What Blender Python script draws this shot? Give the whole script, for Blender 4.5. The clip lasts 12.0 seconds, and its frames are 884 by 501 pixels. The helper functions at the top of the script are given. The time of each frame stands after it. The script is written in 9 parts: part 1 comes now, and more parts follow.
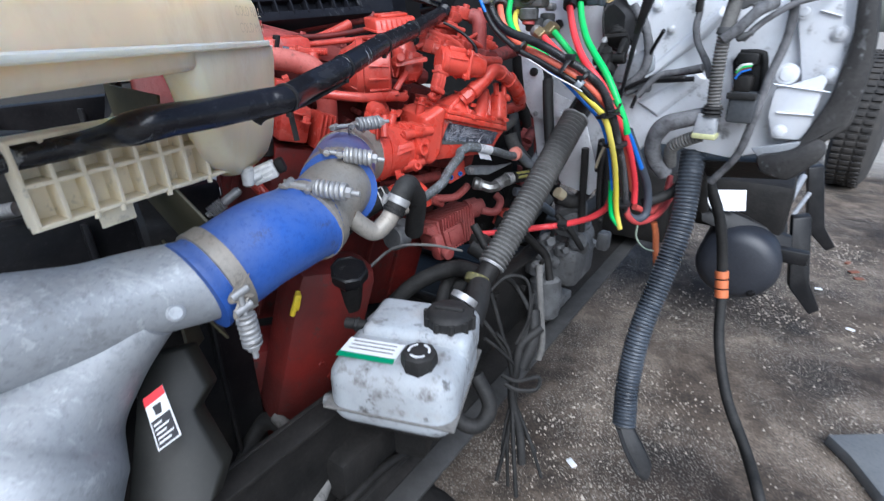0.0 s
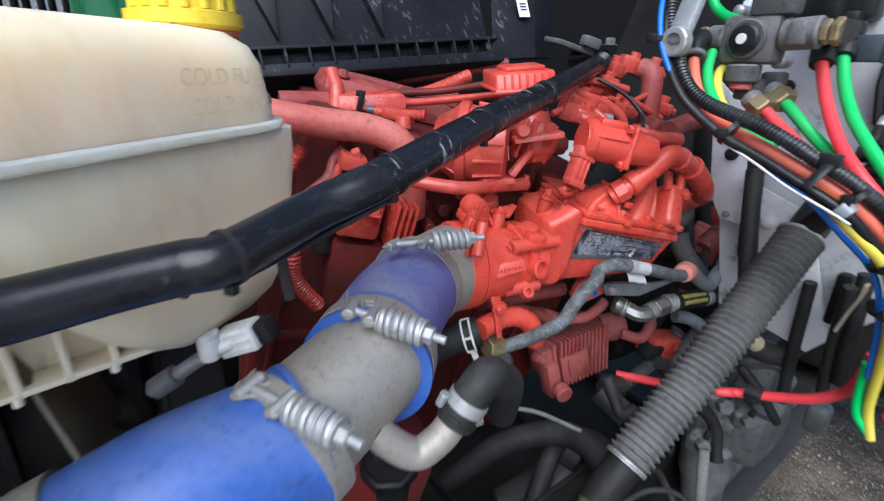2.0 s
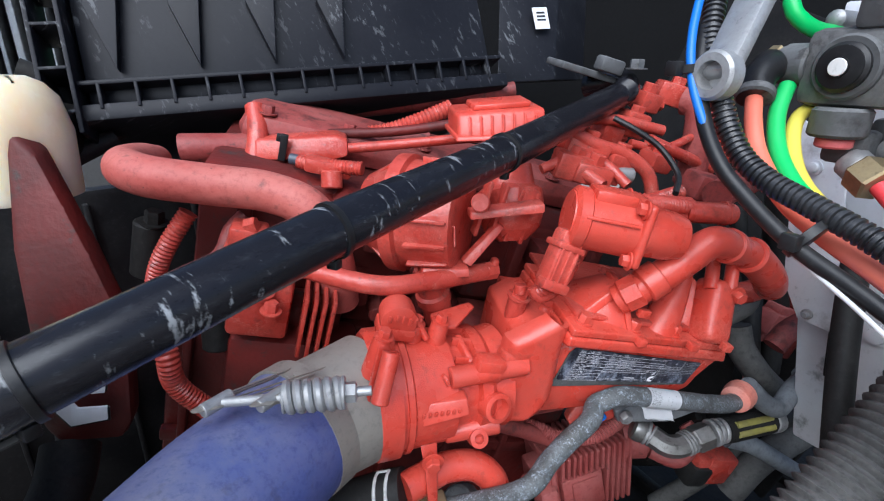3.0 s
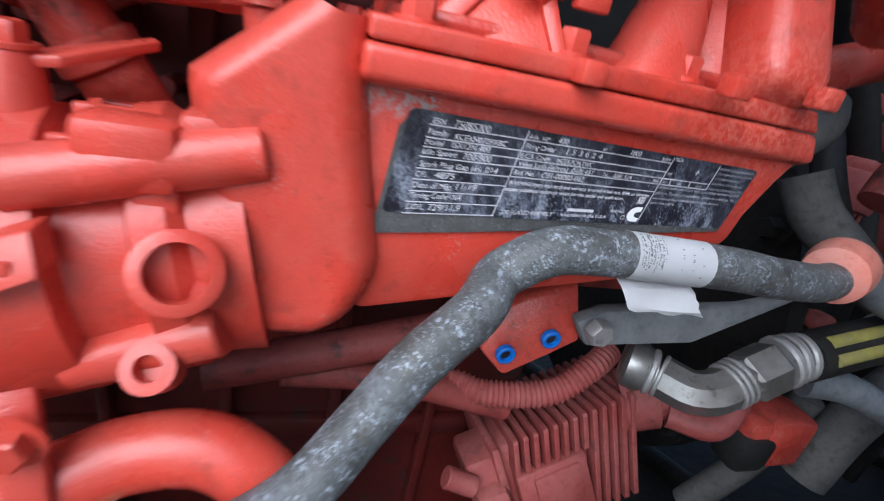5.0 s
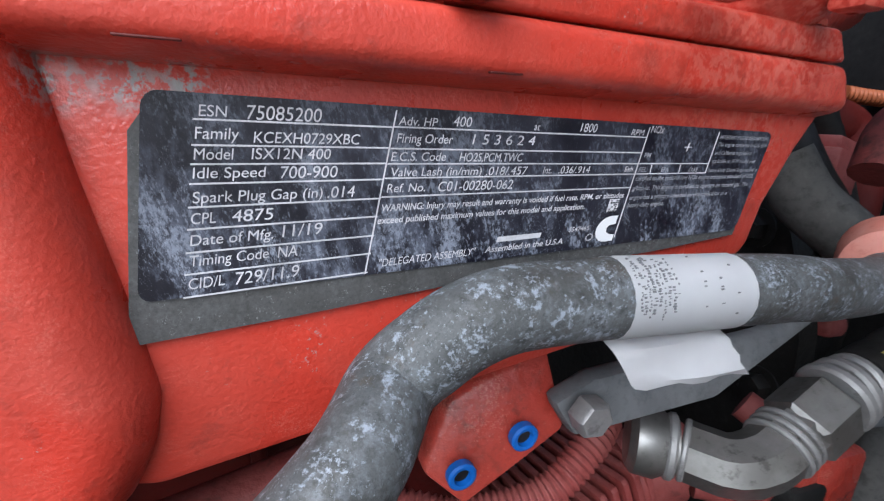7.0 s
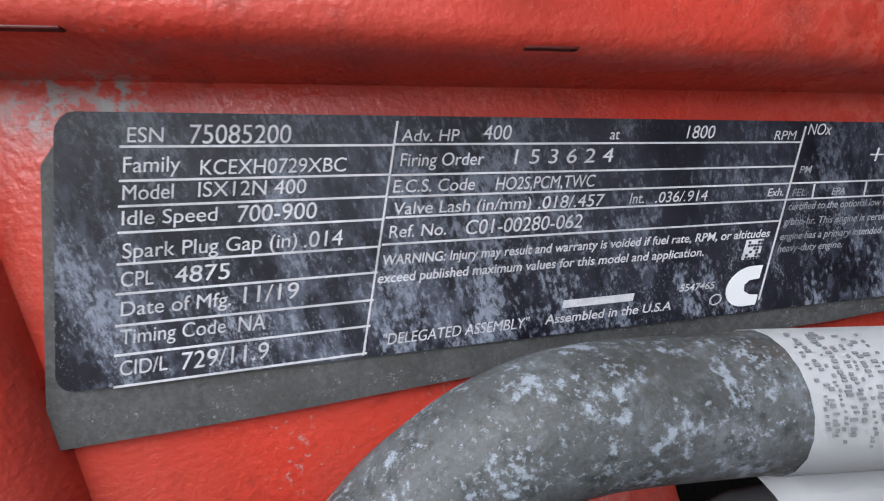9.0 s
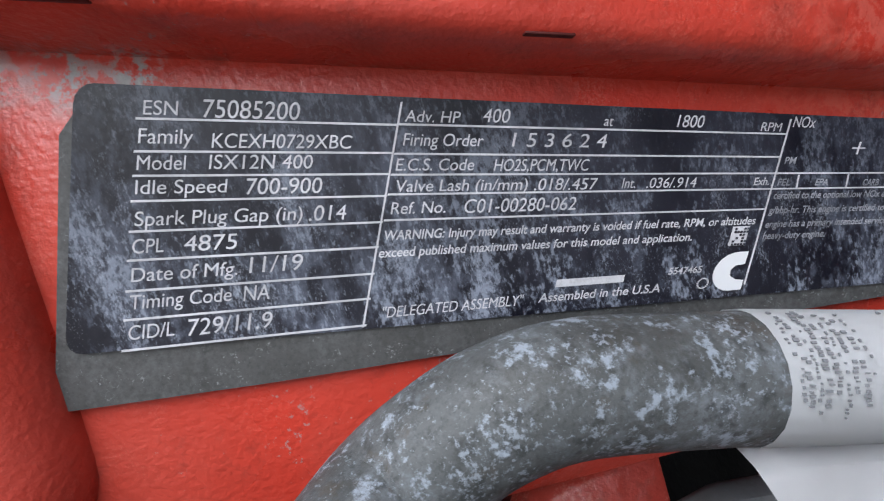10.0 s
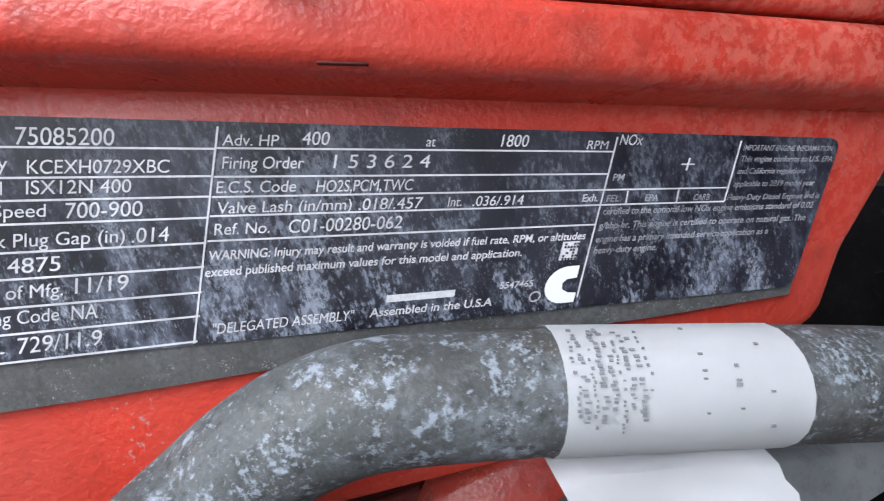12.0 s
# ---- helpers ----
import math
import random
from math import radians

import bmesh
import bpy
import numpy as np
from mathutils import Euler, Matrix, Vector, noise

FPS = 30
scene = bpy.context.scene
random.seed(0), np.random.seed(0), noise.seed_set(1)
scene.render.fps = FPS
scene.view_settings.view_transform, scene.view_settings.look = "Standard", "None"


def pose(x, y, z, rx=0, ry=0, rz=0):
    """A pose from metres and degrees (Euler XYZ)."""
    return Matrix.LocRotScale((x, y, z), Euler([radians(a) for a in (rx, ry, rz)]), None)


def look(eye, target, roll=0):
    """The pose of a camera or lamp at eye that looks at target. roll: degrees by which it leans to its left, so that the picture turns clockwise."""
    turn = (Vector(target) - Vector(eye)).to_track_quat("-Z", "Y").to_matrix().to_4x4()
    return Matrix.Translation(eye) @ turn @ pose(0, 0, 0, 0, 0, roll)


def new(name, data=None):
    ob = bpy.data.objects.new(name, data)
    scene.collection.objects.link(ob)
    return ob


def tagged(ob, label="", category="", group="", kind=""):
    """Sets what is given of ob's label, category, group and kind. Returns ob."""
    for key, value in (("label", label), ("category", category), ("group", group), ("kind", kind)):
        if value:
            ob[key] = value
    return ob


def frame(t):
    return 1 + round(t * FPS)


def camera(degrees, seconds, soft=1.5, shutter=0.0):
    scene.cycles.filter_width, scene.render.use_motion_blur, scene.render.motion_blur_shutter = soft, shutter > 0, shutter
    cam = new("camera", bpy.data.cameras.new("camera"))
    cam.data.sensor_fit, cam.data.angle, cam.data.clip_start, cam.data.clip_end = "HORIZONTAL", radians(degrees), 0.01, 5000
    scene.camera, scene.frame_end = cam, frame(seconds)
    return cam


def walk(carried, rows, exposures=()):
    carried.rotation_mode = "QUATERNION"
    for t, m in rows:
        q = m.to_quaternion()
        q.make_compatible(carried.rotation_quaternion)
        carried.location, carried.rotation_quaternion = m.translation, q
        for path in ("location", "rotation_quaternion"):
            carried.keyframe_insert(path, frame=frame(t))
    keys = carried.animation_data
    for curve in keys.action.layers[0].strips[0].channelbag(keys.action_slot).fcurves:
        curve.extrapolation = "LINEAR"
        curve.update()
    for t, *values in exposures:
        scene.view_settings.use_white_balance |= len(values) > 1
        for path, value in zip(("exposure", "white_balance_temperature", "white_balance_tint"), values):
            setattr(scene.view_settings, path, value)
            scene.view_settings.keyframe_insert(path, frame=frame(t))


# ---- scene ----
cam = camera(84.6, 12.0, soft=1.15, shutter=0.3)
PATH = [
    (0, (0.04342, 0.00757, 1.13367), (0.0121, 1.8320, 0.3149), -0.24),
    (0.5, (0.04481, 0.16547, 1.15703), (-0.1301, 2.0071, 0.3968), -0.37),
    (1, (0.03339, 0.27665, 1.17366), (-0.2473, 2.1198, 0.4498), 0.43),
    (1.5, (0.05519, 0.28135, 1.16403), (-0.3580, 2.1037, 0.4511), 1.00),
    (2, (0.04479, 0.37357, 1.16817), (-0.5182, 2.1553, 0.4550), 1.41),
    (2.5, (0.08099, 0.57902, 1.17987), (-0.6238, 2.3133, 0.4760), 1.73),
    (2.7, (0.08554, 0.61082, 1.19957), (-0.6679, 2.3262, 0.4996), 1.39),
    (4.3, (0.18241, 0.72690, 1.09907), (-0.7348, 2.3621, 0.4028), 1.17),
    (4.5, (0.15821, 0.76769, 1.05678), (-0.7173, 2.4076, 0.3191), 0.38),
    (5, (0.12677, 0.88898, 0.97268), (-0.7457, 2.5543, 0.2905), -3.92),
    (5.5, (0.12076, 0.95246, 0.95387), (-0.6615, 2.7052, 0.3918), -7.67),
    (6, (0.10281, 0.97438, 0.95582), (-0.5594, 2.7966, 0.4647), -11.02),
    (6.5, (0.11591, 0.96909, 0.95247), (-0.5766, 2.7729, 0.4362), -11.25),
    (7, (0.11512, 0.97092, 0.94536), (-0.6227, 2.7708, 0.4807), -12.71),
    (7.5, (0.12108, 1.02411, 0.93213), (-0.9162, 2.7119, 0.6576), -15.53),
    (9.3, (0.11168, 1.00253, 0.93525), (-0.9852, 2.6736, 0.8704), -15.07),
    (9.5, (0.11108, 1.00135, 0.93314), (-0.9809, 2.6760, 0.8767), -14.67),
    (10, (0.11397, 1.00276, 0.93091), (-0.9696, 2.6826, 0.8681), -14.03),
    (10.5, (0.11738, 1.00685, 0.92993), (-0.9480, 2.6980, 0.8598), -13.74),
    (11, (0.12043, 1.00877, 0.93192), (-0.9279, 2.7100, 0.8492), -13.86),
    (11.5, (0.12871, 1.01200, 0.93064), (-0.9242, 2.7098, 0.8375), -13.96),
    (12, (0.13891, 1.01595, 0.92998), (-0.9535, 2.6855, 0.7911), -14.35),
]
walk(cam, [(t, look(eye, target, roll)) for t, eye, target, roll in PATH], [(0, 0.84, 5550, 8), (2.6, 0.80, 5600, 8), (4.5, 0.88, 5600, 8), (5.5, 0.90, 5550, 8), (6, 0.62, 5650, 8), (6.5, 0.66, 5700, 8), (7, 0.87, 5750, 8), (7.6, 0.97, 5850, 8), (9.5, 0.74, 5900, 8), (11, 0.86, 5800, 8), (12, 1.1, 5800, 8)])

# ---- light ----
SUN_EL, SUN_AZ = 46.0, 172.0
world = bpy.data.worlds.new("sky")
scene.world = world
world.use_nodes = True
wn = world.node_tree
sky = wn.nodes.new("ShaderNodeTexSky")
sky.sky_type, sky.sun_disc = "NISHITA", False
sky.sun_elevation, sky.sun_rotation = radians(SUN_EL), radians(SUN_AZ)
sky.air_density, sky.dust_density = 1.0, 3.0
wn.links.new(sky.outputs[0], wn.nodes["Background"].inputs[0])
wn.nodes["Background"].inputs[1].default_value = 0.072
sun = new("sun", bpy.data.lights.new("sun", "SUN"))
sun.data.energy, sun.data.angle, sun.data.color = 2.75, radians(60), (1.0, 0.98, 0.96)
d_sun = Vector((math.sin(radians(SUN_AZ)) * math.cos(radians(SUN_EL)), math.cos(radians(SUN_AZ)) * math.cos(radians(SUN_EL)), math.sin(radians(SUN_EL))))
sun.matrix_world = look(d_sun * 20, (0, 0, 0))


# ---- materials ----
def mat(name, base, rough=0.5, metal=0.0, dust=None, dust_amount=0.0, dust_scale=9.0, grain=0.0, grain_scale=300.0,
        bump=0.0, bump_scale=120.0, bump_dist=0.002, coat=0.0, vary=0.12, vary_scale=6.0, sss=0.0, dust_sharp=0.18, stretch=(1, 1, 1), chips=None,
        grit=0.3, grit_scale=140.0, speck=0.0, speck_scale=55.0, settle=None, settle_amount=0.0, scrape=0.0, spec=0.5, bloom=(), fade=None, wear_tint=()):
    """A painted, moulded or metal surface: base colour that varies at two scales, a second colour of dirt in patches, fine relief."""
    m = bpy.data.materials.new(name)
    m.use_nodes = True
    nt = m.node_tree
    b = nt.nodes["Principled BSDF"]
    tc = nt.nodes.new("ShaderNodeTexCoord")
    mp = nt.nodes.new("ShaderNodeMapping")
    mp.inputs["Scale"].default_value = stretch
    nt.links.new(tc.outputs["Object"], mp.inputs["Vector"])
    src_vec = mp.outputs[0]

    def noise_node(scale, detail=4.0, vec=None, rugged=0.5):
        n = nt.nodes.new("ShaderNodeTexNoise")
        n.inputs["Scale"].default_value, n.inputs["Detail"].default_value = scale, detail
        n.inputs["Roughness"].default_value = rugged
        nt.links.new(vec or src_vec, n.inputs["Vector"])
        return n.outputs["Fac"]

    def times(a, c):
        k = nt.nodes.new("ShaderNodeMath")
        k.operation = "MULTIPLY"
        for i, v in enumerate((a, c)):
            if isinstance(v, (int, float)):
                k.inputs[i].default_value = v
            else:
                nt.links.new(v, k.inputs[i])
        return k.outputs[0]

    def ramp(src, lo, hi):
        r = nt.nodes.new("ShaderNodeMapRange")
        r.inputs["From Min"].default_value, r.inputs["From Max"].default_value = lo, hi
        nt.links.new(src, r.inputs["Value"])
        return r.outputs["Result"]

    def mix(fac, a, c):
        x = nt.nodes.new("ShaderNodeMix")
        x.data_type = "RGBA"
        nt.links.new(fac, x.inputs["Factor"])
        for k, v in ((6, a), (7, c)):
            if isinstance(v, tuple):
                x.inputs[k].default_value = (*v, 1)
            else:
                nt.links.new(v, x.inputs[k])
        return x.outputs[2]

    dark = tuple(v * (1 - vary) for v in base)
    light = tuple(min(1, v * (1 + vary)) for v in base)
    col = mix(ramp(noise_node(vary_scale), 0.3, 0.7), dark, light)
    if grain:
        col = mix(ramp(noise_node(grain_scale, 2.0), 0.5, 0.5 + 0.5 / (1 + grain)), col, dust or light)
    rough_src = None
    if dust and dust_amount:
        f = ramp(noise_node(dust_scale, 8.0), 0.62 - dust_amount * 0.5 - dust_sharp, 0.62 - dust_amount * 0.5 + dust_sharp)
        k = nt.nodes.new("ShaderNodeMath")
        k.operation = "MULTIPLY"
        k.inputs[1].default_value = min(0.9, dust_amount + 0.15)
        nt.links.new(f, k.inputs[0])
        col = mix(k.outputs[0], col, dust)
        rough_src = k.outputs[0]
    if settle:
        geo = nt.nodes.new("ShaderNodeNewGeometry")
        sep = nt.nodes.new("ShaderNodeSeparateXYZ")
        nt.links.new(geo.outputs["Normal"], sep.inputs[0])
        up_facing = ramp(sep.outputs["Z"], 0.1, 1.0)
        col = mix(times(times(up_facing, settle_amount), ramp(noise_node(26, 6.0, rugged=0.65), 0.25, 0.7)), col, settle)
    if speck:
        col = mix(times(ramp(noise_node(speck_scale, 10.0, rugged=0.7), 0.58, 0.66), speck), col, (0.035, 0.03, 0.027))
    if grit:
        g = noise_node(grit_scale, 8.0, rugged=0.75)
        d = tuple(v * (1 - grit * 1.6) for v in base)
        col = mix(times(ramp(g, 0.5, 0.3), min(0.9, grit * 2)), col, d)
        lt = tuple(min(1, v * 1.2 + 0.05 * grit) for v in (dust or light))
        col = mix(times(ramp(g, 0.56, 0.74), grit), col, lt)
    for tint, fine, cluster, level, soft_edge, amount in bloom:
        add = nt.nodes.new("ShaderNodeMath")
        add.operation = "MULTIPLY_ADD"
        add.inputs[1].default_value = 0.75
        nt.links.new(noise_node(cluster, 5.0, rugged=0.6), add.inputs[0])
        nt.links.new(noise_node(fine, 5.0, rugged=0.7), add.inputs[2])
        spread = times(ramp(add.outputs[0], level, level + soft_edge), amount)
        if fade:
            along = nt.nodes.new("ShaderNodeVectorMath")
            along.operation = "DOT_PRODUCT"
            nt.links.new(tc.outputs["Object"], along.inputs[0])
            along.inputs[1].default_value = fade[0]
            k = nt.nodes.new("ShaderNodeMapRange")
            for socket, value in zip(("From Min", "From Max", "To Min", "To Max"), fade[1:]):
                k.inputs[socket].default_value = value
            nt.links.new(along.outputs["Value"], k.inputs["Value"])
            spread = times(spread, k.outputs["Result"])
        col = mix(spread, col, tint)
    for centre, reach, tint in wear_tint:
        away = nt.nodes.new("ShaderNodeVectorMath")
        away.operation = "DISTANCE"
        nt.links.new(tc.outputs["Object"], away.inputs[0])
        away.inputs[1].default_value = centre
        near = ramp(away.outputs["Value"], reach, reach * 0.3)
        col = mix(times(near, ramp(noise_node(420, 8.0, rugged=0.7), 0.47, 0.55)), col, tint)
    if scrape:
        sm = nt.nodes.new("ShaderNodeMapping")
        sm.inputs["Rotation"].default_value = (0.3, 0.2, 0.55)
        sm.inputs["Scale"].default_value = (1, 9, 3)
        nt.links.new(tc.outputs["Object"], sm.inputs["Vector"])
        s = times(ramp(noise_node(14, 9.0, sm.outputs[0], 0.7), 0.575, 0.625), ramp(noise_node(5, 3.0), 0.42, 0.6))
        col = mix(times(s, scrape), col, (0.5, 0.52, 0.54))
    if chips:
        col = mix(ramp(noise_node(chips[1], 9.0), chips[2], chips[2] + 0.025), col, chips[0])
    nt.links.new(col, b.inputs["Base Color"])
    b.inputs["Metallic"].default_value = metal
    b.inputs["Coat Weight"].default_value = coat
    b.inputs["Specular IOR Level"].default_value = spec
    if rough_src:
        r = nt.nodes.new("ShaderNodeMapRange")
        r.inputs["To Min"].default_value, r.inputs["To Max"].default_value = rough, min(1, rough + 0.3)
        nt.links.new(rough_src, r.inputs["Value"])
        nt.links.new(r.outputs["Result"], b.inputs["Roughness"])
    else:
        b.inputs["Roughness"].default_value = rough
    if sss:
        b.inputs["Subsurface Weight"].default_value = sss
        b.inputs["Subsurface Scale"].default_value = 1.4
        b.inputs["Subsurface Radius"].default_value = (0.05, 0.04, 0.025)
    if bump:
        bn = nt.nodes.new("ShaderNodeBump")
        bn.inputs["Strength"].default_value, bn.inputs["Distance"].default_value = bump, bump_dist
        nt.links.new(noise_node(bump_scale, 6.0), bn.inputs["Height"])
        nt.links.new(bn.outputs[0], b.inputs["Normal"])
    return m


RED = mat("red_engine_paint", (0.47, 0.042, 0.027), 0.25, dust=(0.44, 0.12, 0.09), dust_amount=0.22, dust_scale=14, bump=0.35, bump_scale=260, vary=0.18, vary_scale=14, speck=0.55, settle=(0.5, 0.15, 0.115), settle_amount=0.25, bloom=(((0.12, 0.02, 0.014), 70, 14, 0.93, 0.16, 0.6), ((0.66, 0.26, 0.2), 900, 60, 0.97, 0.1, 0.4)))
# the last, widest tint makes the flange's right end pinker
RED_CLEAN = mat("red_cast_paint", (0.54, 0.046, 0.027), 0.25, dust=(0.5, 0.11, 0.08), dust_amount=0.18, dust_scale=40, bump=0.3, bump_scale=850, bump_dist=0.0008, vary=0.14, vary_scale=30, bloom=(((0.16, 0.02, 0.012), 80, 16, 0.98, 0.16, 0.45), ((0.34, 0.31, 0.3), 900, 30, 1.08, 0.06, 0.6), ((0.66, 0.2, 0.15), 2400, 90, 0.98, 0.1, 0.25)), speck=0.22, speck_scale=110, settle=(0.55, 0.15, 0.11), settle_amount=0.22, grit=0.17, grit_scale=420, wear_tint=(((0.0307, 1.0290, 0.9674), 0.007, (0.36, 0.33, 0.32)), ((0.0390, 1.0360, 0.9651), 0.007, (0.36, 0.33, 0.32)), ((0.0457, 1.0417, 0.9632), 0.006, (0.36, 0.33, 0.32)), ((0.155, 1.125, 0.944), 0.008, (0.52, 0.2, 0.16)), ((0.151, 1.120, 0.946), 0.045, (0.6, 0.12, 0.085))))
# dusty red; base also darkened for the shade under the air box
RED_DUSTY = mat("dusty_red_paint", (0.25, 0.028, 0.024), 0.5, dust=(0.34, 0.11, 0.095), dust_amount=0.3, dust_scale=12, bump=0.4, bump_scale=200, speck=0.75, settle=(0.36, 0.14, 0.12), settle_amount=0.25, bloom=(((0.06, 0.014, 0.012), 70, 14, 0.9, 0.16, 0.7),))
# oily dark red; on recessed head parts it also stands in for shade
RED_DARK = mat("oily_shaded_red_paint", (0.2, 0.016, 0.012), 0.4, dust=(0.016, 0.011, 0.01), dust_amount=0.5, dust_scale=9, bump=0.5, bump_scale=130, speck=0.8, speck_scale=30, spec=0.35)
BLACK = mat("black_plastic", (0.007, 0.007, 0.008), 0.36, dust=(0.05, 0.048, 0.047), dust_amount=0.12, dust_scale=12, bump=0.12, settle=(0.09, 0.088, 0.086), settle_amount=0.22, spec=0.3)
BAR_BLACK = mat("scuffed_black_bar", (0.01, 0.01, 0.013), 0.25, dust=(0.05, 0.055, 0.062), dust_amount=0.03, dust_scale=22, dust_sharp=0.06, bump=0.08, bump_scale=60, stretch=(1.0, 0.5, 2.0), scrape=0.55, grit=0.3, spec=0.35)
RUBBER = mat("dusty_rubber", (0.011, 0.011, 0.011), 0.55, dust=(0.06, 0.057, 0.054), dust_amount=0.2, dust_scale=18, bump=0.25, settle=(0.1, 0.096, 0.092), settle_amount=0.15, spec=0.25)
HOSE_SLATE = mat("dusty_slate_hose", (0.085, 0.094, 0.105), 0.55, dust=(0.24, 0.26, 0.28), dust_amount=0.45, dust_scale=40, bump=0.2, speck=0.3, spec=0.3)
RUBBER_GREY = mat("grey_dusty_rubber", (0.05, 0.048, 0.047), 0.7, dust=(0.17, 0.165, 0.155), dust_amount=0.5, dust_scale=14, bump=0.3, speck=0.5, settle=(0.24, 0.23, 0.22), settle_amount=0.35, spec=0.3)
BOOT = mat("dusty_boot_rubber", (0.05, 0.05, 0.049), 0.65, dust=(0.17, 0.167, 0.16), dust_amount=0.42, dust_scale=16, bump=0.35, speck=0.5, settle=(0.2, 0.2, 0.195), settle_amount=0.35, spec=0.25)
HOSE_SPECK = mat("speckled_grey_hose", (0.045, 0.046, 0.043), 0.5, dust=(0.12, 0.13, 0.137), dust_amount=0.35, dust_scale=70, dust_sharp=0.12, bump=0.2, bump_scale=1600, bump_dist=0.0006, vary=0.3, vary_scale=90, grit=0.3, grit_scale=1400, bloom=(((0.2, 0.22, 0.25), 500, 45, 0.86, 0.25, 0.5), ((0.022, 0.024, 0.024), 420, 110, 0.9, 0.14, 0.7), ((0.06, 0.045, 0.03), 260, 60, 0.98, 0.12, 0.5), ((0.36, 0.41, 0.48), 620, 160, 0.95, 0.12, 0.6), ((0.4, 0.45, 0.52), 1300, 110, 0.97, 0.1, 0.5)))
GREASE = mat("greasy_black_metal", (0.01, 0.0098, 0.0095), 0.5, dust=(0.045, 0.04, 0.037), dust_amount=0.18, dust_scale=12, bump=0.6, bump_scale=90, settle=(0.06, 0.056, 0.052), settle_amount=0.15, spec=0.18)
GREY_CAST = mat("dirty_grey_casting", (0.15, 0.155, 0.16), 0.52, metal=0.2, dust=(0.028, 0.026, 0.025), dust_amount=0.5, dust_scale=16, bump=0.6, bump_scale=110, speck=0.8, settle=(0.36, 0.365, 0.365), settle_amount=0.6, bloom=(((0.02, 0.018, 0.017), 40, 9, 0.95, 0.2, 0.8),))
BLUE = mat("blue_silicone", (0.012, 0.078, 0.37), 0.42, dust=(0.08, 0.11, 0.22), dust_amount=0.3, dust_scale=9, bump=0.12, bump_scale=200, vary=0.2, speck=0.55, speck_scale=22, settle=(0.13, 0.17, 0.3), settle_amount=0.55, stretch=(1, 1, 1))
BLUE_DUSTY = mat("dusty_blue_silicone", (0.035, 0.07, 0.3), 0.5, dust=(0.15, 0.145, 0.19), dust_amount=0.4, dust_scale=9, bump=0.12, bump_scale=200, speck=0.35, speck_scale=30, settle=(0.26, 0.255, 0.28), settle_amount=0.6)
CAST_ALU = mat("cast_aluminium", (0.29, 0.312, 0.34), 0.46, metal=0.2, dust=(0.3, 0.3, 0.3), dust_amount=0.3, dust_scale=7, bump=0.3, bump_scale=90, vary=0.12, vary_scale=5, speck=0.25, speck_scale=26, scrape=0.5, settle=(0.46, 0.485, 0.52), settle_amount=0.3, bloom=(((0.2, 0.195, 0.19), 30, 5, 0.96, 0.25, 0.5), ((0.56, 0.58, 0.61), 90, 9, 0.98, 0.16, 0.5)))
STEEL = mat("dull_steel", (0.33, 0.315, 0.29), 0.42, metal=0.5, dust=(0.3, 0.265, 0.22), dust_amount=0.5, dust_scale=14, bump=0.12, speck=0.3)
ZINC = mat("zinc_plated_steel", (0.45, 0.455, 0.46), 0.4, metal=0.6, dust=(0.27, 0.265, 0.26), dust_amount=0.45, dust_scale=60, bump=0.2, bump_scale=300, speck=0.4, speck_scale=90)
BRASS = mat("brass", (0.45, 0.35, 0.19), 0.38, metal=0.8, dust=(0.18, 0.15, 0.11), dust_amount=0.35, dust_scale=50, speck=0.4, speck_scale=90)
TANK = mat("yellowed_tank_plastic", (0.82, 0.675, 0.45), 0.34, dust=(0.8, 0.7, 0.54), dust_amount=0.4, dust_scale=7, bump=0.12, bump_scale=30, sss=0.9, vary=0.16, vary_scale=9, grit=0.05, stretch=(1, 1, 0.6), bloom=(((0.6, 0.45, 0.25), 22, 7, 0.9, 0.3, 0.5), ((0.82, 0.76, 0.62), 60, 12, 0.97, 0.2, 0.5)))
TANK_LIGHT = mat("milky_tank_plastic", (0.92, 0.81, 0.6), 0.42, dust=(0.68, 0.58, 0.42), dust_amount=0.25, dust_scale=14, bump=0.08, sss=0.2, speck=0.3, grit=0.1, bloom=(((0.5, 0.42, 0.3), 40, 9, 0.96, 0.25, 0.5),))
WHITE_RES = mat("dirty_white_plastic", (0.45, 0.49, 0.53), 0.38, dust=(0.16, 0.15, 0.14), dust_amount=0.4, dust_scale=9, bump=0.12, speck=0.8, speck_scale=34, grit=0.3, bloom=(((0.055, 0.04, 0.03), 36, 9, 0.93, 0.25, 0.85), ((0.3, 0.25, 0.2), 14, 5, 0.9, 0.3, 0.5)))
WHITE = mat("white_plastic", (0.72, 0.72, 0.7), 0.45, dust=(0.35, 0.34, 0.33), dust_amount=0.25, dust_scale=40, speck=0.35)
PAPER = mat("white_label", (0.75, 0.76, 0.78), 0.6, dust=(0.55, 0.56, 0.58), dust_amount=0.2, dust_scale=60, vary=0.04, grit=0.06)
INK = mat("black_ink", (0.03, 0.03, 0.035), 0.6)
GREEN_LABEL = mat("green_label", (0.01, 0.25, 0.12), 0.5)
YELLOW = mat("yellow_cap_plastic", (0.75, 0.55, 0.015), 0.4, dust=(0.5, 0.38, 0.1), dust_amount=0.2, dust_scale=20, speck=0.5, speck_scale=70)
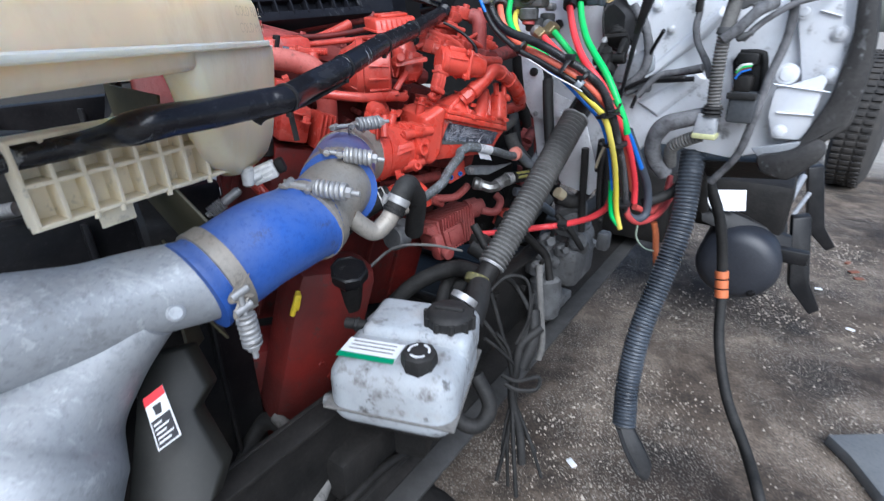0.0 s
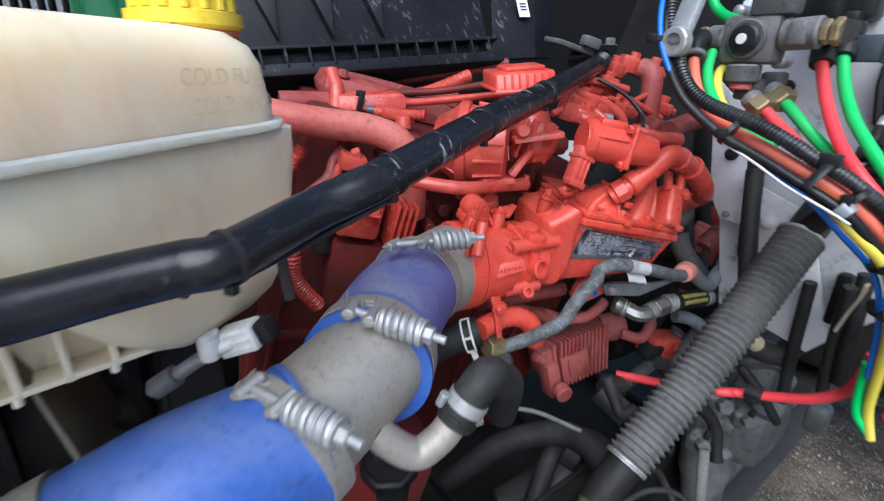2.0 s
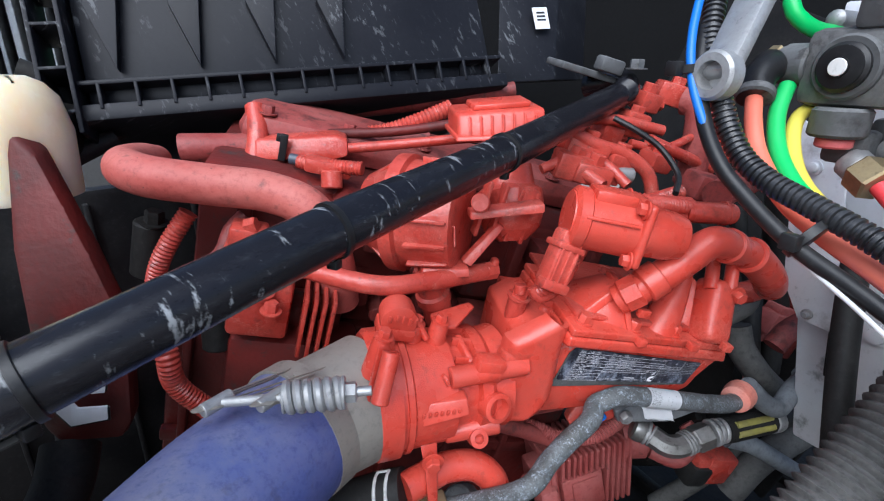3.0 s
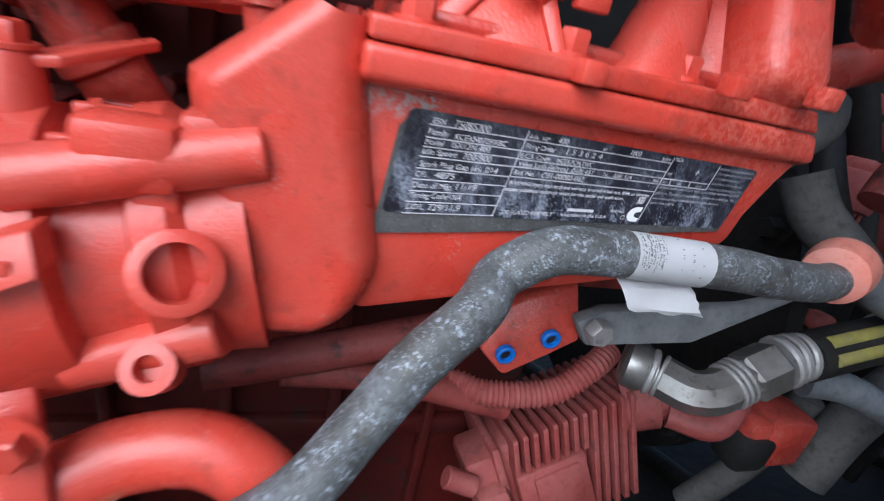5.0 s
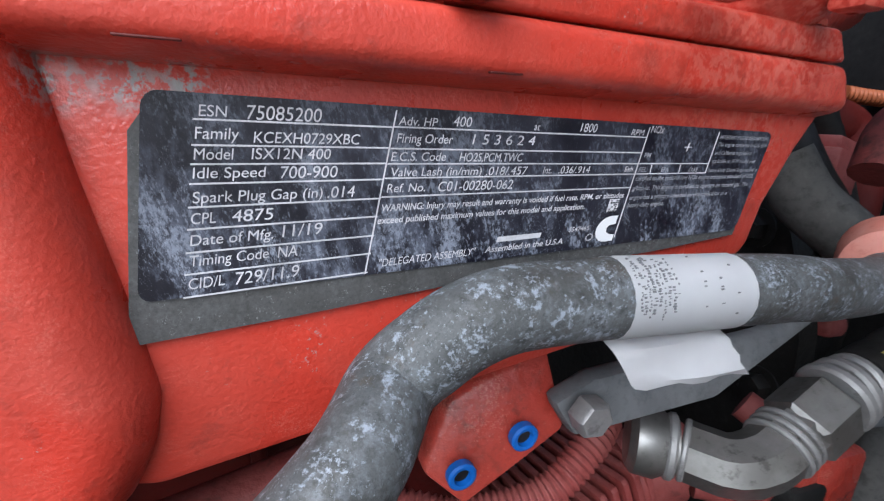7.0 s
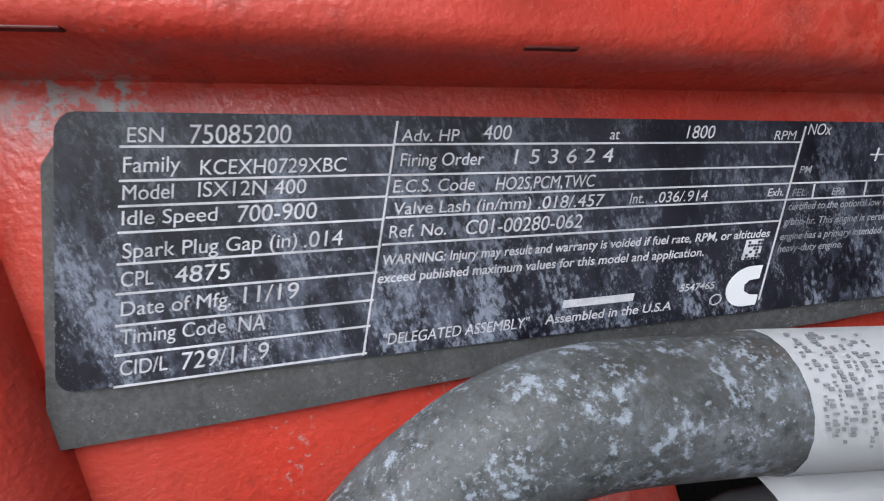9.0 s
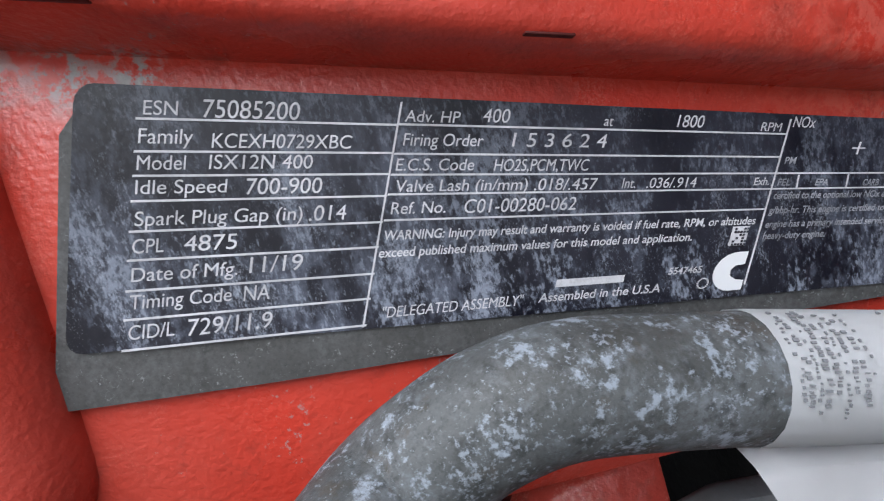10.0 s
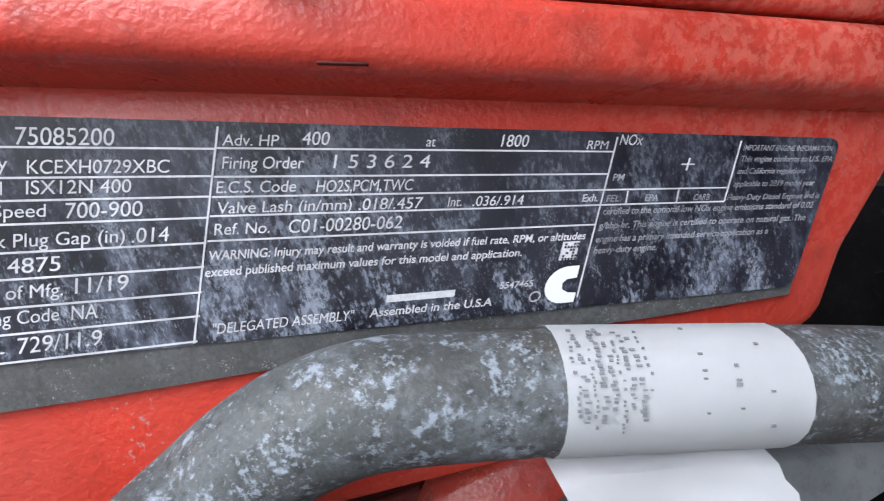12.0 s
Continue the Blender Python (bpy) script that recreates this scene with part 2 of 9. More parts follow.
PANEL = mat("grey_firewall_paint", (0.76, 0.78, 0.82), 0.34, metal=0.1, dust=(0.36, 0.35, 0.335), dust_amount=0.26, dust_scale=8, bump=0.16, bump_scale=14, bump_dist=0.006, vary=0.12, speck=0.6, speck_scale=16, grit=0.14, scrape=0.25, bloom=(((0.14, 0.13, 0.12), 26, 5, 0.99, 0.18, 0.5), ((0.74, 0.76, 0.8), 40, 7, 0.96, 0.2, 0.5)))
AIR_RED = mat("red_nylon_tube", (0.72, 0.035, 0.05), 0.36, dust=(0.6, 0.15, 0.13), dust_amount=0.15, grit=0.1)
AIR_ORANGE = mat("faded_red_tube", (0.75, 0.14, 0.08), 0.42, dust=(0.7, 0.3, 0.22), dust_amount=0.2, grit=0.1)
AIR_GREEN = mat("green_nylon_tube", (0.02, 0.47, 0.1), 0.36, dust=(0.15, 0.45, 0.2), dust_amount=0.12, grit=0.1)
AIR_YELLOW = mat("yellow_nylon_tube", (0.66, 0.55, 0.05), 0.42, dust=(0.5, 0.45, 0.2), dust_amount=0.2, grit=0.1)
AIR_BLUE = mat("blue_nylon_tube", (0.015, 0.14, 0.55), 0.42, grit=0.1)
AIR_ORANGE_BAND = mat("orange_sleeve", (0.62, 0.17, 0.06), 0.5, dust=(0.3, 0.1, 0.05), dust_amount=0.2)
WIRE_WHITE = mat("white_wire", (0.6, 0.6, 0.6), 0.5)
CAB_BLACK = mat("worn_black_fender", (0.014, 0.014, 0.015), 0.5, dust=(0.09, 0.085, 0.08), dust_amount=0.4, dust_scale=6, bump=0.15, scrape=0.4, spec=0.3)
AIRBOX = mat("dull_airbox_plastic", (0.008, 0.0085, 0.0115), 0.36, dust=(0.03, 0.031, 0.037), dust_amount=0.25, dust_scale=5, bump=0.1, scrape=0.2, grit=0.15, spec=0.15)
TYRE = mat("tyre_rubber", (0.02, 0.02, 0.02), 0.8, dust=(0.1, 0.09, 0.08), dust_amount=0.4, dust_scale=8, bump=0.3)
PLATE_BLACK = mat("chalky_black_plate", (0.005, 0.005, 0.011), 0.34, dust=(0.04, 0.042, 0.062), dust_amount=0.2, dust_scale=70, dust_sharp=0.12, bump=0.08, bump_scale=900, stretch=(1, 1, 0.5), grit=0.1, grit_scale=1500, fade=((0.2633, 0.0476, 0.9635), 0.955, 0.984, 1.0, 0.3), bloom=(((0.125, 0.14, 0.185), 420, 60, 0.85, 0.22, 0.75), ((0.3, 0.335, 0.41), 1300, 120, 0.9, 0.14, 0.7), ((0.42, 0.455, 0.53), 4000, 160, 0.98, 0.1, 0.5)))
PLATE_GREY = mat("dull_metal_backing", (0.07, 0.07, 0.068), 0.5, metal=0.3, dust=(0.13, 0.13, 0.13), dust_amount=0.3, dust_scale=160, bump=0.08, bump_scale=900, grit=0.3, grit_scale=1500, bloom=(((0.16, 0.165, 0.17), 900, 90, 0.85, 0.25, 0.5), ((0.4, 0.41, 0.43), 2600, 300, 1.02, 0.08, 0.6)))
FAINT_TEXT = mat("rubbed_lettering", (0.3, 0.31, 0.34), 0.5, vary=0.4, vary_scale=220, grit=0.4, grit_scale=1500)
PLATE_TEXT = mat("etched_lettering", (0.55, 0.55, 0.58), 0.5, vary=0.25, vary_scale=160, grit=0.3, grit_scale=1500)
WALL_GREY = mat("corrugated_metal", (0.62, 0.64, 0.66), 0.5, metal=0.2, dust=(0.25, 0.22, 0.2), dust_amount=0.2)
TARP = mat("green_tarpaulin", (0.02, 0.2, 0.08), 0.5, dust=(0.04, 0.13, 0.07), dust_amount=0.4, dust_scale=3, bump=0.3, bump_scale=8)
DEBRIS = mat("pale_debris", (0.34, 0.3, 0.25), 0.85, vary=0.7, vary_scale=60)


# ---- building helpers ----
def P(*c):
    return Vector(c)


def lerp3(a, b, t):
    return a + (b - a) * t


def bm_object(name, bm, material, parent=None, smooth=True):
    me = bpy.data.meshes.new(name)
    bm.normal_update()
    bm.to_mesh(me)
    bm.free()
    me.materials.append(material)
    if smooth:
        for p in me.polygons:
            p.use_smooth = True
        me.set_sharp_from_angle(angle=radians(38))
    ob = new(name, me)
    if parent:
        ob.parent = parent
    return ob


def part(name, bm, material, parent, label=""):
    return tagged(bm_object(name, bm, material, parent), label)


def thing(name, label, category, group="", kind=""):
    return tagged(new(name), label, category, group, kind)


def single(name, bm, material, label, category, group="", kind=""):
    return tagged(bm_object(name, bm, material), label, category, group, kind)


def path_points(pts, step=0.006):
    """A smooth line through control points (Catmull-Rom), in even steps."""
    p = [Vector(q) for q in pts]
    if len(p) == 2:
        n = max(1, int((p[1] - p[0]).length / step))
        return [lerp3(p[0], p[1], i / n) for i in range(n + 1)]
    p = [p[0] * 2 - p[1]] + p + [p[-1] * 2 - p[-2]]
    out = []
    for i in range(1, len(p) - 2):
        a, b, c, d = p[i - 1:i + 3]
        n = max(2, int((c - b).length / step))
        for k in range(n):
            t = k / n
            out.append(0.5 * ((2 * b) + (c - a) * t + (2 * a - 5 * b + 4 * c - d) * t * t + (3 * b - a - 3 * c + d) * t ** 3))
    out.append(p[-2])
    return out


def sweep(line, radius, seg=12, bm=None, cap=True, squash=1.0, wob=0.0):
    """A tube along a line; radius is a number or a function of the arc length and the whole length."""
    bm = bm or bmesh.new()
    total = sum((b - a).length for a, b in zip(line, line[1:]))
    s, rings, ref = 0.0, [], None
    for i, q in enumerate(line):
        t = (line[min(i + 1, len(line) - 1)] - line[max(i - 1, 0)]).normalized()
        if ref is None:
            ref = t.orthogonal().normalized() if abs(t.z) > 0.95 else t.cross(Vector((0, 0, 1))).normalized()
        ref = (ref - t * ref.dot(t)).normalized()
        bi = t.cross(ref)
        if i:
            s += (q - line[i - 1]).length
        r = radius(s, total) if callable(radius) else radius
        if wob:
            r *= 1 + wob * noise.noise(q * 30)
        rings.append([bm.verts.new(q + ref * (r * math.cos(2 * math.pi * k / seg)) + bi * (r * squash * math.sin(2 * math.pi * k / seg))) for k in range(seg)])
    for a, b in zip(rings, rings[1:]):
        for k in range(seg):
            bm.faces.new((a[k], a[(k + 1) % seg], b[(k + 1) % seg], b[k]))
    if cap:
        bm.faces.new(rings[0][::-1])
        bm.faces.new(rings[-1])
    return bm


def tube(pts, r, seg=12, step=0.006, **kw):
    return sweep(path_points(pts, step), r, seg, **kw)


def ribbed(pts, r, pitch=0.006, depth=0.1, seg=18, soft=True):
    """A corrugated tube."""
    line = path_points(pts, pitch / 6)
    f = (lambda s, w: r * (1 - depth * (0.5 - 0.5 * math.cos(2 * math.pi * s / pitch)))) if soft else (lambda s, w: r * (1 - depth * ((s / pitch) % 1 > 0.6)))
    return sweep(line, f, seg)


def lathe(a, b, profile, seg=24, bm=None):
    """Turned round the axis a-b: profile rows are (distance from a in metres, radius)."""
    bm = bm or bmesh.new()
    a, b = Vector(a), Vector(b)
    t = (b - a).normalized()
    x = t.orthogonal().normalized()
    y = t.cross(x)
    rings = [[bm.verts.new(a + t * s + (x * math.cos(2 * math.pi * k / seg) + y * math.sin(2 * math.pi * k / seg)) * r) for k in range(seg)] for s, r in profile]
    for p, q in zip(rings, rings[1:]):
        for k in range(seg):
            bm.faces.new((p[k], p[(k + 1) % seg], q[(k + 1) % seg], q[k]))
    bm.faces.new(rings[0][::-1])
    bm.faces.new(rings[-1])
    return bm


def rod(a, b, r, seg=16, bm=None, chamfer=0.12):
    length = (Vector(b) - Vector(a)).length
    c = min(r * chamfer, length / 4)
    return lathe(a, b, [(0, r - c), (c, r), (length - c, r), (length, r - c)], seg, bm)


def basis(x, up=(0, 0, 1)):
    """A turn whose first axis is x and whose third is as near to up as it can be."""
    x = Vector(x).normalized()
    y = Vector(up).cross(x).normalized()
    return Matrix((x, y, x.cross(y))).transposed()


def block(c, size, m=None, bevel=0.004, bm=None, taper=1.0, segs=2):
    """A bevelled block, its size along the axes of the turn m; taper narrows its top."""
    b = bmesh.new()
    bmesh.ops.create_cube(b, size=1)
    for v in b.verts:
        k = taper if v.co.z > 0 else 1.0
        v.co = Vector((v.co.x * size[0] * k, v.co.y * size[1] * k, v.co.z * size[2]))
    if bevel:
        bmesh.ops.bevel(b, geom=b.edges[:], offset=min(bevel, min(size) * 0.45), segments=segs, profile=0.5, affect="EDGES")
    m = m or Matrix.Identity(3)
    for v in b.verts:
        v.co = m @ v.co + Vector(c)
    return merge(bm, b)


def merge(bm, other):
    if bm is None:
        return other
    me = bpy.data.meshes.new("tmp")
    other.to_mesh(me)
    other.free()
    bm.from_mesh(me)
    bpy.data.meshes.remove(me)
    return bm


def joined(bms):
    out = bms[0]
    for b in bms[1:]:
        merge(out, b)
    return out


def slab(corners, depth, bevel=0.002, bm=None):
    """A flat plate with the given outline (in one plane), given thickness along the vector depth."""
    b = bmesh.new()
    d = Vector(depth)
    n = len(corners)
    lo = [b.verts.new(Vector(p)) for p in corners]
    hi = [b.verts.new(Vector(p) + d) for p in corners]
    b.faces.new(lo[::-1])
    b.faces.new(hi)
    for i in range(n):
        b.faces.new((lo[i], lo[(i + 1) % n], hi[(i + 1) % n], hi[i]))
    bmesh.ops.recalc_face_normals(b, faces=b.faces[:])
    if bevel:
        bmesh.ops.bevel(b, geom=b.edges[:], offset=bevel, segments=2, profile=0.5, affect="EDGES")
    return merge(bm, b)


def loft(a, b, bevel=0.002):
    """A solid between two outlines of as many corners."""
    bm = bmesh.new()
    lo, hi = [bm.verts.new(p) for p in a], [bm.verts.new(p) for p in b]
    bm.faces.new(lo)
    bm.faces.new(hi[::-1])
    for k in range(len(a)):
        bm.faces.new((lo[k], hi[k], hi[(k + 1) % len(a)], lo[(k + 1) % len(a)]))
    bmesh.ops.recalc_face_normals(bm, faces=bm.faces[:])
    if bevel:
        bmesh.ops.bevel(bm, geom=bm.edges[:], offset=bevel, segments=3, profile=0.5, affect="EDGES")
    return bm


def between(x, table):
    """A value on a broken line of (x, value) rows, x rising."""
    for (x0, y0), (x1, y1) in zip(table, table[1:]):
        if x <= x1:
            return y0 + (y1 - y0) * max(0, x - x0) / (x1 - x0)
    return table[-1][1]


def hexbolt(p, d, size=0.011, height=0.007, bm=None, washer=True):
    p, d = Vector(p), Vector(d).normalized()
    bm = bm or bmesh.new()
    if washer:
        lathe(p, p + d, [(0, size * 0.85), (0.0016, size * 0.85), (0.0017, size * 0.6)], 16, bm)
    r = size / math.sqrt(3)
    return lathe(p + d * 0.001, p + d, [(0, r), (height * 0.85, r), (height, r * 0.86)], 6, bm)


def torus_band(c, axis, r, width, thick, bm=None, seg=40, arc=(0, 360)):
    """A flat band round an axis."""
    c, axis = Vector(c), Vector(axis).normalized()
    return lathe(c - axis * width / 2, c + axis * width / 2, [(0, r), (0.0004, r + thick), (width - 0.0004, r + thick), (width, r)], seg, bm)


# engine frame: u along the engine, n out of its side, v up; millimetres
EU, EN, EV = Vector((0.7448, 0.6248, -0.2344)), Vector((0.6131, -0.7794, -0.1291)), Vector((0.2633, 0.0476, 0.9635))
EO = Vector((0.0730, 1.0637, 0.9510))
EM = Matrix((EU, EN, EV)).transposed()


def L(u, n, v):
    return EO + (EU * u + EN * n + EV * v) / 1000


def eblock(u0, u1, n0, n1, v0, v1, bevel=0.004, bm=None, taper=1.0):
    return block(L((u0 + u1) / 2, (n0 + n1) / 2, (v0 + v1) / 2), ((u1 - u0) / 1000, (n1 - n0) / 1000, (v1 - v0) / 1000), EM, bevel, bm, taper)


# ---- engine ----
engine = thing("engine", "red painted truck engine with dusty castings and pipes", "engine")


def epart(name, bm, material=RED, label=""):
    return part(name, bm, material, engine, label)


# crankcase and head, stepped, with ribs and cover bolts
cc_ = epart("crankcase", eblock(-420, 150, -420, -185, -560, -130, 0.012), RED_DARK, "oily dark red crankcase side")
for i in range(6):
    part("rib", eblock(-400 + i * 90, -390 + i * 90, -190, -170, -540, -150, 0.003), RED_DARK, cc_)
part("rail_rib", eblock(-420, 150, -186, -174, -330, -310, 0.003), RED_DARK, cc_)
# head and ribs in darker red, shade between the castings put into colour
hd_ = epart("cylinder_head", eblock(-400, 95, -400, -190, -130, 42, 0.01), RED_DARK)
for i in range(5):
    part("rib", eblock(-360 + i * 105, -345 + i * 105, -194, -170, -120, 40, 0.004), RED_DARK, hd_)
vc_ = epart("valve_cover", eblock(-380, 95, -400, -270, 40, 84, 0.02), RED_DUSTY, "dusty red valve cover")
for i in range(5):
    part("cover_bolt", hexbolt(L(-350 + i * 95, -285, 82), EV, 0.013, 0.009), RED_DUSTY, vc_)
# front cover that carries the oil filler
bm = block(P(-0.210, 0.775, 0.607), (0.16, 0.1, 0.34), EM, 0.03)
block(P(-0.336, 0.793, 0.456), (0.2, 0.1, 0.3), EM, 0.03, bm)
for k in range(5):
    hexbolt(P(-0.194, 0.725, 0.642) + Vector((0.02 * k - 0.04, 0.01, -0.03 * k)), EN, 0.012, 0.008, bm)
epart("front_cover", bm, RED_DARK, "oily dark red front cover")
ca0 = P(-0.132, 0.758, 0.753)
ca1 = P(-0.125, 0.742, 0.805)
cdir = (ca1 - ca0).normalized()
cap = epart("oil_filler_cap", lathe(ca0 - cdir * 0.02, ca1, [(0, 0.026), (0.012, 0.03), (0.013, 0.034), (0.03, 0.034), (0.033, 0.031), (0.0331, 0.029), (0.031, 0.027)], 8), BLACK, "black octagonal oil filler cap")
part("neck", rod(ca0 - cdir * 0.08, ca0 - cdir * 0.015, 0.025, 20), GREASE, cap)
bm = tube([P(-0.215, 0.690, 0.711), P(-0.207, 0.690, 0.733), P(-0.206, 0.706, 0.744)], 0.005, 8)
epart("dipstick_handle", block(P(-0.205, 0.690, 0.734), (0.012, 0.008, 0.03), EM, 0.003, bm), YELLOW, "small yellow dipstick handle")

# intake housing with the data plate
bm = slab([L(-86, -1, 8), L(131, -1, 9), L(122, -1, -5), L(114, -1, -21), L(111, -1, -34), L(86, -1, -54), L(12, -1, -68), L(-49, -1, -80), L(-84, -1, -72)], EN * -0.11, 0.003)
epart("intake_housing", bm, RED_CLEAN, "glossy red cast intake housing")
bm = bmesh.new()
rows = []
for i in range(41):
    v = -88 + 114 * i / 40
    right = between(v, ((-88, -66), (-76, -56), (-66, -51.5), (-56, -50), (-40, -53), (-14, -58.5), (6, -62), (26, -64)))
    left = between(v, ((-88, -84), (-86, -90), (-72, -99), (-22, -106), (0, -109), (14, -92), (26, -78)))
    row = []
    for j in range(33):
        u = left + (right - left) * (0.5 - 0.5 * math.cos(math.pi * j / 32))
        k = min(1, (right - u) / 9)
        h = min(1, (u - left) / 9)
        d_ = min(1, (v + 88) / 9)
        row.append(bm.verts.new(L(u, -3 + 8 * math.sqrt(1 - (1 - k) ** 2) - 14 * (1 - math.sqrt(1 - (1 - h) ** 2)) - 12 * (1 - math.sqrt(max(0, 1 - (1 - d_) ** 2))), v)))
    rows.append(row)
for p, q in zip(rows, rows[1:]):
    for k in range(32):
        bm.faces.new((p[k], p[k + 1], q[k + 1], q[k]))
bmesh.ops.recalc_face_normals(bm, faces=bm.faces[:])
bmesh.ops.solidify(bm, geom=bm.faces[:], thickness=-0.004)
epart("housing_shoulder", bm, RED_CLEAN)
epart("shoulder_core", slab([L(-100, -8, 0), L(-84, -8, 12), L(-66, -8, 18), L(-60, -8, -14), L(-55, -8, -56), L(-60, -8, -70), L(-84, -8, -78), L(-92, -8, -70)], EN * -0.09, 0.004), RED_CLEAN)
lower_flange = epart("lower_flange", loft([L(-62, n, v) for n, v in ((13, 9.6), (13, 20.3), (-110, 20.3), (-110, 5), (-2, 6.2))], [L(u, n, v) for u, n, v in ((129, 6, 7), (124, 6, 18.2), (124, -110, 18.2), (128, -110, 3), (128, -2, 4.2))], 0.0028), RED_CLEAN)
for u, n, v, w in ((20, 9.4, 8.6, 7), (-40, 11.5, 9.2, 9)):
    part("casting_nick", block(L(u, n, v), (w / 1000, 0.0014, 0.0004), EM, 0.0002), RED_DARK, lower_flange)
upper_flange = epart("upper_flange", loft([L(-61, n, v) for n, v in ((12, 20.9), (12, 28), (-110, 28), (-110, 20.9))], [L(u, n, v) for u, n, v in ((124, 5, 18.8), (119, 5, 27), (119, -110, 27), (124, -110, 18.8))], 0.0016), RED_CLEAN)
for u, n in ((-45, 3), (10, 3), (58, 2), (112, 1), (-48, -60), (118, -70)):
    part("flange_bolt", hexbolt(L(u, n - 6, 27.5), EV, 0.010, 0.008), RED_CLEAN, upper_flange)
# runners and gusset on the lid
gus = epart("gusset", slab([P(0.040, 1.051, 0.980), P(0.071, 1.076, 1.010), P(0.086, 1.064, 0.967), P(0.042, 1.046, 0.975)], EN * -0.004, 0.001), RED_CLEAN)
part("rim", slab([P(0.036, 1.048, 0.986), P(0.071, 1.075, 1.019), P(0.074, 1.074, 1.011), P(0.041, 1.048, 0.979)], EN * -0.012, 0.0015), RED_CLEAN, gus)
part("rim", slab([P(0.070, 1.073, 1.017), P(0.077, 1.076, 1.015), P(0.089, 1.064, 0.967), P(0.085, 1.062, 0.967)], EN * -0.03, 0.0012), RED_CLEAN, gus)
part("top_plate", slab([P(-0.017, 1.055, 0.983), P(0.034, 1.051, 0.985), P(0.070, 1.077, 1.018), P(0.048, 1.105, 1.013), P(-0.005, 1.099, 0.990)], EV * -0.005, 0.0012), RED_CLEAN, gus)
epart("lid_step", slab([P(-0.018, 1.054, 0.981), P(0.035, 1.048, 0.981), P(0.040, 1.047, 0.972), P(-0.011, 1.054, 0.971)], EN * -0.05, 0.003), RED_CLEAN)
p, q = P(0.105, 1.104, 0.958), P(0.124, 1.138, 1.018)
ln_ = (q - p).length
epart("intake_runner", lathe(p, q, [(0, 0.0195), (ln_ * 0.5, 0.0145), (ln_ * 0.9, 0.0085), (ln_, 0.006)], 28), RED_CLEAN)
p, q = P(0.153, 1.122, 0.952), P(0.153, 1.154, 1.009)
run2 = epart("intake_runner", block(lerp3(p, q, 0.5), ((q - p).length, 0.033, 0.03), basis(q - p, EN), 0.0085, taper=0.95, segs=3), RED_CLEAN)
for a_, b_ in ((P(0.147, 1.135, 1.004), P(0.146, 1.153, 1.028)), (P(0.164, 1.146, 1.002), P(0.164, 1.161, 1.023))):
    part("post", rod(a_, b_, 0.0065, 14), RED_CLEAN, run2)
part("bolt", hexbolt(P(0.170, 1.145, 0.999), EN, 0.011, 0.008), RED_CLEAN, run2)
part("web", slab([P(0.136, 1.119, 0.954), P(0.139, 1.146, 1.001), P(0.126, 1.150, 1.013), P(0.125, 1.120, 0.956)], EN * -0.004, 0.001), RED_CLEAN, run2)
for p in (P(0.095, 1.062, 0.970), P(0.139, 1.091, 0.962), P(0.169, 1.118, 0.955)):
    epart("lid_bolt", block(p, (0.009, 0.009, 0.008), EM, 0.0015), RED_CLEAN)
epart("intake_lid", eblock(-50, 125, -130, -8, 27, 33, 0.003), RED)
# elbow pipe over the lid
elb = epart("elbow_pipe", tube([P(0.069, 1.072, 1.002), P(0.089, 1.076, 1.019), P(0.114, 1.089, 1.040), P(0.131, 1.101, 1.056), P(0.138, 1.106, 1.060), P(0.144, 1.112, 1.059), P(0.154, 1.127, 1.052), P(0.176, 1.163, 1.035), P(0.193, 1.186, 1.017), P(0.205, 1.202, 1.001)], 0.0142, 22, 0.003), RED_CLEAN, "red elbow pipe with hexagonal unions")
part("union", rod(P(0.072, 1.072, 1.006), P(0.087, 1.076, 1.017), 0.0165, 8), RED_CLEAN, elb)
part("union", rod(P(0.088, 1.075, 1.018), P(0.101, 1.083, 1.029), 0.0172, 12), RED_CLEAN, elb)
part("collar", rod(P(0.150, 1.121, 1.055), P(0.156, 1.131, 1.050), 0.0165, 24), RED_CLEAN, elb)
part("collar", rod(P(0.173, 1.158, 1.038), P(0.178, 1.166, 1.033), 0.018, 24), RED_CLEAN, elb)
part("drop_pipe", tube([P(0.176, 1.163, 1.035), P(0.191, 1.184, 1.019), P(0.203, 1.202, 1.002), P(0.211, 1.230, 0.984)], 0.0165, 22), RED_CLEAN, elb)
part("weld_nub", block(P(0.093, 1.074, 0.993), (0.012, 0.006, 0.008), EM, 0.001), RED_CLEAN, elb)
# actuator with its plug
a, b = Vector(P(0.021, 1.042, 1.084)), Vector(P(0.077, 1.067, 1.073))
ad = (b - a).normalized()
act = epart("actuator", lathe(a, b, [(0, 0.024), (0.003, 0.0275), (0.012, 0.0275), (0.0135, 0.0255), (0.05, 0.0255), (0.064, 0.0255), (0.0645, 0.0225), (0.088, 0.0215), (0.1, 0.018)], 36), RED_CLEAN, "red cylindrical actuator with a square flange")
m3 = basis(ad)
part("end_face", lathe(a - ad * 0.0012, a + ad, [(0, 0.0225), (0.0015, 0.023)], 36), RED_CLEAN, act)
part("flange", block(a + ad * 0.0585, (0.008, 0.056, 0.056), m3, 0.007, segs=3), RED_CLEAN, act)
for sy in (-1, 1):
    for sz in (-1, 1):
        part("bolt", hexbolt(a + ad * 0.054 + m3 @ Vector((0, 0.0225 * sy, 0.0225 * sz)), -ad, 0.0095, 0.006), RED_CLEAN, act)
part("saddle", block(a + ad * 0.032 + m3 @ Vector((0, 0, 0.024)), (0.036, 0.03, 0.012), m3, 0.003), RED_CLEAN, act)
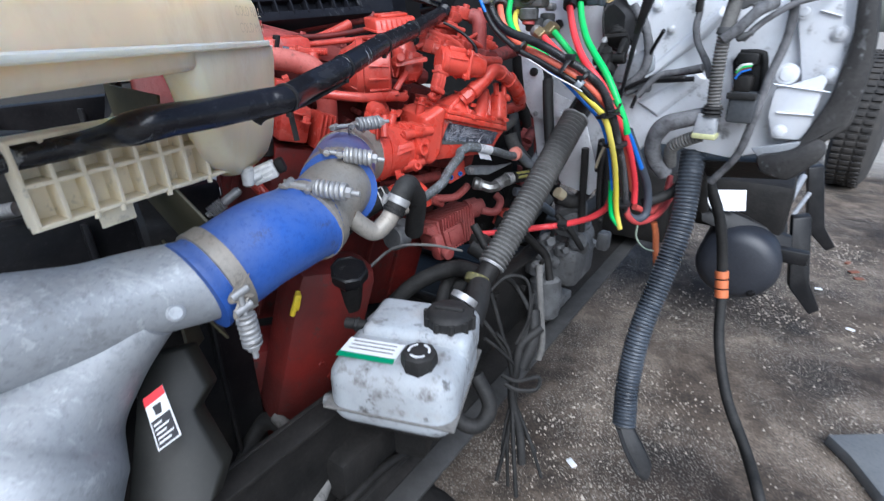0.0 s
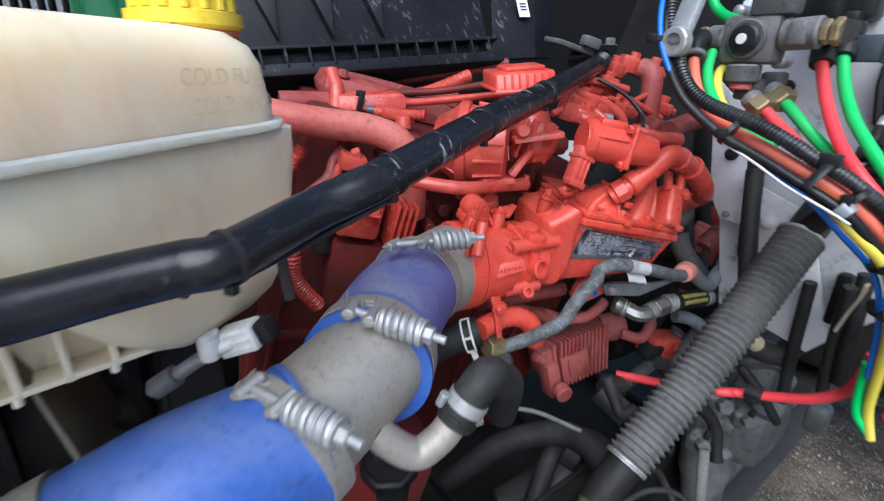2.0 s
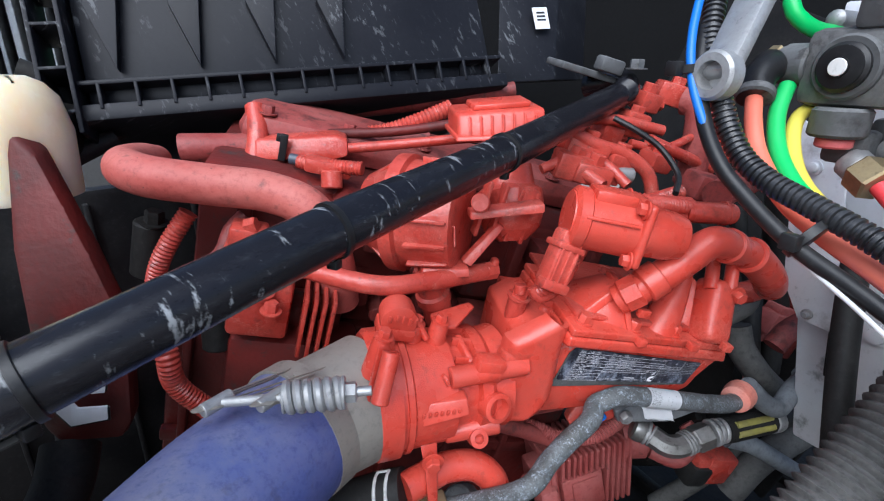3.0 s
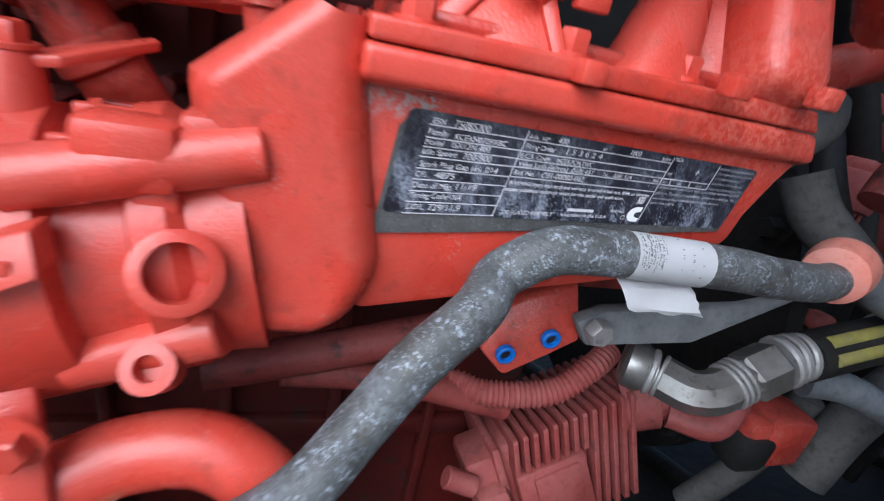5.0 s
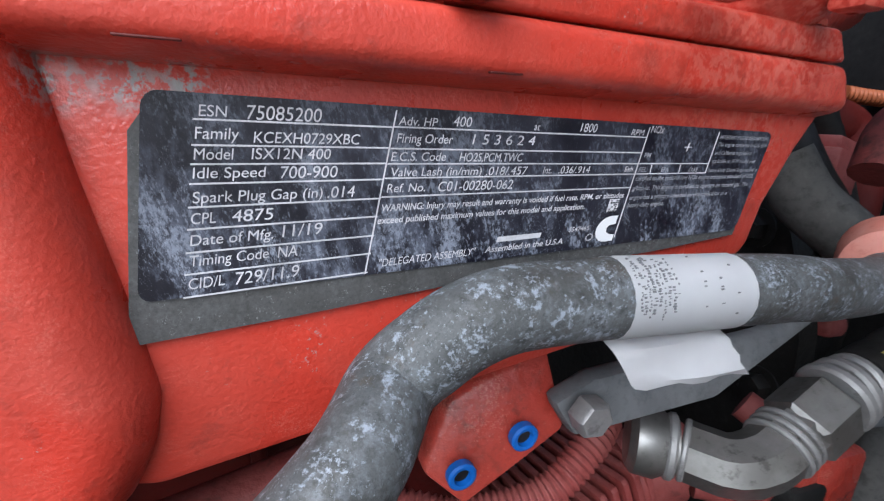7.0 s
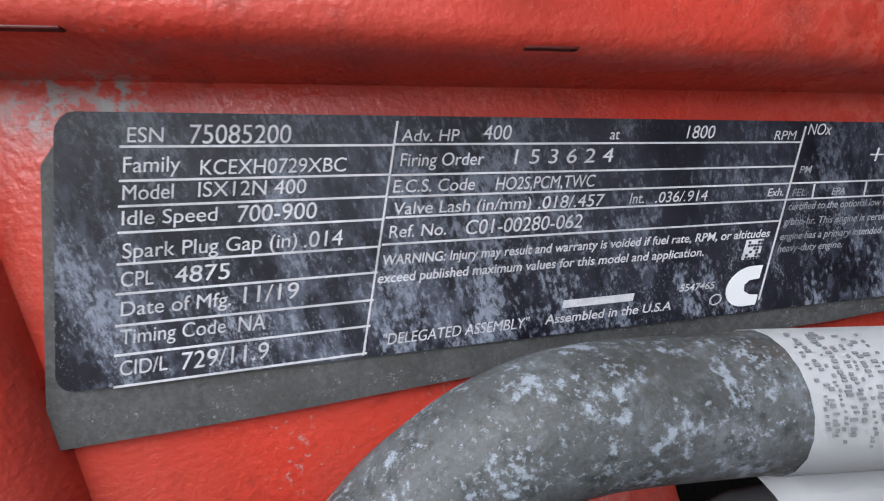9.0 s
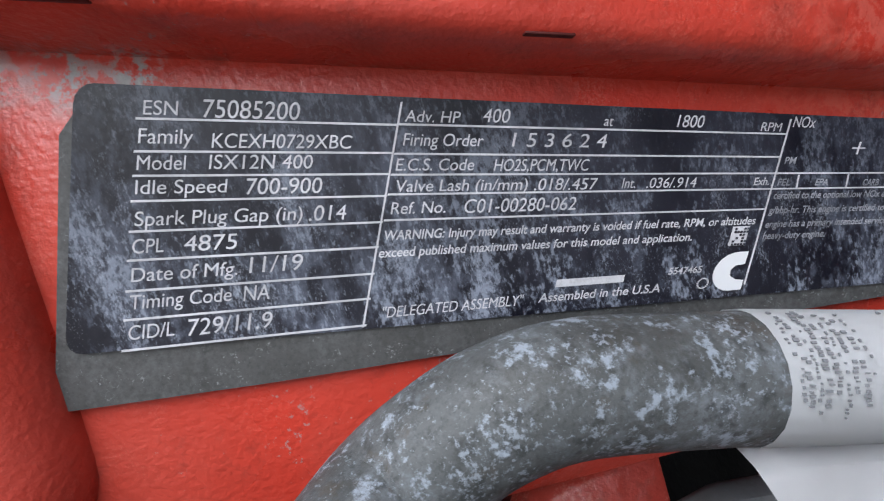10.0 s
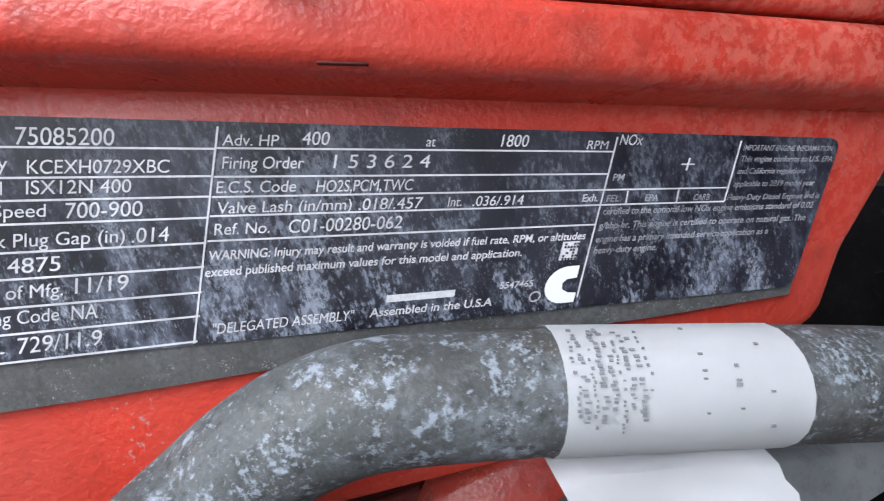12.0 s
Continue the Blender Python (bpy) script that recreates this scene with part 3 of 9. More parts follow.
part("rib", block(a + ad * 0.03 + m3 @ Vector((0, -0.024, 0.008)), (0.045, 0.006, 0.003), m3, 0.001), RED_CLEAN, act)
p, q = Vector(P(0.027, 1.036, 1.073)), Vector(P(0.016, 1.018, 1.027))
pm = basis(q - p, EN)
plug_ = part("plug", block(lerp3(p, q, 0.5), ((q - p).length, 0.024, 0.019), pm, 0.004), RED, act)
for k in range(3):
    part("ridge", block(lerp3(p, q, 0.62) + pm.col[2] * 0.0095 + pm.col[1] * 0.0075 * (k - 1), ((q - p).length * 0.6, 0.0028, 0.003), pm, 0.0008), RED, plug_)
part("collar", block(lerp3(p, q, 0.28), (0.006, 0.028, 0.023), pm, 0.002), RED, plug_)
part("latch", block(lerp3(p, q, 0.97) + pm.col[2] * 0.004, (0.01, 0.027, 0.016), pm, 0.003), RED, plug_)
part("conduit", ribbed([P(0.014, 1.018, 1.026), P(0.006, 1.022, 1.017), P(0.011, 1.040, 1.010), P(0.018, 1.064, 1.014), P(0.023, 1.084, 1.026), P(0.028, 1.105, 1.039)], 0.007, 0.0036, 0.17, 12), RED, act)
part("lead", tube([P(0.002, 1.016, 1.023), P(0.008, 1.018, 1.014), P(0.016, 1.027, 1.015), P(0.017, 1.036, 1.022)], 0.0048, 10), RED, act)
part("conduit", ribbed([P(0.076, 1.083, 1.092), P(0.095, 1.112, 1.087), P(0.118, 1.143, 1.080)], 0.0078, 0.004, 0.17, 14), RED, act)
part("conduit", ribbed([P(0.084, 1.088, 1.081), P(0.097, 1.109, 1.075), P(0.113, 1.138, 1.072)], 0.006, 0.004, 0.17, 12), RED, act)
part("hose", tube([P(0.112, 1.137, 1.077), P(0.134, 1.148, 1.076), P(0.152, 1.166, 1.073)], 0.0105, 16), RED, act)
part("hose_collar", torus_band(P(0.146, 1.161, 1.074), P(0.9, 0.4, -0.1), 0.0105, 0.005, 0.0015), RED, act)

# throttle body
A, B = Vector(P(-0.120, 0.938, 0.922)), Vector(P(-0.034, 1.027, 0.917))
t_len = (B - A).length
bm = lathe(A, B, [(-0.004, 0.056), (0.0, 0.0595), (0.018, 0.0595), (0.019, 0.055), (0.0225, 0.055), (0.023, 0.057), (0.028, 0.057), (0.03, 0.054), (t_len * 0.55, 0.053), (t_len * 0.57, 0.046), (t_len * 0.72, 0.046), (t_len * 0.74, 0.052), (t_len * 0.82, 0.052), (t_len * 0.86, 0.048), (t_len, 0.05)], 48)
thr = epart("throttle_body", bm, RED_CLEAN, "bright red throttle body with cast lugs")
for k in range(3):
    ang = radians(60 + 25 * k)
    part("lug", block(lerp3(A, B, 0.65) + EV * 0.047 * math.sin(ang) + EN * 0.047 * math.cos(ang), (0.03, 0.004, 0.012), EM, 0.0015), RED_CLEAN, thr)
bm = rod(P(-0.046, 0.953, 0.953), P(0.006, 1.004, 0.953), 0.0095, 16)
rod(P(-0.048, 0.952, 0.952), P(-0.050, 0.949, 0.951), 0.006, 8, bm)
block(P(-0.021, 0.978, 0.957), (0.028, 0.018, 0.022), EM, 0.004, bm)
epart("shaft_boss", bm, RED_CLEAN)
bm = rod(P(-0.052, 0.957, 0.890), P(-0.011, 0.986, 0.895), 0.0095, 14)
rod(P(-0.052, 0.957, 0.890), P(-0.055, 0.954, 0.889), 0.004, 8, bm)
lathe(P(-0.027, 0.971, 0.885), P(-0.019, 0.962, 0.892), [(0, 0.0085), (0.012, 0.0085), (0.0125, 0.0045), (0.006, 0.004)], 18, bm)
epart("lower_boss", bm, RED_CLEAN)
bm = lathe(P(-0.031, 0.989, 0.914), P(-0.006, 0.972, 0.922), [(0, 0.013), (0.02, 0.0135), (0.03, 0.0135), (0.0305, 0.0125), (0.031, 0.0095), (0.02, 0.009)], 24)
block(P(-0.024, 0.982, 0.934), (0.016, 0.014, 0.036), EM, 0.004, bm)
block(P(-0.037, 0.975, 0.920), (0.03, 0.01, 0.008), EM, 0.003, bm)
epart("port_boss", bm, RED_CLEAN)
bm = bmesh.new()
for k in range(7):
    block(lerp3(P(-0.0565, 0.9265, 0.9285), P(-0.031, 0.9425, 0.9320), k / 6), (0.0028, 0.0016, 0.0045), EM, 0.0005, bm)
slab([P(-0.0605, 0.9290, 0.9365), P(-0.0275, 0.9490, 0.9410), P(-0.0235, 0.9455, 0.9285), P(-0.0560, 0.9240, 0.9195)], EN * -0.012, 0.0012, bm)
epart("casting_mark_pad", bm, RED_CLEAN)
tp0 = P(-0.091, 0.946, 0.998)
tplug = epart("throttle_plug", lathe(tp0 - EN * 0.022, tp0 + EN, [(0, 0.0155), (0.018, 0.0165), (0.022, 0.0155), (0.023, 0.013)], 26), RED_CLEAN)
part("skirt", block(tp0 - EN * 0.01 - EV * 0.012, (0.033, 0.024, 0.012), EM, 0.002), RED_CLEAN, tplug)
for k in range(4):
    part("ridge", block(tp0 + EN * 0.001 + EU * (0.006 * k - 0.009) + EV * (0.005 - 0.0008 * (k - 1.5) ** 2), (0.003, 0.003, 0.007), EM, 0.0008), RED_CLEAN, tplug)
epart("throttle_lead", tube([tp0 + EU * 0.012 + EV * 0.006, P(-0.084, 0.959, 0.999), P(-0.083, 0.964, 0.992), P(-0.075, 0.965, 0.977)], 0.003, 8), RED_CLEAN)
for p, sz in ((P(-0.088, 0.966, 0.983), 0.0095), (P(-0.069, 0.977, 0.984), 0.009), (P(-0.090, 0.917, 0.994), 0.009), (P(-0.021, 1.048, 0.969), 0.012), (P(0.007, 1.052, 0.985), 0.008)):
    boss_ = epart("flange_boss", lathe(Vector(p) - EV * 0.03, Vector(p) + EV, [(0, sz * 1.25), (0.034, sz * 0.9), (0.036, sz * 0.8)], 16), RED_CLEAN)
    part("bolt", hexbolt(Vector(p) + EV * 0.006, EV, sz * 1.05, 0.007), RED_CLEAN, boss_)
for k in range(3):
    epart("throttle_web", slab([Vector(P(-0.059, 0.991, 0.973)) + EU * 0.016 * k, Vector(P(-0.054, 0.993, 0.973)) + EU * 0.016 * k, Vector(P(-0.033, 0.977, 0.959)) + EU * 0.016 * k, Vector(P(-0.037, 0.975, 0.959)) + EU * 0.016 * k], EV * -0.012, 0.0008), RED_CLEAN)
epart("throttle_knuckle", joined([block(P(-0.010, 0.999, 0.955), (0.02, 0.02, 0.024), EM, 0.004), block(P(0.013, 1.024, 0.953), (0.018, 0.016, 0.05), EM, 0.005)]), RED_CLEAN)
bm = slab([P(-0.072, 0.970, 0.984), P(-0.056, 0.984, 0.982), P(-0.053, 1.018, 0.987), P(-0.060, 1.021, 0.989), P(-0.084, 0.988, 0.986)], EV * 0.004, 0.001)
epart("tab_plate", bm, RED_CLEAN)
# clamp bracket on the throttle inlet
bm = slab([P(-0.085, 0.906, 0.998), P(-0.080, 0.921, 0.997), P(-0.080, 0.920, 0.987), P(-0.079, 0.927, 0.979), P(-0.087, 0.893, 0.953), P(-0.087, 0.889, 0.959)], EN * -0.008, 0.002)
rod(P(-0.074, 0.906, 0.997), P(-0.075, 0.888, 0.961), 0.007, 14, bm)
epart("inlet_clamp", bm, RED_CLEAN)
# coolant pipe stub under the throttle, its bracket
bm = tube([P(-0.008, 0.992, 0.800), P(-0.014, 0.988, 0.826), P(-0.030, 0.980, 0.842), P(-0.050, 0.964, 0.846), P(-0.062, 0.947, 0.845), P(-0.075, 0.924, 0.843)], 0.0145, 20, 0.003)
epart("coolant_stub", bm, RED_CLEAN)
bm = slab([P(-0.064, 0.934, 0.888), P(-0.054, 0.947, 0.891), P(-0.045, 0.932, 0.834), P(-0.050, 0.923, 0.836), P(-0.056, 0.929, 0.864)], EN * -0.005, 0.0012)
hexbolt(P(-0.053, 0.936, 0.874), EN, 0.012, 0.007, bm)
epart("pipe_bracket", bm, RED_CLEAN)
epart("brass_union", rod(P(-0.066, 0.933, 0.813), P(-0.050, 0.953, 0.810), 0.0155, 6), BRASS, "dull brass hexagonal union")

# finned ignition module
mo, mx, my = Vector(P(0.105, 1.257, 0.711)), Vector(P(0.022, 1.184, 0.692)), Vector(P(0.115, 1.246, 0.619))
mu, mv = (mo - mx), (my - mo)
w_m, h_m = mu.length, mv.length
M3 = basis(mu, -mv)
mside, mdown = mu.normalized(), mv.normalized()
mback = mside.cross(mdown).normalized()
mback = mback if mback.dot(EN) < 0 else -mback
MODULE = mat("chalky_red_module", (0.3, 0.044, 0.039), 0.5, dust=(0.37, 0.12, 0.108), dust_amount=0.4, dust_scale=22, bump=0.3, bump_scale=260, speck=0.4, settle=(0.4, 0.17, 0.15), settle_amount=0.35)
fmod = epart("finned_module", block(mx + mu * 0.47 + mv * 0.55 + mback * 0.055, (w_m * 1.12, 0.08, h_m * 0.9), M3, 0.004), MODULE, "dusty red finned electronics module")
for k in range(13):
    p = mx + mu * (0.02 + 0.0795 * k)
    drop = h_m * (0.34 if k < 8 else 1.0)
    outline = [p + mback * x + mdown * z for x, z in ((0.002, 0), (0.09, 0), (0.09, 0.016), (0.018, 0.016), (0.018, drop), (0, drop), (0, 0.002))]
    part("fin", slab(outline, mside * 0.0046, 0.0007), MODULE, fmod)
    if k < 8:
        part("low_fin", slab([p + mback * x + mdown * z for x, z in ((0.001, h_m * 0.93), (0.018, h_m * 0.93), (0.018, h_m * 1.01), (0.001, h_m * 1.01))], mside * 0.0046, 0.0007), MODULE, fmod)
part("cover", block(mx + mu * 0.34 + mv * 0.64 + mback * 0.008, (w_m * 0.56, 0.016, h_m * 0.56), M3, 0.003), MODULE, fmod)
part("panel", block(mx + mu * 0.36 + mv * 0.62 + mback * -0.001, (w_m * 0.36, 0.004, h_m * 0.4), M3, 0.0012), MODULE, fmod)
part("end_cap", block(mx - mu * 0.05 + mv * 0.5 + mback * 0.05, (w_m * 0.07, 0.1, h_m), M3, 0.005), MODULE, fmod)
bm = lathe(mx + mu * 1.0 + mv * 0.3 - EN * 0.03, mx + mu * 1.3 + mv * 0.3 - EN * 0.02, [(0, 0.028), (0.03, 0.028), (0.032, 0.022), (0.05, 0.02)], 20)
epart("module_plug", bm, MODULE)
epart("module_hose", tube([mx + mu * 1.28 + mv * 0.32, P(0.168, 1.277, 0.682), P(0.185, 1.304, 0.704), P(0.171, 1.315, 0.719)], 0.011, 14), MODULE)
epart("module_conduit", ribbed([P(-0.089, 1.119, 0.777), P(-0.015, 1.146, 0.769), P(0.016, 1.153, 0.761), P(0.055, 1.175, 0.757), P(0.079, 1.199, 0.768), P(0.088, 1.218, 0.773)], 0.0098, 0.0037, 0.17, 16), MODULE)
bm = block(mx + mv * 0.72 - mu * 0.13 + mback * 0.01, (0.03, 0.04, 0.072), M3, 0.01)
block(mx + mv * 0.35 - mu * 0.18 + mback * 0.03, (0.03, 0.05, 0.05), M3, 0.006, bm)
rod(mx + mv * 0.75 - mu * 0.12 + EN * 0.02, mx + mv * 0.75 - mu * 0.12 + EN * 0.04, 0.016, 18, bm)
rod(mx + mv * 0.25 - mu * 0.3 + EN * 0.0, mx + mv * 0.05 - mu * 0.5, 0.009, 12, bm)
epart("side_bracket", bm, MODULE)
bm = block(P(0.201, 1.343, 0.638), (0.045, 0.04, 0.05), EM, 0.006)
epart("red_plug", bm, RED)

# upper row of castings
cx = [P(-0.436, 0.990, 1.098), P(-0.405, 0.943, 1.1045), P(-0.3713, 0.9153, 1.1066), P(-0.3365, 0.9175, 1.1015), P(-0.2953, 0.9465, 1.0935), P(-0.2488, 0.9745, 1.0855), P(-0.211, 0.989, 1.066), P(-0.201, 1.002, 1.014), P(-0.206, 1.014, 0.962)]
epart("crossover_pipe", sweep(path_points(cx, 0.005), lambda s, w: 0.0198 - 0.003 * max(0, 1 - s / 0.03), 30), mat("chipped_pink_paint", (0.4, 0.042, 0.034), 0.45, dust=(0.46, 0.15, 0.12), dust_amount=0.4, dust_scale=10, bump=0.4, bump_scale=120, speck=0.5, speck_scale=40, settle=(0.5, 0.24, 0.2), settle_amount=0.4, chips=((0.1, 0.05, 0.04), 190, 0.7)), "chipped dusty red crossover pipe")
c = Vector(P(-0.168, 1.031, 1.067))
ax = (Vector(P(-0.064, 1.047, 1.065)) - c).normalized()
M4 = basis(ax)
pump_ = epart("pump_housing", lathe(c - ax * 0.01, c + ax, [(0, 0.024), (0.006, 0.036), (0.034, 0.052), (0.037, 0.058), (0.049, 0.058), (0.051, 0.053), (0.1, 0.05), (0.103, 0.045), (0.104, 0.02)], 48), RED, "round ribbed red pump housing")
for k in range(10):
    ang = 2 * math.pi * k / 10
    part("rib", slab([c + M4 @ Vector((x, r * math.cos(ang), r * math.sin(ang))) for x, r in ((-0.008, 0.03), (0.026, 0.056), (0.026, 0.04), (-0.008, 0.02))], M4 @ Vector((0, -math.sin(ang), math.cos(ang))) * 0.004, 0.0008), RED, pump_)
for k in range(14):
    ang = 2 * math.pi * (k + 0.5) / 14
    part("drum_rib", slab([c + M4 @ Vector((x, r * math.cos(ang), r * math.sin(ang))) for x, r in ((0.05, 0.058), (0.088, 0.0525), (0.088, 0.047), (0.05, 0.047))], M4 @ Vector((0, -math.sin(ang), math.cos(ang))) * 0.0035, 0.0008), RED, pump_)
for p0, p1, p2, p3 in ((P(-0.108, 1.010, 1.058), P(-0.105, 1.012, 1.058), P(-0.097, 1.009, 1.026), P(-0.100, 1.007, 1.026)), (P(-0.094, 1.017, 1.063), P(-0.091, 1.018, 1.063), P(-0.084, 1.013, 1.023), P(-0.087, 1.011, 1.023))):
    part("fin", slab([p0, p1, p2, p3], EN * -0.03, 0.0008), RED, pump_)
part("face_mark", joined([tube([P(-0.082, 0.998, 1.073), P(-0.068, 1.003, 1.071)], 0.0008, 6), tube([P(-0.068, 1.003, 1.071), P(-0.065, 0.998, 1.055)], 0.0008, 6)]), RED, pump_)
vh = epart("valve_housing", lathe(P(-0.039, 1.082, 1.039), P(-0.055, 1.101, 1.106), [(0, 0.014), (0.012, 0.028), (0.03, 0.034), (0.05, 0.033), (0.055, 0.026), (0.075, 0.024)], 30), RED)
for k in range(4):
    part("rib", block(Vector(P(-0.043, 1.064, 1.073)) + EU * (0.016 * k - 0.024), (0.004, 0.014, 0.055), EM, 0.0012), RED, vh)
part("cross_bar", slab([P(-0.063, 1.027, 1.079), P(-0.002, 1.053, 1.089), P(-0.001, 1.051, 1.081), P(-0.062, 1.025, 1.072)], EN * -0.014, 0.0015), RED, vh)
part("boss", rod(P(-0.056, 1.035, 1.086), P(-0.052, 1.021, 1.091), 0.0085, 16), RED, vh)
part("brace", slab([P(-0.067, 1.021, 1.032), P(-0.059, 1.023, 1.028), P(-0.039, 1.055, 1.060), P(-0.045, 1.054, 1.064)], EN * -0.008, 0.001), RED, vh)
part("brace", slab([P(-0.098, 0.996, 1.019), P(-0.057, 1.015, 1.021), P(-0.058, 1.017, 1.028), P(-0.097, 1.000, 1.027)], EN * -0.02, 0.001), RED, vh)
f0, f1_, f2_, f3 = P(-0.110, 1.097, 1.158), P(-0.030, 1.135, 1.166), P(-0.025, 1.126, 1.138), P(-0.105, 1.089, 1.132)
fcv = epart("filter_cover", slab([f0, f1_, f2_, f3], EN * -0.05, 0.004), RED_CLEAN, "bright red ribbed square cover")
part("lip", slab([lerp3(f3, f0, 0.18) - EU * 0.003 + EN * 0.004, lerp3(f2_, f1_, 0.18) + EU * 0.003 + EN * 0.004, f2_ + EU * 0.003 + EN * 0.004, f3 - EU * 0.003 + EN * 0.004], EN * -0.058, 0.0015), RED_CLEAN, fcv)
part("raised_top", slab([lerp3(f0, f1_, 0.2) - EN * 0.008, lerp3(f0, f1_, 0.85) - EN * 0.008, lerp3(f0, f1_, 0.85) - EN * 0.008 + EV * 0.006, lerp3(f0, f1_, 0.2) - EN * 0.008 + EV * 0.006], EN * -0.034, 0.0015), RED_CLEAN, fcv)
for k in range(7):
    p = lerp3(f0, f1_, 0.12 + 0.125 * k)
    q = lerp3(f3, f2_, 0.12 + 0.125 * k)
    part("rib", slab([lerp3(p, q, 0.1), lerp3(p, q, 0.1) + EU * 0.003, lerp3(p, q, 0.8) + EU * 0.003, lerp3(p, q, 0.8)], EN * 0.0035, 0.0006), RED_CLEAN, fcv)
ctub = epart("coolant_tube", tube([P(-0.2179, 0.9373, 1.0343), P(-0.1252, 0.9551, 1.0230), P(-0.0859, 0.9945, 1.0193), P(-0.0523, 1.0620, 1.0116)], 0.0088, 18), RED)
part("end_fitting", joined([rod(lerp3(P(-0.0859, 0.9945, 1.0193), P(-0.0523, 1.0620, 1.0116), 0.85), P(-0.0523, 1.0620, 1.0116) + (P(-0.0523, 1.0620, 1.0116) - P(-0.0859, 0.9945, 1.0193)).normalized() * 0.004, 0.0095, 8), block(P(-0.0523, 1.0620, 1.0116) + EV * 0.006, (0.008, 0.01, 0.016), EM, 0.003)]), RED, ctub)
psn = epart("pressure_sensor", rod(P(-0.016, 1.039, 1.000), P(-0.020, 1.040, 0.977), 0.0095, 18), RED)
part("hexagon", hexbolt(P(-0.016, 1.039, 1.000), EV, 0.014, 0.01), RED, psn)
part("tip", rod(P(-0.014, 1.036, 1.005), P(-0.014, 1.037, 1.014), 0.006, 12), RED, psn)
bm = lathe(P(-0.099, 1.012, 1.016), P(-0.096, 1.030, 0.969), [(0, 0.013), (0.02, 0.014), (0.022, 0.0175), (0.032, 0.0175), (0.034, 0.015), (0.07, 0.015)], 22)
epart("pump_outlet", bm, RED)
# pipes and wiring ducts along the head
for pts, r, mt in (([P(-0.405, 1.000, 1.112), P(-0.390, 1.016, 1.112), P(-0.300, 1.120, 1.108), P(-0.200, 1.205, 1.112)], 0.0165, RED_DUSTY),
                   ([P(-0.456, 1.204, 1.136), P(-0.356, 1.273, 1.142), P(-0.267, 1.340, 1.155), P(-0.157, 1.418, 1.172)], 0.013, RED_DUSTY),
                   ([P(-0.287, 1.112, 1.125), P(-0.213, 1.157, 1.129), P(-0.125, 1.212, 1.144)], 0.006, RED_DARK),
                   ([P(-0.253, 1.098, 1.112), P(-0.214, 1.128, 1.115), P(-0.141, 1.174, 1.123), P(-0.089, 1.199, 1.128)], 0.006, RED),
                   ([P(-0.337, 1.039, 1.098), P(-0.342, 1.054, 1.127), P(-0.358, 1.069, 1.155)], 0.0115, RED),
                   ([P(-0.326, 0.930, 0.998), P(-0.302, 0.949, 1.021), P(-0.301, 0.964, 1.042), P(-0.293, 0.978, 1.056)], 0.008, RED_DUSTY),
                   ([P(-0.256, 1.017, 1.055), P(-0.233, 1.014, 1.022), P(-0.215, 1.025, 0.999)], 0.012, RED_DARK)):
    epart("head_pipe", tube(pts, r, 18, 0.008), mt)
epart("wiring_conduit", ribbed([P(-0.301, 1.171, 1.116), P(-0.261, 1.197, 1.121), P(-0.229, 1.221, 1.133), P(-0.192, 1.256, 1.152)], 0.0115, 0.0055, 0.15, 14), RED)
rail_ = epart("coil_rail", slab([P(-0.333, 1.039, 1.123), P(-0.259, 1.090, 1.127), P(-0.247, 1.096, 1.123), P(-0.243, 1.090, 1.105), P(-0.255, 1.082, 1.101), P(-0.328, 1.032, 1.101)], EN * -0.03, 0.003), RED)
part("clip", joined([block(P(-0.299, 1.047, 1.116), (0.008, 0.006, 0.03), EM, 0.001), block(P(-0.300, 1.048, 1.126), (0.012, 0.008, 0.008), EM, 0.001)]), BLACK, rail_, "black clip")
part("blue_insert", rod(P(-0.289, 1.045, 1.105), P(-0.276, 1.050, 1.103), 0.006, 12), mat("slate_insert", (0.05, 0.06, 0.08), 0.4), rail_)
inj = epart("injector_plug", block(P(-0.242, 1.052, 1.099), (0.05, 0.022, 0.016), EM, 0.004), RED)
part("cap", rod(P(-0.231, 1.044, 1.097), P(-0.229, 1.040, 1.079), 0.0115, 18), RED, inj)
part("conduit", ribbed([P(-0.275, 1.044, 1.103), P(-0.259, 1.047, 1.101), P(-0.204, 1.062, 1.099)], 0.008, 0.004, 0.16, 12), RED, inj)
stand = epart("rear_stand_pipe", tube([P(0.116, 1.305, 1.04), P(0.115, 1.306, 1.10), P(0.114, 1.309, 1.150), P(0.108, 1.314, 1.166), P(0.094, 1.32, 1.170)], 0.0175, 22), RED_DUSTY)
part("collar", rod(P(0.1155, 1.3055, 1.072), P(0.1152, 1.3058, 1.082), 0.0205, 24), RED_DUSTY, stand)
rng = random.Random(4)
for k, p in enumerate((P(0.016, 1.246, 1.133), P(0.049, 1.297, 1.168), P(0.078, 1.336, 1.175), P(0.038, 1.199, 1.107), P(0.074, 1.238, 1.106), P(0.006, 1.179, 1.121), P(0.139, 1.358, 1.105), P(-0.002, 1.159, 1.106), P(-0.013, 1.187, 1.132), P(0.115, 1.372, 1.168), P(0.040, 1.272, 1.143), P(0.017, 1.164, 1.099))):
    turn = EM @ Matrix.Rotation(rng.uniform(-0.3, 0.3), 3, "Z")
    fit_ = epart("injector_fitting", block(p, (0.03 + 0.02 * rng.random(), 0.028, 0.018 + 0.012 * rng.random()), turn, 0.004), RED)
    part("nut", rod(Vector(p) + EV * 0.008, Vector(p) + EV * 0.022, 0.009, 6), RED, fit_)
    part("nut", rod(Vector(p) + turn.col[0] * 0.012, Vector(p) + turn.col[0] * 0.03, 0.0065, 6), RED, fit_)
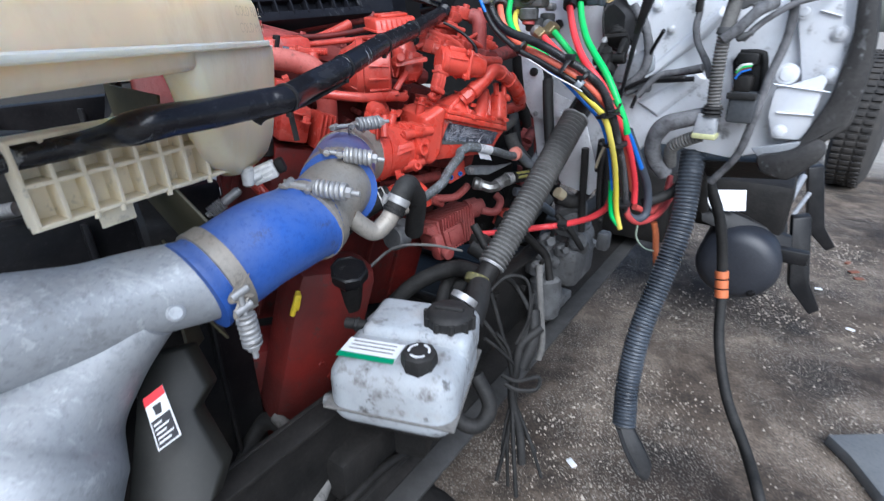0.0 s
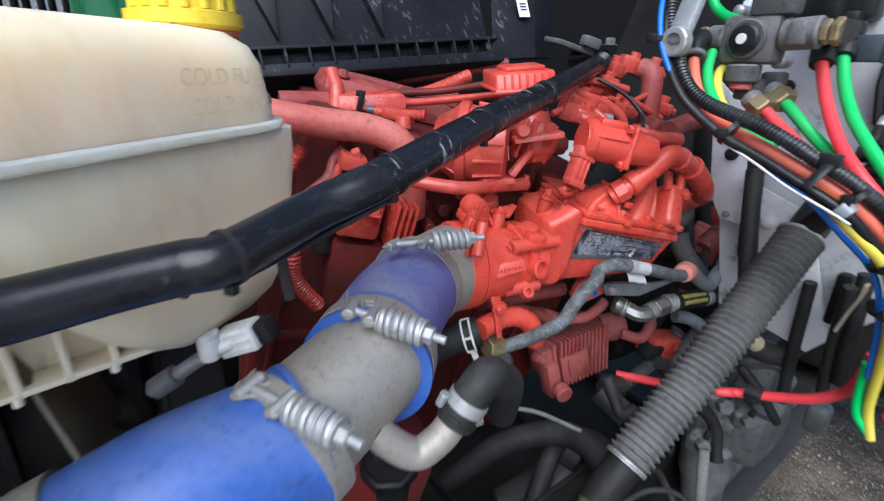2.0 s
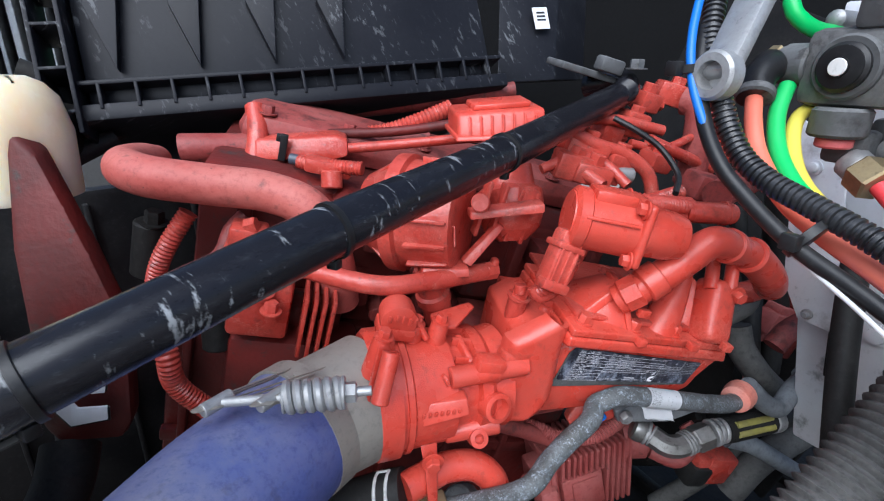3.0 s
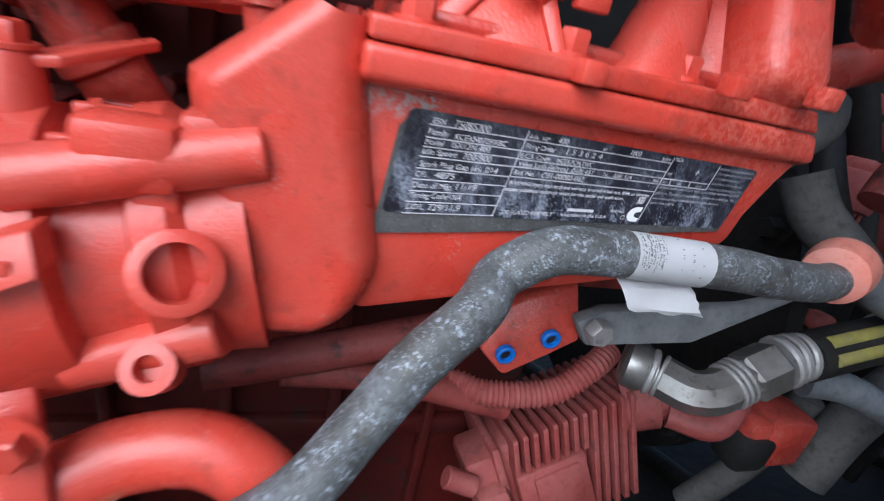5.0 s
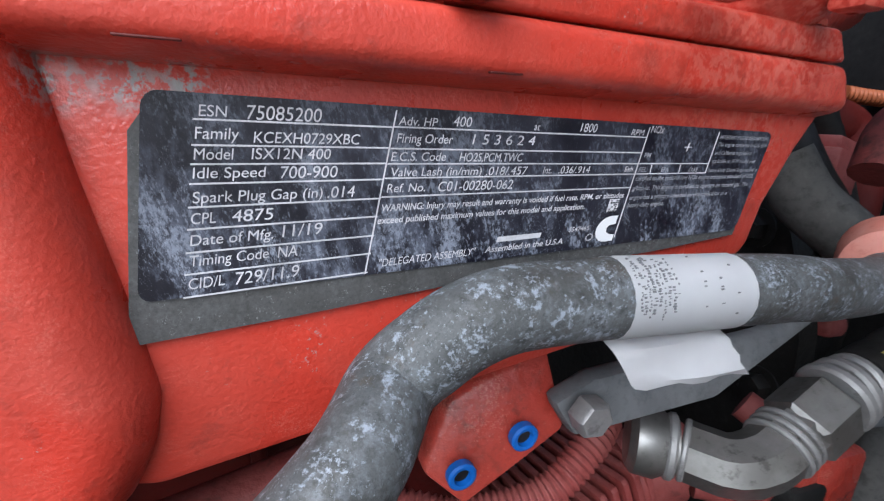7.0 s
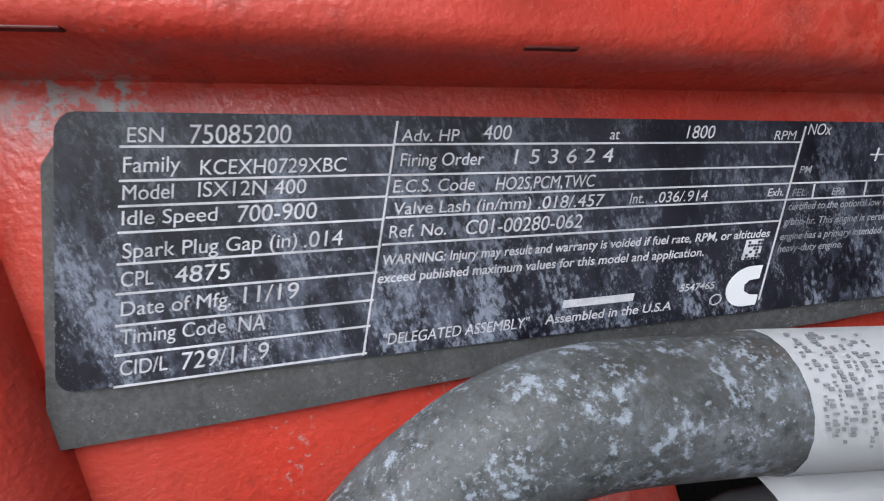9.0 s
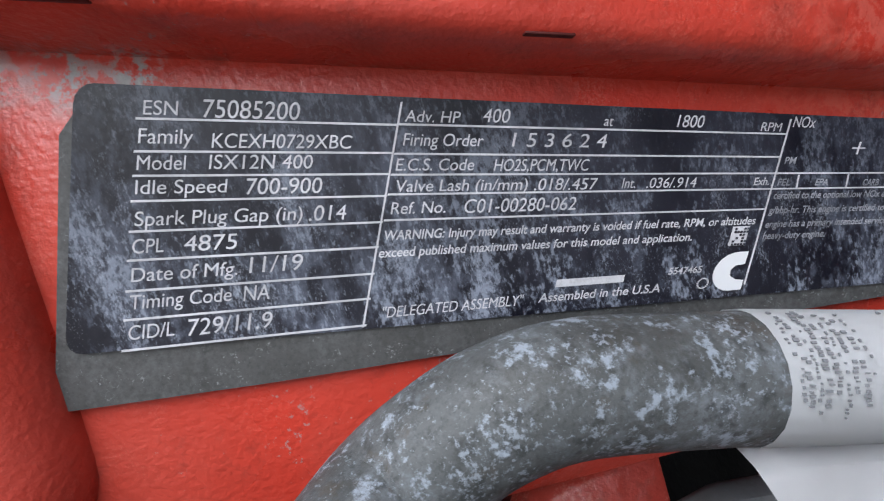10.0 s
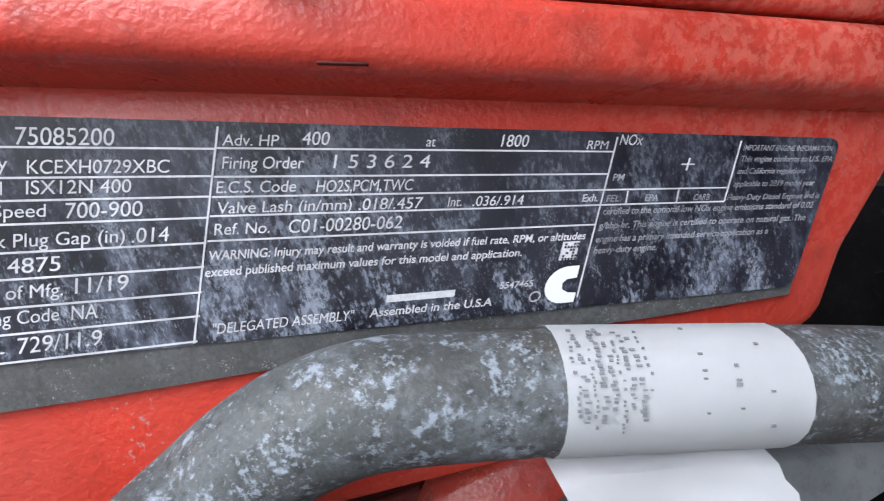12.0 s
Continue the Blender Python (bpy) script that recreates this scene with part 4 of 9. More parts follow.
for pts, r in (([P(-0.006, 1.164, 1.140), P(0.016, 1.175, 1.128), P(0.046, 1.195, 1.117), P(0.070, 1.204, 1.098), P(0.079, 1.204, 1.073)], 0.0075), ([P(-0.022, 1.213, 1.150), P(0.029, 1.235, 1.149), P(0.075, 1.273, 1.137)], 0.0065),
            ([P(-0.015, 1.156, 1.115), P(0.013, 1.152, 1.101), P(0.033, 1.145, 1.091)], 0.007), ([P(0.064, 1.242, 1.129), P(0.099, 1.273, 1.111), P(0.136, 1.317, 1.090)], 0.007), ([P(-0.029, 1.134, 1.104), P(-0.002, 1.156, 1.116), P(0.028, 1.173, 1.109), P(0.055, 1.166, 1.090)], 0.0055), ([P(0.045, 1.233, 1.125), P(0.078, 1.256, 1.118), P(0.109, 1.297, 1.130)], 0.005)):
    epart("injector_pipe", tube(pts, r, 12), RED)
epart("sensor_lead", tube([P(0.028, 1.202, 1.154), P(0.052, 1.202, 1.143), P(0.079, 1.201, 1.126), P(0.100, 1.185, 1.103), P(0.101, 1.162, 1.088)], 0.0032, 8), BLACK, "thin black lead")
epart("rear_tube", ribbed([P(0.066, 1.137, 1.079), P(0.083, 1.154, 1.081), P(0.105, 1.181, 1.086)], 0.008, 0.004, 0.17, 14), RED)
epart("rear_block", block(P(0.128, 1.255, 1.080), (0.04, 0.035, 0.03), EM, 0.006), RED_DUSTY)
for pts, r, mt in (([P(0.141, 1.217, 1.079), P(0.166, 1.270, 1.085), P(0.208, 1.347, 1.092)], 0.016, RED_DUSTY), ([P(0.175, 1.247, 0.958), P(0.199, 1.262, 0.961), P(0.228, 1.304, 0.963)], 0.013, RED), ([P(0.251, 1.326, 0.866), P(0.267, 1.344, 0.887), P(0.299, 1.388, 0.891)], 0.014, RED_DUSTY)):
    epart("rear_pipe", tube(pts, r, 14), mt)
epart("rear_hose", ribbed([P(0.063, 1.111, 1.089), P(0.087, 1.120, 1.087), P(0.115, 1.153, 1.081)], 0.007, 0.004, 0.14), RED)
epart("silver_union", rod(P(0.035, 1.183, 1.098), P(0.055, 1.197, 1.095), 0.0085, 16), ZINC, "zinc plated union nut")
# front left group beneath the bar
fb = epart("fuel_block", block(P(-0.264, 0.960, 0.978), (0.06, 0.05, 0.07), EM, 0.006), RED)
part("body", block(P(-0.272, 0.995, 0.867), (0.14, 0.06, 0.12), EM, 0.012), RED_DARK, fb)
part("valve", block(P(-0.271, 0.960, 1.044), (0.035, 0.03, 0.022), EM, 0.004), RED, fb)
part("valve_nut", rod(P(-0.257, 0.959, 1.057), P(-0.267, 0.954, 1.054), 0.008, 6), RED, fb)
part("outlet", tube([P(-0.274, 0.957, 1.053), P(-0.285, 0.950, 1.035), P(-0.292, 0.946, 1.017)], 0.006, 12), RED, fb)
for k in range(4):
    part("fin", block(Vector(P(-0.222, 0.972, 0.961)) + EU * (0.009 * k), (0.004, 0.05, 0.07), EM, 0.001), RED, fb)
part("bolt", hexbolt(P(-0.239, 0.938, 0.996), EV, 0.014, 0.012), RED, fb)
part("bolt", hexbolt(P(-0.228, 0.936, 0.980), EV, 0.012, 0.01), RED, fb)
epart("front_conduit", ribbed([P(-0.339, 0.948, 1.060), P(-0.353, 0.930, 1.029), P(-0.369, 0.921, 0.994), P(-0.393, 0.923, 0.935)], 0.0098, 0.0042, 0.16, 16), RED)
epart("front_conduit", ribbed([P(-0.352, 0.905, 0.960), P(-0.331, 0.8926, 0.925), P(-0.3335, 0.898, 0.885), P(-0.318, 0.925, 0.835)], 0.0115, 0.0048, 0.15, 16), RED)
bm = rod(P(-0.400, 0.949, 1.041), P(-0.415, 0.942, 0.980), 0.019, 20)
fcan = epart("filter_canister", bm, GREASE)
part("hexagon", hexbolt(P(-0.394, 0.946, 1.041), EV, 0.017, 0.014), GREASE, fcan)
epart("sensor_stub", rod(P(-0.313, 0.941, 0.953), P(-0.313, 0.938, 0.916), 0.016, 16), GREASE)
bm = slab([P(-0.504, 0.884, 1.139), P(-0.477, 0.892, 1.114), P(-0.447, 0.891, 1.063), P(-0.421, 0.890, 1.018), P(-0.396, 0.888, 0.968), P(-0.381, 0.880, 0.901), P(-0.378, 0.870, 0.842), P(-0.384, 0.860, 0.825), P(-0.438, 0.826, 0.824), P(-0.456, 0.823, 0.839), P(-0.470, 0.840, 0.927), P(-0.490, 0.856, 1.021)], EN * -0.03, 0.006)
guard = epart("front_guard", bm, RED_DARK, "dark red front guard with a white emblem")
for name, grow, mt, lift, lab in (("emblem_edge", 1.1, BLACK, 0.0015, "black outline of the emblem"), ("emblem", 1.0, PAPER, 0.003, "white painted emblem")):
    mark = [P(-0.4277, 0.8255, 0.8785), P(-0.4035, 0.829, 0.8602), P(-0.3718, 0.8471, 0.8675), P(-0.3735, 0.850, 0.880), P(-0.400, 0.8365, 0.8775), P(-0.4065, 0.836, 0.8835), P(-0.402, 0.8405, 0.8905), P(-0.3775, 0.853, 0.8935), P(-0.379, 0.8575, 0.9055), P(-0.412, 0.842, 0.9035)]
    centre = sum(mark, Vector()) / len(mark)
    part(name, slab([centre + (p - centre) * grow for p in mark], EN * lift, 0.0004), mt, guard, lab)
rng = random.Random(9)
for k in range(26):
    u, v = rng.uniform(-330, 120), rng.uniform(-150, 40)
    bo = epart("head_boss", rod(L(u, -192, v), L(u, -160, v), rng.uniform(0.006, 0.014), 10), rng.choice((RED_DUSTY, RED_DARK)))
    if k % 2 == 0:
        part("pad", eblock(u - 25, u + 25, -190, -150, v - 15, v + 18, 0.005), RED_DARK, bo)
# low pipes behind the grey hose
bm = tube([P(-0.086, 1.071, 0.807), P(-0.039, 1.114, 0.785), P(0.023, 1.168, 0.741)], 0.010, 12)
tube([P(-0.103, 1.033, 0.827), P(-0.055, 1.083, 0.821), P(0.016, 1.148, 0.820)], 0.012, 12, bm=bm)
eblock(-100, 180, -185, -120, -130, -66, 0.01, bm)
epart("lower_manifold", bm, RED_DUSTY)
bm = slab([P(0.033, 1.105, 0.827), P(0.044, 1.121, 0.850), P(0.079, 1.144, 0.858), P(0.082, 1.137, 0.825), P(0.067, 1.127, 0.818), P(0.044, 1.110, 0.809)], EN * -0.012, 0.003)
plate_bracket = epart("bracket_plate", bm, RED)
for p in (P(0.046, 1.109, 0.826), P(0.067, 1.125, 0.831)):
    part("blue_grommet", lathe(p, Vector(p) + EN * 0.004, [(0, 0.0056), (0.003, 0.0056), (0.0036, 0.0046), (0.0034, 0.0034), (0.001, 0.003)], 20), AIR_BLUE, plate_bracket, "small blue grommet")
    part("hole", rod(Vector(p) + EN * 0.0009, Vector(p) + EN * 0.0013, 0.0031, 16), GREASE, plate_bracket)
bm = slab([P(0.081, 1.127, 0.842), P(0.096, 1.137, 0.846), P(0.166, 1.201, 0.829), P(0.205, 1.235, 0.828), P(0.139, 1.173, 0.814), P(0.086, 1.129, 0.826)], EN * -0.01, 0.003)
hose_bracket = epart("hose_bracket", bm, mat("dusty_grey_bracket", (0.13, 0.14, 0.15), 0.5, metal=0.2, dust=(0.26, 0.27, 0.28), dust_amount=0.4, dust_scale=50), "dark bracket held by a hexagonal bolt")
part("bolt", hexbolt(P(0.0905, 1.1285, 0.8395), EN, 0.0125, 0.008, washer=False), ZINC, hose_bracket, "bright zinc bolt")

# data plate
plate = thing("engine_data_plate", "scuffed black data plate with etched text on the red engine", "data plate")


def S(u, v, n=0.0):
    """On the plate, in mm from the first ruled line: it narrows towards the engine's rear and its upright edges lean."""
    k = 1 / (1 + 0.0024 * u)
    return L(u + (0.165 + 0.001 * u) * v * k, n, v * k - 2.25)


part("backing", slab([S(-46, -2.4), S(-44, 0.6), S(106.5, 1), S(108.3, -33.6), S(81, -36), S(19, -37.3), S(-14, -38.4), S(-45.3, -38.3)], EN * 0.0007, 0), PLATE_GREY, plate, "dull bare metal backing")
bm = bmesh.new()
outline = []
for cu, cv, a0 in ((104.2, 0.3, 0), (-41.6, 1.3, 90), (-41.4, -28.0, 180), (105.2, -29.0, 270)):
    for k in range(5):
        ang = radians(a0 + 22.5 * k)
        outline.append(S(cu + 2.5 * math.cos(ang), cv + 2.5 * math.sin(ang), 0.7))
part("face", slab(outline, EN * 0.0005, 0), PLATE_BLACK, plate)


def rule(u0, v0, u1, v1, w=0.3, n=1.2):
    bm = bmesh.new()
    horizontal = abs(u1 - u0) > abs(v1 - v0)
    du, dv = (0, w / 2) if horizontal else (w / 2, 0)
    slab([S(u0 - du, v0 - dv, n), S(u1 - du, v1 - dv, n), S(u1 + du, v1 + dv, n), S(u0 + du, v0 + dv, n)], EN * 0.00012, 0, bm)
    return bm




lines = [rule(-36, v, 0.2, v - 0.1) for v in (-0.3, -4.4, -7.5, -10.75, -14.7, -18.5, -22.6, -26.5, -30.7)]
lines += [rule(0.3, v, u1, v - 0.2) for v, u1 in ((-0.3, 64), (-4.6, 64), (-7.7, 87.2), (-10.65, 87.6), (-14.55, 64.3))]
lines += [rule(0.2, 2.9, -0.3, -31.1), rule(64.1, 2.3, 64.7, -29.6, 0.24), rule(87.1, 1.9, 87.6, -10.8, 0.22), rule(68.7, -8.2, 69, -10.9, 0.2), rule(78.1, -8.1, 78.4, -10.8, 0.2)]
for bm in lines:
    part("ruled_line", bm, PLATE_TEXT, plate)


def lettering(text, u, v, h, width=None, parent=plate, material=PLATE_TEXT):
    """Flat letters on the plate: h is their height, width the whole length, both in mm."""
    cu = bpy.data.curves.new("lettering", "FONT")
    cu.body, cu.size, cu.offset = text, 1.0, 0.012 if h < 1.6 else 0.0
    tmp = bpy.data.objects.new("tmp", cu)
    scene.collection.objects.link(tmp)
    bpy.context.view_layer.update()
    me = bpy.data.meshes.new_from_object(tmp.evaluated_get(bpy.context.evaluated_depsgraph_get()))
    bpy.data.objects.remove(tmp)
    xs = [q.co.x for q in me.vertices]
    x0, x1 = min(xs), max(xs)
    k = h / 0.69
    kx = width / (x1 - x0) if width else k * 0.9
    for q in me.vertices:
        q.co = S(u + (q.co.x - x0) * kx, v + q.co.y * k, 1.28)
    me.materials.append(material)
    ob = new("lettering", me)
    ob.parent = parent
    return ob


LEFT_COLUMN = (
    ("ESN", -35.1, 0.2, 1.8, 4.5), ("75085200", -27.3, 0.0, 2.35, 13.2),
    ("Family", -35.5, -3.4, 1.9, 7.2), ("KCEXH0729XBC", -25.7, -3.9, 1.9, 19.5),
    ("Model", -35.5, -6.75, 1.85, 6.5), ("ISX12N 400", -25.8, -6.7, 1.9, 14.4),
    ("Idle Speed", -35.5, -9.85, 1.8, 12.4), ("700-900", -20.4, -10.2, 2.2, 10.8),
    ("Spark Plug Gap (in)", -35.3, -14.0, 1.9, 23.4), (".014", -10.9, -14.2, 2.2, 5.4),
    ("CPL", -35.4, -17.6, 1.9, 4.3), ("4875", -28.3, -17.7, 2.15, 7.4),
    ("Date of Mfg.", -35.3, -21.4, 1.9, 14.9), ("11/19", -18.7, -21.3, 2.3, 7.7),
    ("Timing Code", -35.3, -25.1, 1.95, 14.4), ("NA", -19.1, -25.3, 2.2, 3.8),
    ("CID/L", -35.2, -29.3, 2.0, 6.5), ("729/11.9", -26.8, -29.6, 2.4, 12.3))
MIDDLE_COLUMN = (
    ("Adv. HP", 1.1, 0.1, 1.7, 8.2), ("400", 12.8, 0.3, 2.1, 4.1), ("at", 32.1, 0.2, 1.7, 1.5), ("1800", 44.4, 0.3, 2.1, 4.5), ("RPM", 59.2, -0.05, 1.6, 3.6),
    ("Firing Order", 1.4, -3.4, 1.85, 12.1), ("1 5 3 6 2 4", 18.1, -3.4, 2.2, 15.2),
    ("E.C.S. Code", 0.9, -7.1, 1.8, 11.9), ("HO2S,PCM,TWC", 16.0, -7.25, 1.9, 15.2),
    ("Valve Lash (in/mm)", 1.3, -10.3, 1.8, 20.6), (".018/.457", 23.1, -10.45, 1.95, 10.2), ("Int.", 37.6, -10.3, 1.7, 2.3), (".036/.914", 41.8, -10.35, 1.8, 8.6), ("Exh.", 60.8, -10.1, 1.4, 2.8),
    ("Ref. No.", 1.2, -13.65, 1.8, 8.4), ("C01-00280-062", 12.5, -13.85, 2.2, 18.1),
    ("WARNING: Injury may result and warranty is voided if fuel rate, RPM, or altitudes", 0.7, -17.6, 1.45, 62.5),
    ("exceed published maximum values for this model and application.", 0.4, -20.25, 1.45, 52.0))
LAST_COLUMN = (
    ('"DELEGATED ASSEMBLY"', 2.4, -29.9, 1.75, 22.8), ("Assembled in the U.S.A", 27.9, -29.7, 1.55, 21.2), ("5547465", 49.8, -26.5, 1.25, 6.0),
    ("NOx", 64.8, 0.8, 2.0, 4.0), ("PM", 65.3, -6.1, 1.3, 2.0), ("FEL", 65.2, -10.25, 1.3, 2.3), ("EPA", 72.3, -10.3, 1.3, 2.4), ("CARB", 81.4, -10.45, 1.3, 3.1),
    ("certified to the optional low NOx engine emissions standard of 0.02", 65.2, -12.8, 1.35, 40.6),
    ("g/bhp-hr. This engine is certified to operate on natural gas. The", 65.2, -15.65, 1.35, 40.0),
    ("engine has a primary intended service application as a", 65.3, -18.4, 1.35, 33.2), ("heavy-duty engine.", 65.5, -20.7, 1.35, 11.8),
    ("IMPORTANT ENGINE INFORMATION", 88.0, -0.1, 1.15, 17.5), ("This engine conforms to U.S. EPA", 88.1, -2.4, 1.2, 18.2), ("and California regulations", 88.3, -5.0, 1.2, 13.4),
    ("applicable to 2019 model year", 88.4, -7.7, 1.2, 16.0), ("Heavy-Duty Diesel Engines and is", 88.0, -10.6, 1.2, 18.4))
for text, u, v, h, w in LEFT_COLUMN + MIDDLE_COLUMN + LAST_COLUMN:
    lettering(text, u, v, h, w, material=FAINT_TEXT if u > 64.5 and h < 1.9 else PLATE_TEXT)
part("print_bar", rule(30.3, -26.6, 42.0, -26.6, 1.3), PLATE_TEXT, plate)
part("cross_mark", joined([rule(77.2, -2.95, 79.6, -2.95, 0.25), rule(78.4, -1.7, 78.4, -4.2, 0.25)]), PLATE_TEXT, plate)
part("code_square", rule(59.4, -19.8, 62.4, -19.8, 3.7), PLATE_TEXT, plate, "small square of unreadable code")
part("code_specks", joined([rule(59.8 + 0.55 * i, -18.4 - 0.6 * j, 60.15 + 0.55 * i, -18.4 - 0.6 * j, 0.4, 1.34) for i in range(5) for j in range(6) if (i * 3 + j * 5 + i * j) % 4 < 2]), PLATE_BLACK, plate)
part("ring_mark", joined([rule(56.7 + 0.95 * math.cos(radians(a)) - 0.12, -28.7 + 0.95 * math.sin(radians(a)), 56.7 + 0.95 * math.cos(radians(a)) + 0.12, -28.7 + 0.95 * math.sin(radians(a)), 0.2) for a in range(0, 360, 20)]), PLATE_TEXT, plate)
logo = [S(61.9 + 3.75 * math.cos(radians(a)), -26.75 + 3.8 * math.sin(radians(a)), 1.2) for a in range(90, 271, 15)]
logo += [S(64.2, -30.5, 1.2), S(64.2, -28.6, 1.2), S(62.6, -28.4, 1.2), S(61.4, -27.6, 1.2), S(61.2, -26.4, 1.2), S(61.9, -25.6, 1.2), S(63.6, -25.4, 1.2), S(63.6, -22.95, 1.2)]
part("emblem", slab(logo, EN * 0.00012, 0), PAPER, plate)

# grey hose in front of the plate
gh = [P(-0.054, 0.948, 0.805), P(-0.017, 0.963, 0.819), P(0.025, 0.969, 0.850), P(0.038, 0.994, 0.865), P(0.050, 1.010, 0.880), P(0.064, 1.032, 0.892), L(-2, 13, -54), L(6, 13, -47), L(14, 13, -42.2), L(24.5, 13, -39.4), L(44, 13, -39), L(66, 13, -39.4), L(86, 13, -40.2), L(112, 12, -42), L(140, 8, -46), P(0.196, 1.176, 0.861), P(0.208, 1.208, 0.863)]
grey_hose = thing("coolant_hose", "grey rubber coolant hose speckled with white corrosion", "hose")
part("tube", tube(gh, 0.0096, 32, 0.002), HOSE_SPECK, grey_hose)
a, b = L(49, 13, -39.0), L(86.5, 13, -40.2)
bm = bmesh.new()
ax = (b - a).normalized()
up = (EV - ax * ax.dot(EV)).normalized()
out = up.cross(ax) * (1 if up.cross(ax).dot(EN) > 0 else -1)
rows = []
for i in range(9):
    p = lerp3(a, b, i / 8)
    ring = []
    for k in range(15):
        ang = radians(150 - 17 * k)
        ring.append(bm.verts.new(p + up * (0.0099 * math.sin(ang)) + out * (0.0099 * math.cos(ang))))
    for k in range(6):
        lean = ax * (0.0011 * (k + 1) + (0.0022 if i == 8 and k == 5 else -0.0008 * (k % 2) if i == 8 else 0.0012 if i == 0 and k == 5 else 0))
        ring.append(bm.verts.new(p + lean + up * (-0.0099 - 0.0019 * (k + 1) - (0.0007 * math.sin(i * 1.7) if k == 5 else 0)) + out * (0.0042 + 0.0009 * k + 0.0005 * math.sin(i * 0.8 + k) - (0.0016 if k == 5 else 0))))
    rows.append(ring)
for p, q in zip(rows, rows[1:]):
    for k in range(len(p) - 1):
        bm.faces.new((p[k], q[k], q[k + 1], p[k + 1]))
bmesh.ops.solidify(bm, geom=bm.faces[:], thickness=0.0003)
label = part("paper_label", bm, PAPER, grey_hose, "white paper label wrapped round the hose")
bm = bmesh.new()
rng = random.Random(5)
for s_, wide, dense, lo, hi in ((0.04, 0.0005, 0.75, 5, 80), (0.07, 0.0008, 0.8, 0, 85), (0.105, 0.0004, 0.7, -5, 60), (0.14, 0.0009, 0.8, 0, 80), (0.18, 0.0009, 0.8, 10, 85), (0.215, 0.0004, 0.7, -10, 70), (0.25, 0.0008, 0.75, 10, 80), (0.29, 0.0009, 0.75, 0, 70), (0.33, 0.0004, 0.6, 20, 80), (0.55, 0.0008, 0.12, -10, 85), (0.68, 0.0008, 0.12, -10, 85), (0.82, 0.0008, 0.12, -10, 85)):
    ang = lo
    while ang < hi:
        step = rng.uniform(2.5, 5)
        if rng.random() < dense:
            p = lerp3(a, b, s_) + ax * rng.uniform(-0.0003, 0.0003)
            d = up * math.sin(radians(ang)) + out * math.cos(radians(ang))
            block(p + d * 0.0101, (wide * rng.uniform(0.5, 1), rng.uniform(0.0002, 0.0005), 0.0002), basis(ax, d), 0, bm)
        ang += step
part("print", bm, mat("faded_ink", (0.2, 0.205, 0.22), 0.6), label)
part("red_collar", lathe(P(0.198, 1.178, 0.863), P(0.214, 1.217, 0.861), [(0, 0.0115), (0.002, 0.015), (0.012, 0.0165), (0.02, 0.0165), (0.022, 0.0135)], 28), mat("orange_red_collar", (0.6, 0.13, 0.08), 0.5, dust=(0.45, 0.3, 0.26), dust_amount=0.4, dust_scale=30), grey_hose, "faded orange red collar")

# steel elbow union and braided line
line = thing("fuel_line", "steel elbow fitting with yellow striped black line", "fuel line")
GS = mat("grey_steel", (0.36, 0.36, 0.35), 0.3, metal=0.85, dust=(0.12, 0.11, 0.1), dust_amount=0.4, dust_scale=60, speck=0.5, speck_scale=120)
part("socket", lathe(P(0.101, 1.174, 0.795), P(0.119, 1.1746, 0.7897), [(0, 0.012), (0.003, 0.0155), (0.012, 0.0158), (0.016, 0.0135), (0.02, 0.0138)], 26), GS, line)
part("union_ring", joined([rod(P(0.1165, 1.1745, 0.7903), P(0.1205, 1.1743, 0.7893), 0.0148, 26), rod(P(0.123, 1.174, 0.7886), P(0.1255, 1.1735, 0.788), 0.0138, 24)]), ZINC, line)
part("elbow", tube([P(0.1245, 1.1738, 0.7884), P(0.134, 1.1716, 0.7855), P(0.1423, 1.1703, 0.7837), P(0.1535, 1.174, 0.7840), P(0.1663, 1.1837, 0.7885), P(0.176, 1.192, 0.792)], 0.0134, 8, 0.004), GS, line)
part("thread_ring", joined([rod(P(0.1600 + 0.0028 * k, 1.1786 + 0.0026 * k, 0.7862 + 0.0011 * k), P(0.1616 + 0.0028 * k, 1.1801 + 0.0026 * k, 0.7868 + 0.0011 * k), 0.0147, 24) for k in range(3)]), ZINC, line)
part("nut", rod(P(0.169, 1.1862, 0.7893), P(0.1861, 1.2011, 0.7946), 0.0160, 6), GS, line)
for p, q, r in ((P(0.187, 1.202, 0.7948), P(0.191, 1.2055, 0.7955), 0.0165), (P(0.192, 1.2065, 0.7956), P(0.196, 1.2095, 0.7958), 0.0157), (P(0.197, 1.2105, 0.7958), P(0.201, 1.2135, 0.7955), 0.0150)):
    part("ferrule_ring", rod(p, q, r, 24), ZINC, line)
part("sleeve", tube([P(0.200, 1.213, 0.795), P(0.230, 1.245, 0.791), P(0.259, 1.279, 0.785), P(0.309, 1.346, 0.775), P(0.386, 1.446, 0.761)], 0.0155, 18), RUBBER, line)
STRIPE = mat("dirty_yellow_stripe", (0.4, 0.36, 0.07), 0.55, dust=(0.2, 0.19, 0.1), dust_amount=0.4, dust_scale=60, speck=0.4)
facing = (EN * 0.72 + EV * 0.7).normalized()
across = facing.cross(P(0.03, 0.032, -0.004)).normalized()
for off in (-0.0052, 0.0052):
    part("stripe", tube([p + facing * 0.0128 + across * off for p in (P(0.207, 1.2205, 0.7942), P(0.230, 1.245, 0.791), P(0.250, 1.2685, 0.7865))], 0.0042, 10), STRIPE, line)
part("band", rod(P(0.256, 1.275, 0.786), P(0.267, 1.287, 0.785), 0.0168, 20), ZINC, line)

